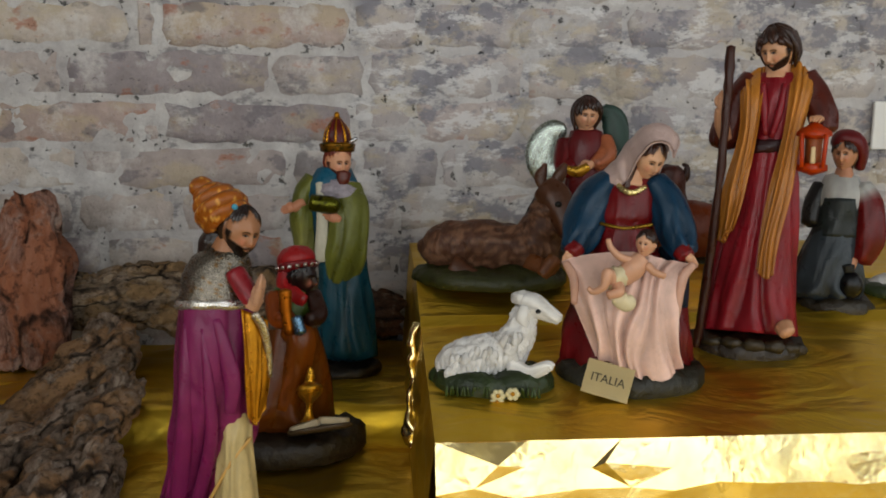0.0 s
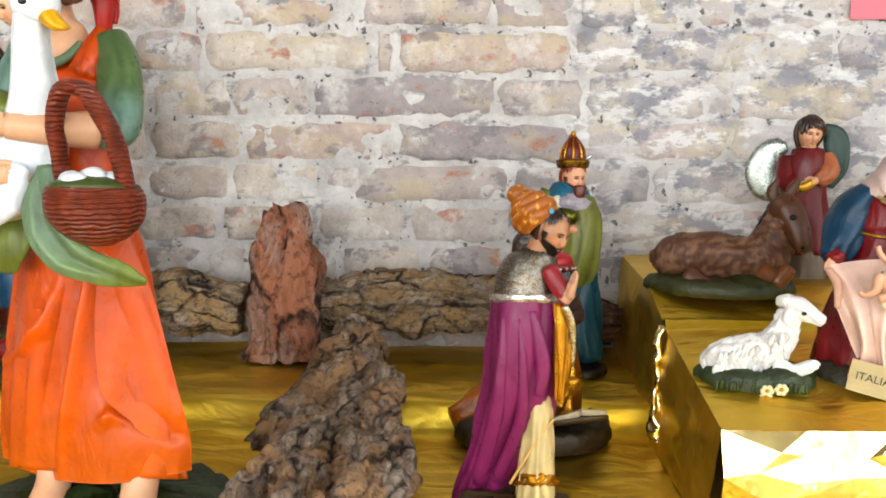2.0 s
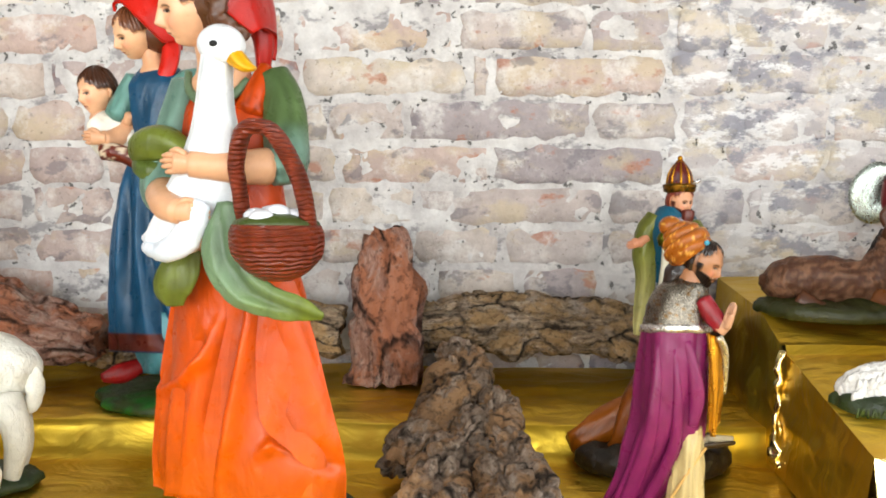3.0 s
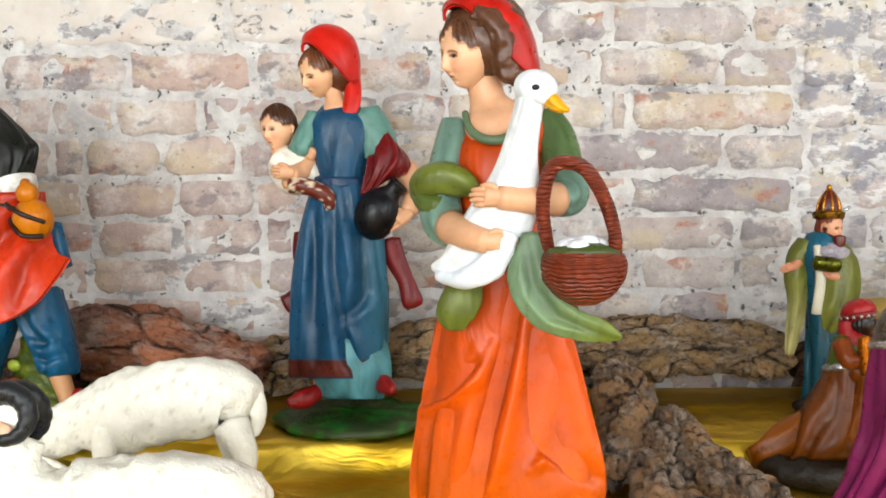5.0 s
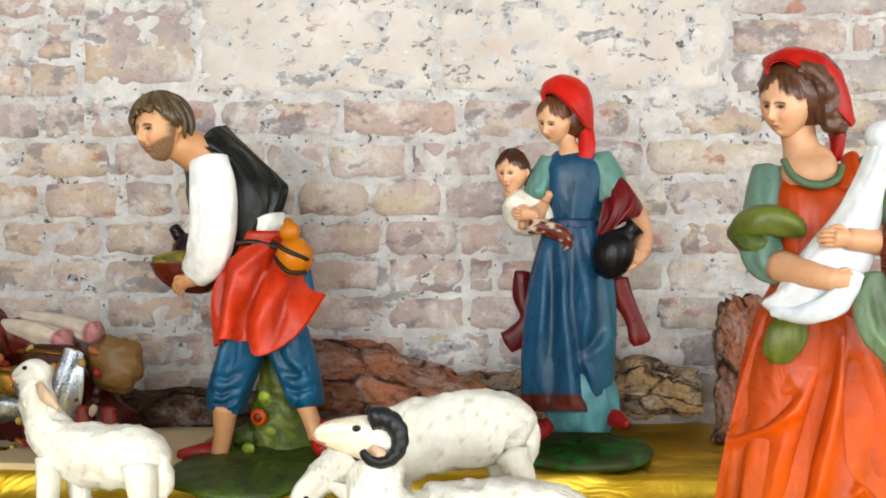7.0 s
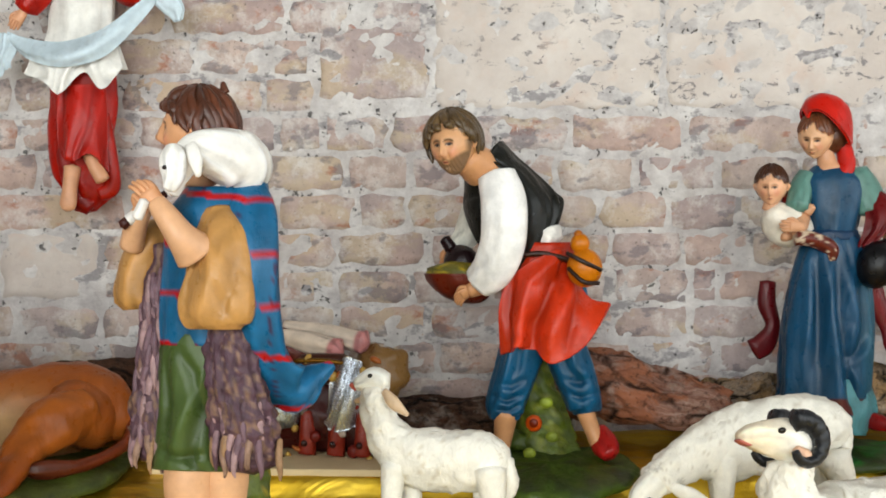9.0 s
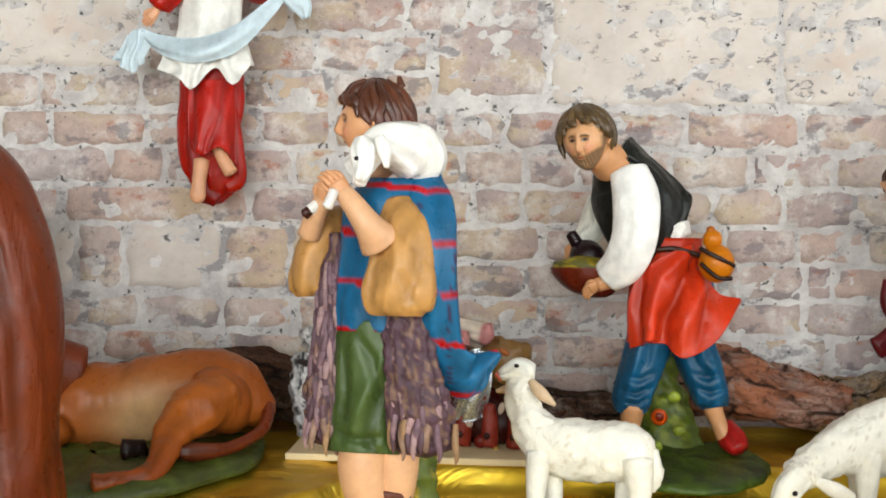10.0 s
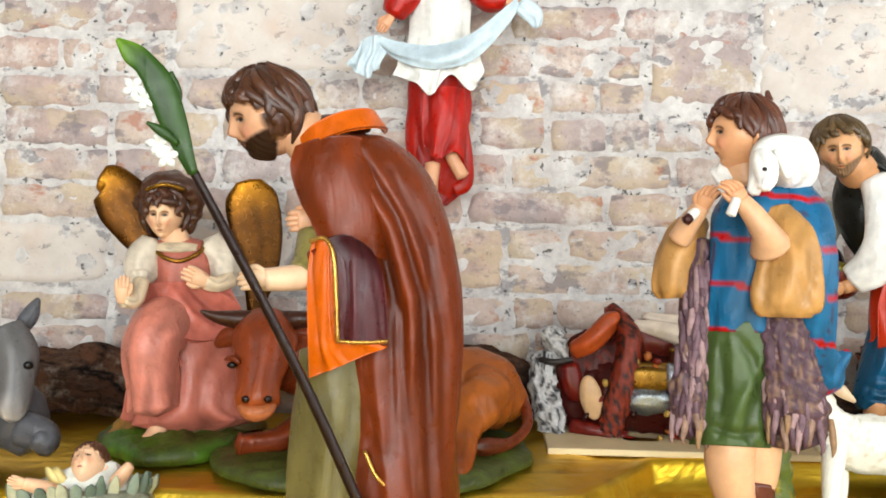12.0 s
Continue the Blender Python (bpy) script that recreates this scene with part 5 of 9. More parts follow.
    # trunk and waistcoat
    f.loft([(976, 284, -18, 38, 36), (994, 320, 0, 58, 48), (1008, 365, 0, 66, 50), (1024, 412, 0, 58, 46), (1042, 458, 0, 44, 42)], black, R_, 48, 8, fold=(7, 0.01, 0.05, 0, 1))
    f.sheet([[(984, 270, -52), (1000, 246, -34), (1010, 240, 0), (1004, 242, 34)], [(1036, 300, -46), (1056, 290, -12), (1052, 286, 24), (1036, 290, 46)], [(1056, 345, -54), (1092, 334, -16), (1100, 330, 22), (1084, 336, 48)],
             [(1060, 388, -56), (1102, 370, -18), (1117, 350, 18), (1100, 352, 44)], [(1054, 432, -54), (1088, 410, -20), (1104, 392, 14), (1090, 392, 40)], [(1042, 468, -50), (1064, 448, -18), (1082, 432, 10), (1074, 424, 36)]], black, R_, 42, 50, (4, 1, 7, 0.4, 2.5), 7, 0.5)
    f.loft([(1085, 400, 4, 30, 38), (1094, 420, 2, 24, 34)], C("d8d6d0"), R_, 22)
    f.loft([(1050, 440, -52, 5, 4), (1090, 438, -52, 5, 4), (1150, 455, -34, 5, 4)], C("3c2218"), R_, 10)
    # near arm
    f.loft([(1002, 300, -46, 34, 32), (1016, 350, -60, 41, 36), (1016, 415, -62, 41, 34), (998, 462, -48, 38, 32), (968, 490, -30, 28, 24)], C("ecebe8"), R_, 34, 8, fold=(5, 0.02, 0.06, 0, 3), fold_shade=0.12)
    f.loft([(970, 494, -26, 18, 16), (950, 504, -30, 14, 13)], skin, K_, 14)
    f.hand((956, 500, -30), (-0.8, 0.55, 0), (0.4, 0.6, 0.5), 44, "cf9a68", (0.2, 0.3, 0.5))
    # far arm, bottle and bowl
    f.loft([(960, 350, 74, 24, 24), (946, 400, 66, 26, 26), (920, 430, 40, 16, 16)], C("d8d6cc"), R_, 20)
    f.hand((918, 432, 40), (-0.5, 0.85, -0.1), (0.8, 0.5, 0), 40, "cf9a68", (0.1, 0.2, 0.2))
    f.blob((936, 458, 24), (33, 36, 30), C("281418"), R_, rot=-30, seg=26)
    f.loft([(916, 430, 24, 12, 12), (904, 412, 24, 10, 10)], C("281418"), R_, 14)
    f.loft([(934, 474, 8, 66, 50), (936, 492, 8, 60, 46), (944, 516, 8, 40, 32), (952, 526, 8, 18, 16)], C("6e2c1c"), R_, 36, 6, flat=True, bulge=0.1, paint=blend(C("5a2014"), 0.0, 1.0))
    f.loft([(930, 464, 8, 56, 42), (932, 478, 8, 62, 47)], C("5c5a26"), E_, 28, 4, flat=True, rough=(0.1, 5), paint=speckle(C("9a8a2c"), 0.15, 0.12))
    # gourd
    f.blob((1158, 462, -52), (31, 34, 28), C("c07a14"), R_, seg=26)
    f.blob((1150, 420, -52), (17, 18, 16), C("c07a14"), R_, seg=20)
    f.blob((1147, 404, -52), (8, 8, 8), C("b06c12"), R_, seg=12)
    f.loft([(1128, 436, -74, 4, 3), (1160, 452, -82, 4, 3), (1188, 466, -64, 4, 3)], C("33201a"), R_, 8)
    f.loft([(1130, 462, -70, 4, 3), (1158, 486, -80, 4, 3), (1184, 488, -64, 4, 3)], C("33201a"), R_, 8)
    # head
    f.loft([(946, 266, -56, 30, 30), (970, 284, -30, 36, 34), (988, 300, -6, 40, 38)], skin, K_, 22)
    f.head((926, 243, -66), 55, -22, 6, -6, "d9a878", "4e3f2a", line=0.58, back=0.0, volume=0.14, beard=0.22, shave="6e5a42", locks=34, low=-0.35)
    f.done("nativity_statue", "painted resin bearded sower with black waistcoat and seed bowl", "statue", FIG, SHELF)


def shepherd():
    f = Sculpt(1120, 450, -1.469, 0.600, 0.226, 0.000580, 9.0, 0.928, 0.978)
    skin, tan, blue = C("dcae84"), C("bc935f"), C("246a8e")
    plaid = stripes(C("4a3450"), C("b0252a"), 74, 88, 5, 0.1, 2)
    f.base(1110, 10, 190, 150, 0.030, LOW, C("3a4a1e"))
    f.loft([(1158, 780, 40, 30, 28), (1164, 880, 40, 34, 32), (1168, 1040, 40, 52, 46)], C("4f5a1c"), E_, 24, 8, flat=True, rough=(0.04, 9), paint=speckle(C("8a7a20"), 0.2, 0.04))
    # legs and boots
    f.loft([(1075, 780, -10, 50, 46), (1072, 850, -16, 46, 46), (1090, 930, -14, 34, 36), (1092, 1000, -10, 26, 28)], skin, K_, 24, 7)
    f.loft([(1130, 780, 6, 42, 42), (1128, 850, 2, 38, 38), (1120, 920, 4, 30, 30), (1116, 1000, 6, 25, 26)], skin, K_, 24, 7)
    f.loft([(1120, 872, 2, 40, 38), (1118, 920, 4, 40, 38), (1114, 1010, 4, 34, 34)], C("6b3a2a"), R_, 22, rough=(0.05, 5))
    for x in (1085, 1112):
        f.loft([(x, 1000, -6, 34, 34), (x - 6, 1030, -40, 34, 26), (x - 14, 1040, -96, 22, 14)], C("4e2c1c"), R_, 20)
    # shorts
    f.loft([(1090, 570, 0, 72, 58), (1084, 620, 0, 74, 62), (1082, 700, -2, 72, 64), (1076, 770, -4, 74, 66), (1074, 806, -4, 76, 66)], C("53643a"), R_, 90, 12, fold=(5, 0.01, 0.04, 1.0, 2), flat=True, bulge=-0.3, fold_shade=0.2, lines=(
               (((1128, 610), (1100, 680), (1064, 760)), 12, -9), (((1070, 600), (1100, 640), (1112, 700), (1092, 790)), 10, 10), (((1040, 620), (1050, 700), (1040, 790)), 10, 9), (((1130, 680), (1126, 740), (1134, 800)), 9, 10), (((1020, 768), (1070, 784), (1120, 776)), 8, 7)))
    # tunic with plaid
    f.loft([(1122, 318, 4, 62, 50), (1112, 370, 2, 84, 66), (1108, 450, 0, 84, 66), (1096, 530, -2, 78, 62), (1090, 590, -2, 72, 60)], blue, R_, 64, 10, fold=(7, 0.01, 0.05, 0.4, 1), flat=True, bulge=-0.2, paint=plaid)
    f.loft([(1160, 332, 10, 50, 36), (1190, 380, -30, 50, 36), (1208, 460, -50, 42, 32), (1214, 550, -44, 38, 28), (1218, 620, -14, 40, 26), (1244, 660, 20, 42, 22), (1272, 640, 50, 22, 12), (1296, 620, 70, 8, 6)], blue, R_, 40, 9, paint=plaid, fold=(4, 0.02, 0.08, 0, 1.5))
    # fur waistcoat
    fur = C("5e4650")
    for st in ([(1012, 420, 20, 22, 24), (1006, 520, 10, 28, 30), (1008, 640, 0, 34, 32), (1000, 730, -4, 38, 34), (1006, 790, -6, 26, 26)],
               [(1150, 530, -30, 36, 30), (1160, 600, -36, 46, 38), (1172, 680, -38, 52, 42), (1186, 750, -36, 56, 42), (1192, 796, -32, 44, 34)]):
        f.loft(st, fur, F_, 54, 12, fold=(13, 0.05, 0.16, 0.5, 3.0), rough=(0.05, 9), paint=streaks(C("8a7060"), 0.13, 0.025, 0.12))
    shag = random.Random(8)
    for x0, x1, h0, h1, d0, d1, r0, r1, top, low in ((1150, 1188, 32, 54, -30, -36, 28, 42, 556, 760), (1010, 1002, 24, 36, 8, -4, 28, 34, 470, 760)):
        for i in range(64):
            k = min(max((i // 8 + shag.uniform(-0.4, 0.4)) / 7, 0), 1)
            w = (i % 8 - 3.5) / 3.5 + shag.uniform(-0.12, 0.12)
            v, h = top + (low - top) * k, h0 + (h1 - h0) * k
            u, d = x0 + (x1 - x0) * k + w * h, d0 + (d1 - d0) * k - (r0 + (r1 - r0) * k) * math.sqrt(max(1 - 0.8 * w * w, 0.1))
            bend, ln = shag.uniform(-9, 9), shag.uniform(40, 62)
            tint = shag.choice(("92797e", "7e666e", "a68c8c", "6a525a")) if k < 0.85 or shag.random() < 0.55 else shag.choice(("a48668", "9a8070"))
            f.loft([(u, v - 12, d + 6, 5, 4), (u + 0.4 * bend, v + 0.3 * ln, d - 3, 7, 5), (u + bend, v + 0.75 * ln, d - 4, 5, 4), (u + 0.6 * bend, v + ln, d - 1, 1.5, 1.5)], C(tint), F_, 8, 3)
    # sleeves and forearms
    f.loft([(1138, 366, -36, 34, 30), (1152, 410, -62, 54, 36), (1156, 470, -76, 62, 38), (1152, 520, -82, 68, 38), (1150, 546, -84, 62, 34), (1150, 560, -84, 46, 24)], tan, R_, 80, 12, fold=(3, 0.01, 0.05, 0.3, 1.2), bulge=0.0, fold_shade=0.2, lines=(
               (((1134, 392), (1112, 470), (1102, 545)), 9, 9), (((1150, 400), (1160, 470), (1142, 545)), 13, -8), (((1196, 424), (1190, 490), (1172, 546)), 10, 9), (((1176, 400), (1176, 470), (1200, 530)), 9, -6)))
    f.loft([(1120, 430, -90, 40, 34), (1104, 402, -112, 27, 26), (1078, 366, -116, 21, 20), (1058, 344, -112, 17, 17)], skin, K_, 20)
    f.hand((1062, 350, -114), (-0.45, -0.75, -0.2), (0.8, -0.45, 0.2), 62, "d9a273", (-0.5, 0.1, 0.3))
    f.loft([(1014, 386, 56, 24, 24), (990, 410, 30, 36, 32), (968, 450, 16, 38, 34), (960, 495, 12, 38, 34), (962, 518, 12, 34, 30), (963, 530, 12, 24, 20)], tan, R_, 40, 8, fold=(4, 0.02, 0.12, 0.3, 1.2), bulge=0.0)
    f.loft([(966, 420, -16, 22, 22), (982, 386, -34, 20, 20), (1000, 356, -44, 17, 17)], skin, K_, 18)
    f.hand((998, 362, -44), (0.3, -0.8, -0.3), (0.9, 0.3, 0), 58, "d9a273", (0.3, 0.1, 0.3))
    # pipe
    f.loft([(1035, 330, -26, 7, 7), (1000, 356, -44, 8, 8), (968, 384, -60, 10, 10)], C("4a241c"), R_, 14)
    f.loft([(994, 362, -48, 10, 10), (978, 376, -55, 11, 11)], C("e8e4de"), R_, 14)
    f.loft([(1046, 340, -130, 9, 9), (1034, 370, -136, 10, 10)], C("e8e4de"), R_, 14)
    # lamb across the shoulders
    w = C("ece9e3")
    f.loft([(1082, 330, -100, 12, 12), (1092, 300, -96, 18, 18), (1110, 262, -80, 32, 30), (1140, 262, -50, 44, 40), (1168, 282, -10, 50, 46), (1160, 318, 10, 34, 34)], w, R_, 32, 9)
    f.blob((1172, 270, -16), (40, 48, 40), w, R_, rough=(0.04, 4), seg=28)
    f.loft([(1092, 250, -114, 14, 14), (1096, 272, -124, 24, 22), (1100, 300, -130, 20, 18), (1094, 322, -134, 11, 11)], w, R_, 22)
    f.loft([(1122, 246, -112, 10, 6), (1136, 272, -122, 13, 7), (1140, 300, -120, 5, 4)], w, R_, 14)
    f.blob((1092, 284, -147), (5, 4, 3), C("2a1a16"), K_, seg=10)
    f.loft([(1064, 290, 10, 30, 30), (1050, 306, 20, 30, 30)], w, W_, 18, rough=(0.06, 6))
    # head
    f.loft([(1082, 262, 10, 34, 34), (1092, 310, 10, 38, 38)], skin, K_, 24)
    f.head((1084, 222, 0), 68, -80, -2, 0, "dfa878", "4a2c1e", line=0.54, back=0.0, volume=0.12, locks=40, low=-0.45, curl=0.4)
    f.loft([(1130, 160, 10, 9, 9), (1126, 142, 10, 4, 4)], C("4a2c1e"), H_, 10)
    f.done("nativity_statue", "painted resin shepherd boy with pipe and lamb on his shoulders", "statue", FIG, LOW)


goose_woman()
blue_woman()
sower()
shepherd()


def leg(f, pts, r0, r1, col, mat=W_, rough=None):
    n = len(pts) - 1
    f.loft([(*p, r0 + (r1 - r0) * i / n, r0 + (r1 - r0) * i / n) for i, p in enumerate(pts)], col, mat, 16, 5, rough=rough)


def strokes(colr, n_u, n_v, w=0.16):
    """Short painted brush strokes, as on cast fleece."""
    def paint(V, th, k, cc):
        n = np.array([noise.noise(Vector((p[0] * n_u, p[1] * n_v, p[2] * n_u))) for p in V])
        m = np.array([noise.noise(Vector((p[0] * n_u * 0.2, p[1] * n_v * 0.4, 7.0))) for p in V])
        on = (np.abs(n) < w * 0.25) & (m > 0.08)
        cc[on] = cc[on] * 0.62 + np.array(colr) * 0.38
        return cc
    return paint


FLEECE = "ebe8de"


def standing_sheep():
    f = Sculpt(1180, 770, -1.254, 0.780, 0.001, 0.000695, 12.6, 1.116, 0.968)
    w, dab = C(FLEECE), strokes(C("b8a888"), 0.4, 0.2)
    f.base(1190, 0, 150, 80, 0.014, LOW, C("46552a"))
    f.loft([(1306, 802, 0, 30, 30), (1270, 796, 0, 50, 46), (1210, 800, 0, 54, 50), (1140, 796, 0, 54, 48), (1100, 770, -4, 42, 40), (1078, 732, -8, 32, 32), (1072, 700, -10, 28, 28), (1072, 676, -10, 24, 25)], w, W_, 44, 9, rough=(0.05, 5), paint=dab)
    f.loft([(1090, 672, -10, 22, 23), (1070, 664, -12, 24, 23), (1050, 668, -14, 17, 17), (1034, 674, -15, 10, 11)], w, R_, 24)
    f.loft([(1026, 672, -15, 5, 8), (1036, 681, -16, 5, 8)], C("c06a5a"), R_, 10)
    f.blob((1066, 656, -32), (5, 4, 4), C("1c1614"), K_, seg=10)
    f.loft([(1092, 682, -30, 7, 6), (1112, 702, -38, 12, 7), (1138, 722, -40, 4, 4)], C("d8c0a4"), R_, 14)
    f.loft([(1076, 682, 14, 7, 6), (1050, 696, 26, 10, 6), (1022, 704, 30, 3, 3)], C("d8c0a4"), R_, 14)
    leg(f, [(1108, 810, -26), (1104, 880, -28), (1102, 935, -30)], 24, 13, w)
    leg(f, [(1120, 810, 26), (1130, 880, 28), (1128, 935, 28)], 24, 13, w)
    leg(f, [(1284, 810, -26), (1290, 870, -28), (1276, 935, -30)], 30, 13, w)
    leg(f, [(1270, 810, 26), (1262, 880, 28), (1252, 935, 28)], 28, 13, w)
    f.loft([(1310, 790, 0, 10, 10), (1314, 830, 0, 15, 15), (1306, 862, 0, 11, 11)], w, W_, 16, rough=(0.08, 4))
    f.done("sheep_statue", "painted white resin sheep standing with raised head", "statue", "sheep figures", LOW)


def grazing_sheep():
    f = Sculpt(650, 780, -0.841, 0.800, -0.003, 0.000670, -5.9, 1.044, 0.996)
    w, dab = C(FLEECE), strokes(C("a89c88"), 0.45, 0.22)
    f.base(610, 0, 190, 80, 0.016, LOW, C("39462a"))
    f.loft([(772, 790, 0, 34, 34), (752, 766, 0, 58, 54), (700, 764, 0, 71, 58), (630, 771, 0, 69, 54), (560, 788, 0, 68, 50), (500, 802, -6, 46, 42), (450, 826, -14, 36, 34), (415, 850, -20, 30, 28)], w, W_, 48, 9, rough=(0.04, 6), paint=dab)
    f.loft([(425, 842, -22, 28, 26), (396, 872, -26, 26, 24), (378, 905, -30, 18, 17), (370, 926, -32, 11, 12)], w, R_, 24)
    f.loft([(436, 856, -44, 9, 7), (470, 876, -52, 15, 8), (505, 888, -52, 5, 4)], w, R_, 14)
    f.blob((392, 880, -50), (5, 5, 4), C("1c1614"), K_, seg=10)
    f.loft([(786, 745, 0, 9, 11), (796, 780, 0, 14, 15), (790, 818, 0, 11, 12), (780, 834, 0, 5, 6)], w, W_, 18, rough=(0.08, 4))
    leg(f, [(756, 810, -28), (778, 870, -30), (766, 945, -32)], 32, 12, w)
    leg(f, [(740, 810, 28), (752, 880, 30), (740, 945, 30)], 30, 12, w)
    leg(f, [(548, 810, -24), (545, 880, -26), (545, 945, -28)], 24, 12, w)
    leg(f, [(560, 810, 24), (566, 880, 26), (566, 945, 26)], 24, 12, w)
    f.done("sheep_statue", "painted white resin sheep grazing with lowered head", "statue", "sheep figures", LOW)


def ram():
    f = Sculpt(500, 790, -0.891, 0.590, 0.037, 0.000535, -11.3, 0.844, 0.984)
    w = C(FLEECE)
    f.base(600, 0, 260, 130, 0.016, LOW, C("3f4a22"))
    f.loft([(850, 985, 10, 40, 50), (810, 955, 8, 84, 84), (720, 945, 6, 98, 92), (620, 945, 4, 98, 92), (530, 940, 0, 94, 84), (480, 900, -4, 70, 64), (464, 850, -8, 50, 46), (470, 810, -12, 40, 38)], w, W_, 48, 9, rough=(0.03, 9), paint=strokes(C("9a8a6a"), 0.35, 0.18))
    f.loft([(488, 780, -12, 36, 34), (455, 764, -14, 40, 34), (415, 756, -16, 33, 28), (380, 752, -18, 23, 22), (358, 752, -18, 13, 15)], w, R_, 28, paint=blend(C("e8dcc6"), 0.2, 0.6))
    f.loft([(352, 758, -18, 3, 11), (366, 766, -20, 4, 13), (380, 768, -20, 3, 10)], C("b87468"), R_, 12)
    f.blob((426, 744, -44), (8, 6, 5), C("20160f"), K_, seg=12)
    f.loft([(452, 780, -46, 9, 8), (466, 796, -58, 15, 8), (462, 815, -62, 7, 5)], C("dcb89e"), R_, 14)
    for s in (-1, 1):
        st = []
        for i in range(14):
            a = radians(-105 + i * 20)
            r = 42 - 0.4 * i
            st.append((464 + r * math.cos(a) * 0.95, 768 + r * math.sin(a), -12 + s * (28 + 2.6 * i), 22 - 1.15 * i, 22 - 1.15 * i))
        f.loft(st, C("2b2d31"), R_, 16, 5, fold=(2, 0.06, 0.06, 0, 60), fold_shade=0.3)
    leg(f, [(520, 1010, -60), (450, 1050, -80), (420, 1065, -80)], 30, 16, w)
    leg(f, [(760, 1010, -70), (700, 1050, -96), (650, 1065, -96)], 36, 16, w)
    f.done("ram_statue", "painted white resin ram with curled black horns, lying", "statue", "sheep figures", LOW)


def far_sheep():
    f = Sculpt(0, 0, 0.668, 0.95, 0.02, 0.0006, 24)
    w, dab = C("d4d2ce"), strokes(C("8a8078"), 0.5, 0.25)
    f.base(0, 0, 110, 60, 0.016, 0.028, C("2e3a1c"))
    f.loft([(-70, 10, 0, 26, 26), (-50, -6, 0, 44, 40), (0, -14, 0, 48, 44), (50, -20, 0, 44, 40), (78, -56, -4, 30, 30), (84, -96, -6, 24, 24)], w, W_, 56, 12, rough=(0.09, 6, 0.6), paint=dab)
    f.loft([(76, -108, -6, 20, 20), (98, -104, -10, 22, 20), (122, -92, -14, 15, 14), (140, -84, -16, 9, 10)], w, R_, 22)
    f.loft([(60, 10, -26, 18, 16), (84, 18, -38, 13, 11), (108, 16, -40, 9, 9)], w, R_, 16)
    f.loft([(-40, 18, -30, 22, 18), (-10, 22, -42, 14, 12), (20, 22, -46, 9, 9)], w, R_, 16)
    f.done("sheep_statue", "painted white resin sheep lying beside the farm girl", "statue", "sheep figures", 0.028)


def lying_ox():
    def pale_belly(V, th, k, cc):
        w = np.clip(gauss((V[:, 0] - 755) / 75) * gauss((V[:, 1] - 742) / 62) * 1.3, 0, 0.9)[:, None]
        return cc * (1 - w) + np.array(C("c8a880")) * w

    f = Sculpt(650, 720, -1.920, 0.970, -0.021, 0.000850, -4.6, 1.326, 0.997)
    br, dk = C("a2602e"), C("7a3c20")
    f.base(665, -105, 275, 200, 0.024, SHELF, C("4a5224"), speckle(C("54602a"), 0.15, 0.03))
    f.loft([(560, 700, 0, 60, 54), (600, 716, 0, 78, 70), (680, 720, 0, 84, 76), (780, 700, 0, 82, 76), (850, 690, 0, 74, 70), (896, 716, 0, 48, 50), (906, 740, 0, 22, 26)], br, R_, 48, 9, rough=(0.015, 8), paint=pale_belly)
    f.blob((862, 700, -40), (50, 62, 58), br, R_, rot=-25, seg=30, rough=(0.03, 4))
    f.loft([(880, 690, -60, 34, 36), (846, 716, -104, 46, 40), (824, 756, -150, 34, 28), (822, 800, -200, 22, 20), (812, 834, -236, 20, 16), (776, 842, -262, 18, 14), (740, 846, -280, 20, 14)], C("a86630"), R_, 40, 10, fold=(3, 0.02, 0.07, 0.4, 2.0), paint=blend(C("8e4e26"), 0.3, 0.6), rough=(0.03, 4))
    f.loft([(760, 790, -120, 20, 16), (730, 792, -140, 24, 14)], C("2a1710"), R_, 16)
    f.loft([(898, 688, 10, 11, 11), (930, 716, -10, 11, 11), (936, 756, -60, 10, 10), (905, 786, -130, 11, 10), (862, 792, -170, 17, 13), (836, 794, -180, 8, 8)], dk, R_, 16, 8, paint=blend(C("4a2616"), 0.5, 1))
    # neck, head, legs
    f.loft([(600, 668, -10, 64, 56), (544, 646, -44, 60, 54), (496, 636, -78, 50, 46)], dk, R_, 32, 8)
    f.loft([(474, 564, -82, 34, 34), (470, 598, -106, 56, 46), (464, 644, -128, 47, 42), (459, 684, -148, 38, 35), (456, 712, -156, 39, 33), (456, 727, -154, 22, 22)], C("8a4626"), R_, 36, 8, paint=blend(C("a0562a"), 0.55, 0.95))
    for s in (-1, 1):
        f.loft([(474 + 22 * s, 568, -92, 18, 17), (474 + 54 * s, 566, -90, 16, 15), (474 + 88 * s, 562, -98, 11, 11), (474 + 116 * s, 552, -108, 3, 3)], C("4a2c20"), R_, 14)
        f.loft([(474 + 40 * s, 592, -80, 10, 8), (474 + 68 * s, 598, -70, 18, 9), (474 + 90 * s, 612, -64, 6, 5)], dk, R_, 16)
        f.blob((452 + 39 * s, 646, -146), (9, 6, 6), C("140d0a"), K_, seg=14)
        f.loft([(452 + 50 * s, 636, -136, 4, 4), (452 + 38 * s, 634, -150, 6, 6), (452 + 26 * s, 642, -158, 4, 4)], C("7a3c20"), R_, 10)
        f.blob((456 + 19 * s, 706, -185), (8, 7, 5), C("2c120c"), R_, seg=10)
    f.loft([(428, 716, -160, 8, 10), (440, 728, -180, 12, 12), (457, 731, -186, 14, 12), (474, 726, -180, 12, 12), (484, 712, -160, 8, 10)], C("b8754e"), R_, 20)
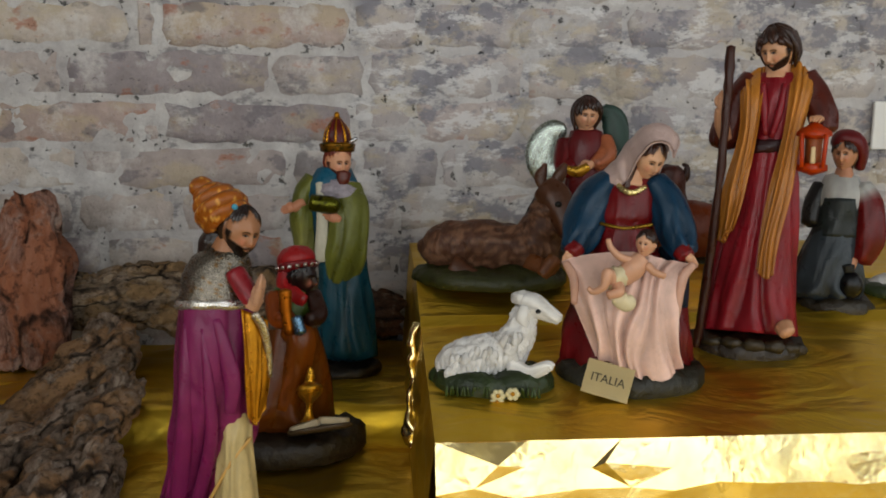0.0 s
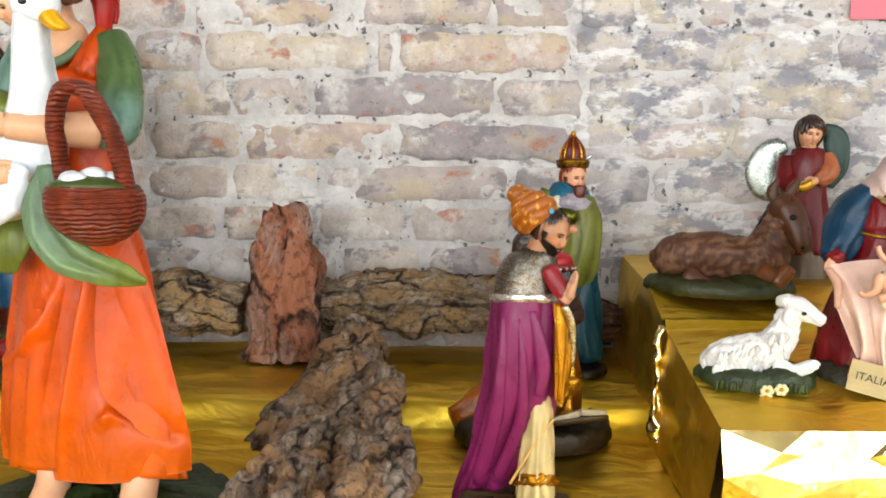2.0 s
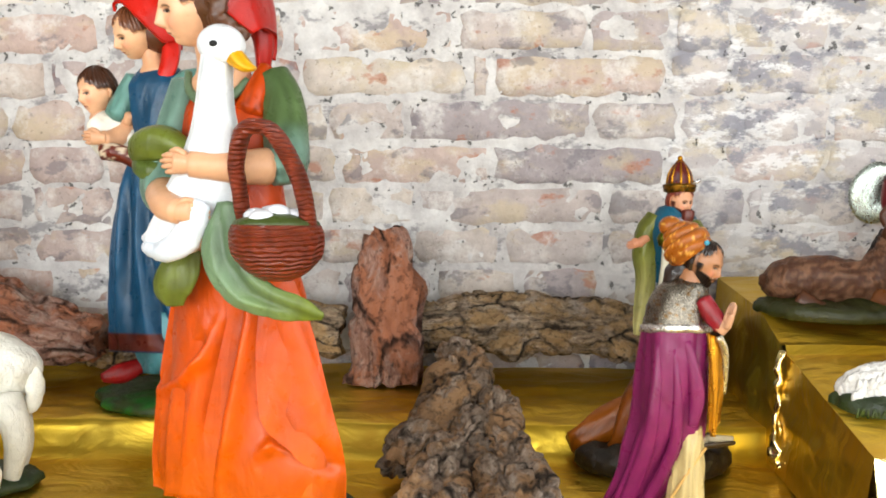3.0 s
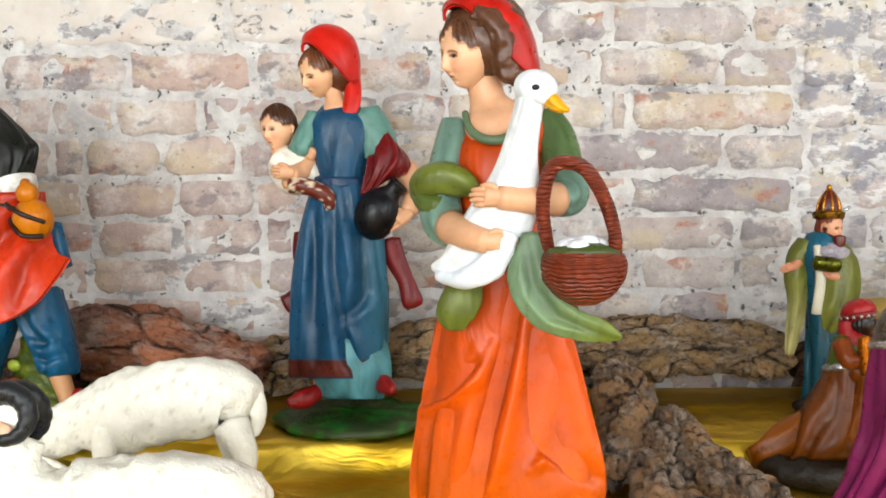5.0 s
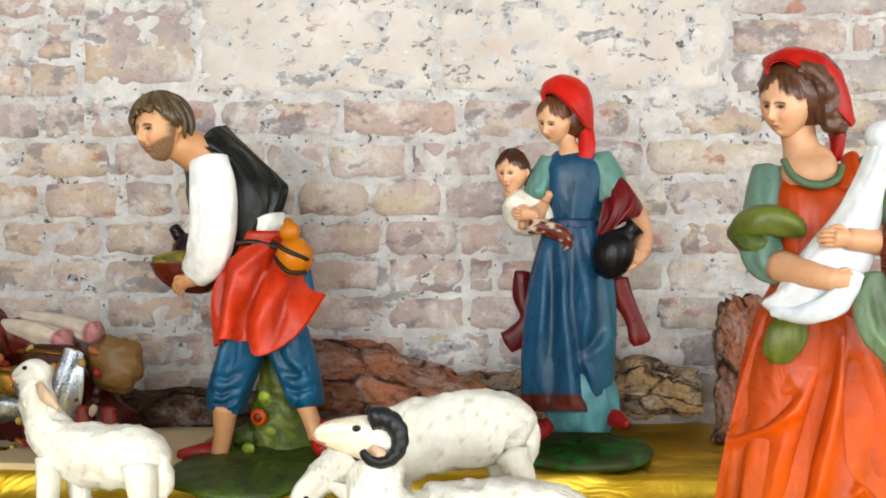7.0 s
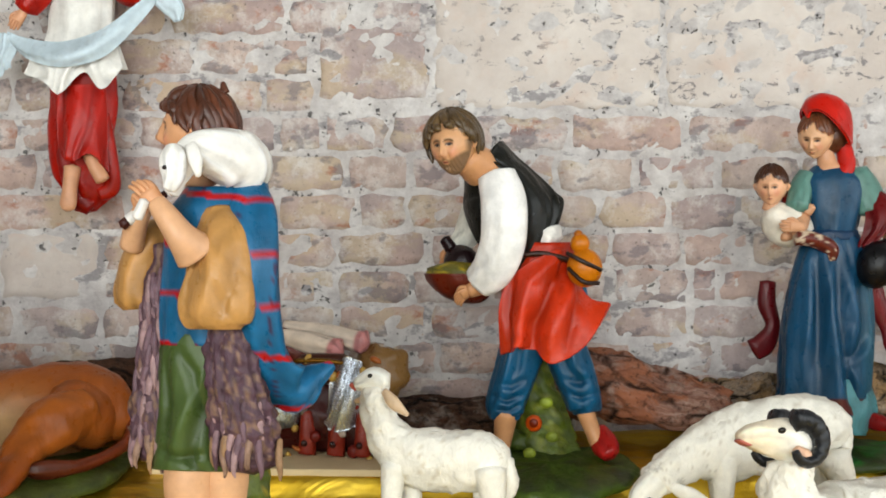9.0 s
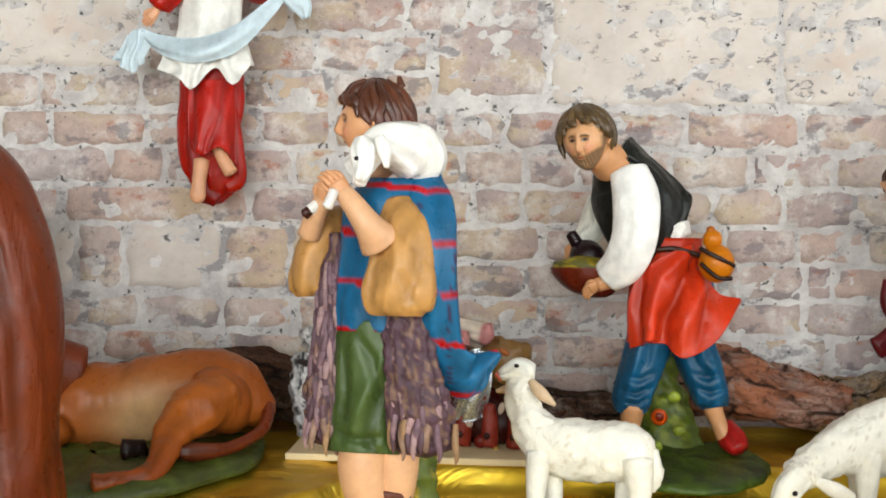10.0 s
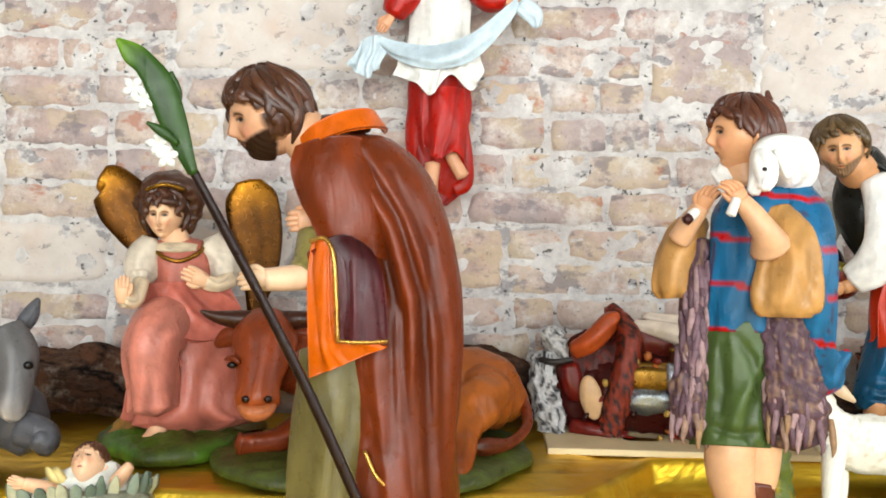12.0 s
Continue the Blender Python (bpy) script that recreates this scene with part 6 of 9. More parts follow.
    f.loft([(560, 740, -60, 34, 30), (500, 778, -110, 24, 22), (440, 786, -130, 20, 18), (425, 786, -134, 22, 20)], dk, R_, 20)
    f.loft([(590, 750, -70, 34, 30), (560, 786, -130, 24, 20), (520, 790, -140, 18, 16)], br, R_, 20)
    f.done("ox_statue", "painted brown resin ox lying on a green base", "statue", FIG, SHELF)


def old_joseph():
    f = Sculpt(620, 480, -1.903, 0.530, 0.209, 0.000564, -5.9, 0.887, 0.995)
    robe, org, skin = C("783a1a"), C("c8691a"), C("d9a880")
    f.base(640, 0, 230, 190, 0.030, LOW, C("3a3a22"))
    f.loft([(600, 620, -20, 70, 66), (596, 760, -24, 78, 76), (592, 900, -26, 84, 80), (590, 1100, -26, 90, 84)], C("7a7046"), R_, 56, 8, fold=(7, 0.02, 0.08, 0.3, 1), flat=True)
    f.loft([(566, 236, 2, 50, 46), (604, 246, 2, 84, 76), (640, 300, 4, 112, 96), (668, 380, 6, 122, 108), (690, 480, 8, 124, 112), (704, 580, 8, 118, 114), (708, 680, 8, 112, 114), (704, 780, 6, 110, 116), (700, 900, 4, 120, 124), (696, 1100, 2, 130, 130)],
           robe, R_, 130, 12, fold=(6, 0.0, 0.06, 0.8, 1.4), flat=True, bulge=-0.2, fold_shade=0.3, lines=(
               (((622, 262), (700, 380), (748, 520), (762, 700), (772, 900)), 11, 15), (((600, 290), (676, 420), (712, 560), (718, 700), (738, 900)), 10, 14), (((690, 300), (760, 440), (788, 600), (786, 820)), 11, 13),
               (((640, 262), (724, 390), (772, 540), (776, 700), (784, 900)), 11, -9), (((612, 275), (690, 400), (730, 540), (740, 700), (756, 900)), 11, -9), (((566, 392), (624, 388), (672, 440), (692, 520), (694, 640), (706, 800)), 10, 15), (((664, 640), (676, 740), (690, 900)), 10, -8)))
    f.sheet([[(520, 262, -60), (560, 246, -80), (610, 240, -86), (660, 250, -40)], [(512, 300, -74), (560, 296, -100), (620, 292, -106), (680, 300, -56)], [(524, 350, -82), (570, 352, -112), (640, 352, -114), (700, 360, -62)],
             [(548, 392, -90), (590, 404, -116), (650, 410, -112), (708, 420, -60)], [(560, 420, -98), (604, 440, -116), (656, 452, -108), (712, 470, -56)]], robe, R_, 60, 50, (1, 1, 4, 0.3, 5.0), 8, 0.25)
    # collar
    f.sheet([[(528, 246, -44), (552, 222, -66), (596, 200, -70), (640, 192, -44), (660, 198, -4), (662, 208, 40)], [(534, 268, -54), (562, 250, -82), (608, 232, -88), (656, 224, -60), (680, 226, -4), (682, 234, 46)]], org, R_, 50, 10, (1, 0.4, 0.8, 0.3, 1.0), 7, 0.1)
    f.loft([(546, 250, 4, 40, 40), (600, 228, 4, 26, 50), (650, 222, 6, 12, 40)], C("4a1e10"), R_, 26, 6)
    # hanging sleeve: lining, outer cloth, gold edge
    f.sheet([[(551, 428, -110), (566, 422, -122), (580, 424, -130), (592, 432, -132)], [(545, 480, -114), (562, 480, -128), (582, 482, -138), (600, 484, -138)], [(545, 560, -112), (566, 566, -128), (588, 572, -138), (620, 575, -138)], [(547, 620, -108), (572, 618, -126), (606, 612, -134), (660, 604, -132)], [(549, 670, -102), (590, 654, -120), (634, 636, -128), (686, 614, -126)]], org, R_, 48, 50, (2, 1, 5, 0.3, 1.0), 8, 0.25)
    f.loft([(560, 440, -90, 20, 30), (600, 520, -92, 46, 34), (616, 600, -84, 50, 30)], C("7a2c10"), R_, 24)
    f.sheet([[(578, 421, -136), (606, 414, -132), (634, 424, -122), (660, 444, -106)], [(592, 462, -144), (620, 454, -148), (650, 462, -142), (676, 484, -120)], [(598, 530, -148), (626, 528, -156), (656, 534, -150), (684, 545, -126)], [(600, 604, -146), (630, 606, -156), (660, 606, -152), (690, 604, -130)]], C("42181a"), R_, 48, 50, (2, 1, 4, 1.3, 1.0), 7, 0.3, blend(C("54282c"), 0.1, 0.5))
    gold = C("d0a860")
    f.loft([(548, 428, -122, 4, 5), (572, 422, -134, 4, 5), (588, 448, -146, 4, 5), (594, 520, -150, 4, 5), (598, 606, -148, 4, 5)], gold, G_, 10)
    f.loft([(598, 604, -148, 4, 5), (640, 606, -154, 4, 5), (686, 604, -140, 4, 5)], gold, G_, 10)
    f.loft([(648, 800, -108, 4, 5), (672, 850, -116, 4, 5), (720, 890, -112, 4, 5)], gold, G_, 10)
    # arms
    f.loft([(560, 420, -40, 34, 34), (548, 470, -70, 32, 32), (530, 490, -92, 24, 26)], C("8a8050"), R_, 22, fold=(6, 0.02, 0.06, 0, 1))
    f.loft([(540, 490, -90, 24, 24), (500, 494, -112, 22, 21), (468, 496, -124, 20, 19)], C("e6c4a0"), K_, 18)
    f.hand((476, 494, -124), (-1, 0.05, -0.1), (0, 1, 0.1), 64, "e6c4a0", (0.1, 0.1, 0.6))
    f.loft([(600, 360, 46, 26, 26), (580, 390, 14, 22, 22), (560, 398, 0, 19, 19)], skin, K_, 18)
    f.hand((560, 390, -34), (-1, 0.05, -0.2), (0, 1, 0), 68, "d9a880", (0.2, 0.1, 0.5))
    # staff with palm leaves
    f.loft([(330, 280, -196, 8, 8), (400, 410, -176, 9, 9), (470, 540, -158, 9, 9), (560, 720, -140, 10, 10), (650, 920, -128, 10, 10), (730, 1096, -120, 10, 10)], C("2e1c18"), R_, 14)
    lf = C("35501e")
    f.loft([(345, 312, -200, 9, 6), (326, 262, -202, 17, 7), (306, 210, -204, 24, 8), (286, 160, -204, 25, 8), (262, 126, -202, 20, 7), (240, 108, -200, 18, 6), (216, 86, -200, 4, 3)], lf, R_, 22, 8, fold=(3, 0.08, 0.12, 0, 3), paint=blend(C("6a8a2c"), 0.7, 1.0))
    f.loft([(318, 262, -208, 6, 4), (290, 240, -216, 9, 4), (266, 226, -218, 3, 3)], lf, R_, 10)
    f.loft([(310, 220, -196, 6, 4), (316, 176, -200, 10, 4), (306, 138, -202, 4, 2)], lf, R_, 12)
    for lx, lv in ((244, 168), (262, 186), (286, 262), (300, 284)):
        for i in range(5):
            a = i * 1.257 + lx
            f.loft([(lx, lv, -200, 4, 3), (lx + 13 * math.cos(a), lv + 13 * math.sin(a), -206, 7, 3), (lx + 22 * math.cos(a), lv + 20 * math.sin(a), -202, 2, 2)], C("dcdcd4"), R_, 10, 4)
    # head
    f.loft([(520, 226, 0, 42, 44), (560, 262, 4, 52, 52)], skin, K_, 24)
    f.head((474, 206, 0), 76, -72, 16, 0, "d9a880", "40281a", line=0.5, back=0.28, volume=0.12, beard=0.75, ears=False, locks=38, low=-0.6, curl=0.5)
    f.done("nativity_statue", "painted resin bearded man in dark red cloak holding a staff", "statue", FIG, LOW)


def seated_angel():
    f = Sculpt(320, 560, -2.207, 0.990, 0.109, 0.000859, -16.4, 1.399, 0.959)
    pink, skin, gold = C("b87464"), C("e8bd96"), C("5c3c12")
    f.base(312, -20, 132, 145, 0.028, SHELF, C("485620"), speckle(C("4c6a20"), 0.1, 0.02))
    f.loft([(360, 700, 30, 120, 80), (350, 770, 20, 126, 80)], C("6a5a40"), E_, 30, 5, flat=True, rough=(0.03, 8))
    for st in ([(260, 455, 40, 14, 8), (248, 420, 46, 34, 10), (225, 370, 50, 50, 12), (196, 330, 52, 38, 12), (178, 322, 52, 16, 8)],
               [(452, 560, 40, 12, 6), (462, 480, 44, 34, 9), (456, 410, 48, 48, 12), (446, 350, 50, 48, 12), (440, 318, 50, 24, 9)]):
        f.loft(st, gold, G_, 26, 8, fold=(9, 0.01, 0.03, 0, 1), paint=blend(C("a87828"), 0.6, 1.0))
    # skirt and legs
    f.loft([(330, 545, 0, 76, 52), (340, 600, -10, 104, 66), (350, 660, -14, 116, 76), (350, 720, -16, 122, 84), (350, 750, -16, 124, 86)], pink, R_, 64, 8, fold=(8, 0.02, 0.10, 0.5, 1.5), flat=True, fold_shade=0.3)
    f.loft([(320, 566, -20, 52, 48), (284, 585, -66, 56, 50), (268, 620, -84, 52, 46), (272, 680, -86, 46, 42), (276, 722, -84, 46, 42)], C("c88676"), R_, 40, 8, fold=(6, 0.01, 0.07, 0.2, 1.2))
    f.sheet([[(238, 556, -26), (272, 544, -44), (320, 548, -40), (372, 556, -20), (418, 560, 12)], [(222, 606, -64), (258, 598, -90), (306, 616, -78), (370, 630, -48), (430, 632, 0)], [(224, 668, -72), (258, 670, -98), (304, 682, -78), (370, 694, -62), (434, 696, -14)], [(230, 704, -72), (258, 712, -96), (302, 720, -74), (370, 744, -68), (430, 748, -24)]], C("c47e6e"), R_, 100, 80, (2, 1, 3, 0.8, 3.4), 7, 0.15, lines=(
                 (((242, 575), (242, 640), (238, 704)), 18, -10), (((292, 596), (302, 650), (296, 722)), 9, 15), (((288, 588), (322, 650), (356, 704), (404, 744)), 9, -10), (((304, 592), (346, 660), (386, 712), (424, 740)), 8, 12),
                 (((314, 596), (372, 650), (426, 704)), 9, -9), (((340, 610), (400, 650), (432, 690)), 8, 9), (((262, 590), (270, 650), (266, 706)), 6, 5)))
    f.sheet([[(250, 502, -36), (300, 498, -50), (350, 500, -48), (404, 500, -28)], [(244, 532, -50), (296, 540, -66), (356, 548, -60), (424, 542, -26)], [(250, 558, -66), (304, 592, -96), (372, 604, -78), (438, 568, -20)]], C("b87062"), R_, 60, 40, (2, 1, 4, 0.8, 2.0), 6, 0.15, lines=(
                 (((260, 512), (290, 560), (306, 586)), 8, 9), (((300, 505), (340, 560), (392, 594)), 8, -8), (((330, 505), (370, 540), (420, 562)), 8, 9), (((360, 505), (396, 525), (430, 548)), 6, -6)))
    f.loft([(285, 715, -50, 20, 20), (284, 750, -50, 17, 18), (272, 776, -66, 19, 13), (250, 784, -84, 12, 8)], skin, K_, 18)
    f.loft([(240, 740, -10, 20, 16), (215, 764, -30, 22, 12), (196, 770, -40, 10, 7)], C("8a6a3c"), R_, 16)
    # body and sleeves
    f.loft([(318, 428, 4, 52, 32), (320, 460, 0, 62, 40), (324, 510, -2, 60, 42), (330, 556, -2, 74, 50)], pink, R_, 44, 7, fold=(9, 0.01, 0.06, 0.3, 1), flat=True)
    f.loft([(312, 432, -18, 38, 20), (312, 444, -28, 34, 16)], C("c8b8a0"), R_, 24, 3, flat=True)
    f.loft([(270, 440, -14, 4, 4), (290, 456, -40, 4, 4), (318, 462, -46, 4, 4), (350, 448, -38, 4, 4), (362, 432, -14, 4, 4)], C("9a7434"), G_, 8)
    f.loft([(272, 432, 0, 26, 26), (254, 460, -6, 32, 30), (250, 490, -20, 28, 28), (250, 500, -30, 18, 18)], C("cfc4b4"), R_, 24, fold=(7, 0.02, 0.07, 0, 2))
    f.loft([(250, 498, -70, 15, 15), (240, 530, -96, 14, 14), (218, 530, -114, 13, 13)], C("d8c6ac"), R_, 16)
    f.hand((218, 530, -116), (-0.05, -1, -0.1), (-0.9, 0.1, 0.1), 46, "e8bd96", (0.1, 0, 0.2))
    f.loft([(366, 432, 0, 28, 28), (392, 460, -4, 32, 30), (400, 492, -20, 26, 26)], C("cfc4b4"), R_, 24, fold=(7, 0.02, 0.07, 0, 2))
    f.loft([(408, 496, -30, 15, 15), (384, 504, -54, 14, 14), (362, 500, -62, 13, 13)], C("d8c6ac"), R_, 16)
    f.hand((366, 500, -64), (-0.85, -0.45, -0.1), (0.4, -0.8, 0), 54, "e8bd96", (0, 0.1, 0.15))
    # head
    f.loft([(308, 410, 0, 22, 22), (310, 438, -6, 30, 26)], skin, K_, 20)
    f.head((290, 376, -12), 47, -16, 12, 2, "edc49c", "3c2416", line=0.42, back=0.02, volume=0.14, long=True, locks=30, low=-0.75, curl=0.8)
    f.loft([(254, 360, 6, 11, 18), (264, 336, 0, 16, 28), (296, 324, -4, 20, 40), (326, 334, 0, 20, 34), (342, 356, 4, 18, 24), (338, 388, 6, 14, 18)], C("3c2416"), H_, 34, 8, fold=(9, 0.04, 0.08, 0, 4), rough=(0.06, 5))
    for hx, hv in ((248, 362), (338, 366), (338, 386), (332, 400)):
        f.blob((hx, hv, 0), (13, 13, 15), C("3c2416"), H_, seg=16, rough=(0.15, 4))
    f.loft([(258, 338, -42, 4, 4), (288, 328, -56, 4, 4), (324, 336, -42, 4, 4)], C("a07a34"), G_, 8)
    f.done("angel_statue", "painted resin angel in pink robe with gold wings, seated", "statue", FIG, SHELF)


def flying_angel():
    f = Sculpt(780, 170, -1.818, 1.165, 0.473, 0.000964, -0.2, 1.517, 1.000)
    red, white, pale, skin = C("a8240e"), C("e2e0da"), C("c3d0d6"), C("d9a47c")
    f.loft([(776, 120, 4, 52, 34), (776, 180, 2, 56, 36), (774, 250, 0, 52, 32), (778, 300, 4, 47, 28), (784, 336, 6, 36, 22), (778, 364, 6, 16, 10)], red, R_, 56, 9, fold=(5, 0.02, 0.2, 0.3, 2.2), flat=True, fold_shade=0.4)
    f.sheet([[(750, 150, -34), (776, 152, -42), (806, 152, -36), (824, 156, -22)], [(748, 210, -38), (778, 206, -50), (808, 204, -44), (828, 210, -26)], [(748, 250, -42), (776, 262, -56), (806, 252, -52), (830, 258, -30)], [(756, 268, -42), (780, 280, -56), (808, 268, -52), (832, 300, -30)]], red, R_, 44, 40, (2, 2, 6, 0.5, 3), 6, 0.35)
    f.loft([(738, 210, -10, 8, 8), (750, 280, -14, 12, 10), (768, 340, -8, 16, 10), (790, 358, -4, 14, 8)], C("8e1c12"), R_, 20)
    f.loft([(818, 200, -12, 8, 8), (826, 270, -14, 12, 10), (826, 322, -8, 14, 9), (806, 336, -8, 12, 8)], C("a42612"), R_, 20)
    f.loft([(768, 290, -26, 14, 14), (766, 325, -34, 12, 12), (764, 352, -38, 14, 9), (762, 362, -40, 8, 6)], skin, K_, 16)
    f.loft([(796, 262, -26, 14, 14), (810, 292, -32, 12, 12), (822, 312, -36, 12, 9)], skin, K_, 16)
    f.loft([(778, -80, 0, 46, 30), (778, -20, 0, 54, 34), (776, 60, 0, 52, 34), (776, 100, -2, 62, 40), (778, 128, -2, 68, 42)], white, R_, 64, 8, fold=(7, 0.01, 0.12, 0.2, 0.6), flat=True, bulge=-0.4, fold_shade=0.2)
    f.sheet([[(704, 96, -34), (736, 96, -46), (764, 96, -52), (790, 94, -52), (818, 90, -46), (848, 84, -26)], [(702, 118, -38), (736, 122, -52), (764, 126, -58), (792, 114, -50), (828, 122, -54), (850, 104, -30)], [(694, 134, -40), (736, 148, -58), (763, 168, -66), (797, 132, -48), (834, 160, -64), (856, 124, -34)]], white, R_, 70, 30, (4, 1, 5, 0.4, 0.5), 4, 0.2)
    f.sheet([[(664, 64, -30), (708, 76, -48), (768, 80, -58), (830, 60, -56), (880, 22, -46), (912, -6, -34)], [(668, 80, -36), (710, 98, -60), (774, 104, -74), (838, 82, -68), (888, 34, -50), (914, 2, -36)], [(674, 92, -34), (714, 112, -54), (778, 122, -64), (842, 102, -60), (894, 46, -46), (918, 10, -34)]], pale, R_, 70, 24, (1, 1, 3, 0.3, 3), 5, 0.2)
    f.sheet([[(640, 76, -26), (656, 66, -34), (676, 70, -36)], [(630, 98, -26), (654, 92, -38), (684, 92, -38)], [(616, 112, -24), (648, 116, -38), (672, 112, -34)], [(612, 116, -22), (650, 140, -34), (666, 122, -30)]], pale, R_, 30, 30, (3, 2, 6, 0.5, 1), 4, 0.25)
    f.loft([(916, 6, -32, 14, 5), (940, 24, -30, 18, 5), (948, 46, -28, 8, 4)], pale, R_, 16)
    f.loft([(736, -40, -6, 30, 26), (712, -4, -18, 30, 26), (694, 28, -26, 20, 18)], red, R_, 24, fold=(6, 0.03, 0.08, 0, 2))
    f.loft([(826, -50, -6, 30, 26), (860, -10, -18, 30, 26), (890, 2, -24, 18, 18)], red, R_, 24, fold=(6, 0.03, 0.08, 0, 2))
    f.hand((690, 32, -28), (-0.6, 0.8, 0), (0.8, 0.5, 0), 36, "d9a47c", (0, 0.1, 0.2))
    f.hand((894, 2, -26), (0.9, 0.2, 0), (0, 1, 0), 36, "d9a47c", (0, 0.1, 0.2))
    f.loft([(778, -100, 0, 20, 20), (778, -70, 0, 26, 22)], skin, K_, 18)
    f.head((778, -135, -4), 46, 0, 16, 0, "e0b088", "4a2c1a", volume=0.18, long=True)
    f.done("angel_statue", "painted resin angel in red and white robe hung on the wall", "statue", FIG)


def camel():
    f = Sculpt(1080, 680, -1.535, 1.075, -0.000, 0.000917, 11.0, 1.454, 0.982)
    dk, red = C("4a1712"), C("6e231a")
    f.loft([(1000, 735, 0, 40, 34), (1060, 710, 0, 72, 52), (1130, 690, 4, 80, 58), (1230, 712, 4, 70, 52), (1320, 745, 4, 40, 36)], dk, R_, 40, 8, rough=(0.03, 10))
    f.blob((1062, 684, 0), (86, 104, 40), C("4e1c14"), F_, rough=(0.06, 12), seg=40, paint=speckle(C("7a3424"), 0.1, 0.09))
    f.loft([(1060, 690, -10, 34, 28), (1018, 690, -30, 26, 24), (1004, 650, -36, 18, 18)], red, R_, 22)
    f.loft([(1012, 760, -40, 16, 14), (1060, 770, -50, 18, 14), (1110, 776, -48, 14, 12)], red, R_, 16)
    f.loft([(1076, 570, 0, 8, 20), (1082, 548, 0, 10, 14), (1112, 600, -20, 22, 40), (1100, 680, -50, 24, 24), (1084, 750, -58, 22, 12), (1078, 788, -56, 18, 9)], C("8a3a22"), F_, 24, 9, paint=speckle(C("2c1a16"), 0.05, 0.16), rough=(0.12, 5))
    f.blob((1046, 706, -56), (20, 40, 8), C("c8a884"), R_, rot=-12)
    f.loft([(1012, 625, -30, 15, 15), (1046, 604, -36, 20, 18), (1078, 568, -30, 17, 16), (1090, 556, -26, 8, 8)], C("a8542c"), R_, 22, fold=(5, 0.05, 0.1, 0, 6))
    f.loft([(1120, 596, 6, 34, 30), (1180, 610, 8, 34, 30), (1230, 628, 8, 26, 24)], C("6a2a1e"), R_, 24, rough=(0.05, 5))
    for roll in ([(1120, 574, -12, 10, 10), (1180, 584, -18, 18, 17), (1226, 596, -24, 20, 19), (1244, 600, -26, 22, 20)], [(1136, 560, 12, 10, 10), (1210, 572, 6, 17, 16), (1262, 582, 0, 18, 17), (1280, 585, -2, 20, 18)]):
        f.loft(roll, C("cfc2b4"), R_, 24, 8, bulge=0.5, paint=blend(C("b88482"), 0.72, 0.8))
    f.blob((1304, 632, 10), (44, 46, 36), C("8a6c44"), R_, rough=(0.035, 10), seg=34)
    f.loft([(1118, 650, -44, 10, 10), (1180, 648, -48, 10, 10)], C("8a6a2c"), F_, 14)
    f.blob((1148, 668, -50), (38, 22, 16), C("947438"), G_, power=0.6)
    f.blob((1146, 706, -52), (42, 26, 18), C("a6acb0"), S_, rough=(0.1, 4))
    f.loft([(1182, 640, -54, 6, 6), (1190, 668, -56, 15, 14), (1196, 704, -54, 6, 6)], C("b8bcc4"), S_, 18)
    f.sheet([[(1250, 620, -46), (1272, 606, -56), (1294, 614, -48)], [(1242, 652, -52), (1270, 648, -70), (1302, 646, -56)], [(1236, 690, -52), (1264, 692, -74), (1298, 686, -56)], [(1228, 704, -46), (1250, 730, -64), (1284, 722, -52)]], C("c4cad2"), S_, 34, 30, (2, 2, 7, 0.3, 2.5), 4, 0.2)
    f.loft([(1108, 800, -64, 16, 14), (1136, 792, -66, 18, 14), (1164, 784, -64, 12, 10)], C("a8823c"), G_, 16)
    f.blob((1116, 780, -56), (12, 10, 9), C("8a2c20"), R_, seg=12)
    for x in (1200, 1250, 1296, 1340):
        f.loft([(x, 700, -50, 10, 10), (x + 2, 736, -52, 14, 12), (x, 770, -52, 15, 12)], C("8a3626"), R_, 14)
        f.blob((x, 752, -64), (6, 6, 4), C("3a120e"), R_, seg=10)
    f.blob((1226, 628, -36), (46, 26, 22), C("4e2a1c"), R_, power=0.55)
    f.loft([(1182, 616, -56, 4, 4), (1228, 614, -60, 4, 4), (1270, 618, -56, 4, 4)], C("8a6a34"), G_, 8)
    trim = random.Random(5)
    for i in range(46):
        x, v = trim.uniform(1030, 1330), trim.uniform(610, 785)
        f.blob((x, v, -50 - trim.uniform(0, 10)), (trim.uniform(4, 11), trim.uniform(4, 12), 7), C(trim.choice(("8a2c20", "a86a3c", "3a1410", "b89a58", "7a2a20", "c0b0a0"))), R_, seg=8, rot=trim.uniform(0, 90))
    # tasselled muzzle and head
    f.loft([(992, 640, -20, 18, 16), (976, 600, -30, 22, 20), (978, 586, -30, 16, 16)], C("c4c2c0"), F_, 30, rough=(0.09, 9), paint=streaks(C("3a3a3c"), 0.2, 0.1, 0.1))
    f.loft([(956, 630, -30, 16, 14), (958, 690, -40, 24, 18), (972, 740, -44, 26, 18), (982, 790, -44, 20, 14)], C("c0bebe"), F_, 40, 10, fold=(9, 0.08, 0.2, 0, 4), rough=(0.06, 9), paint=streaks(C("36363a"), 0.16, 0.05, 0.06))
    f.loft([(946, 640, -36, 6, 6), (975, 646, -50, 6, 6), (1010, 640, -44, 5, 5)], C("3a3432"), R_, 10)
    f.done("camel_statue", "painted resin kneeling camel laden with rugs, chest and bags", "statue", FIG, SHELF + 0.010)
    b = part("base_board", box_bm(-0.20, 0.24, -0.12, 0.11, 0, 0.010, 0.002), BOARD)
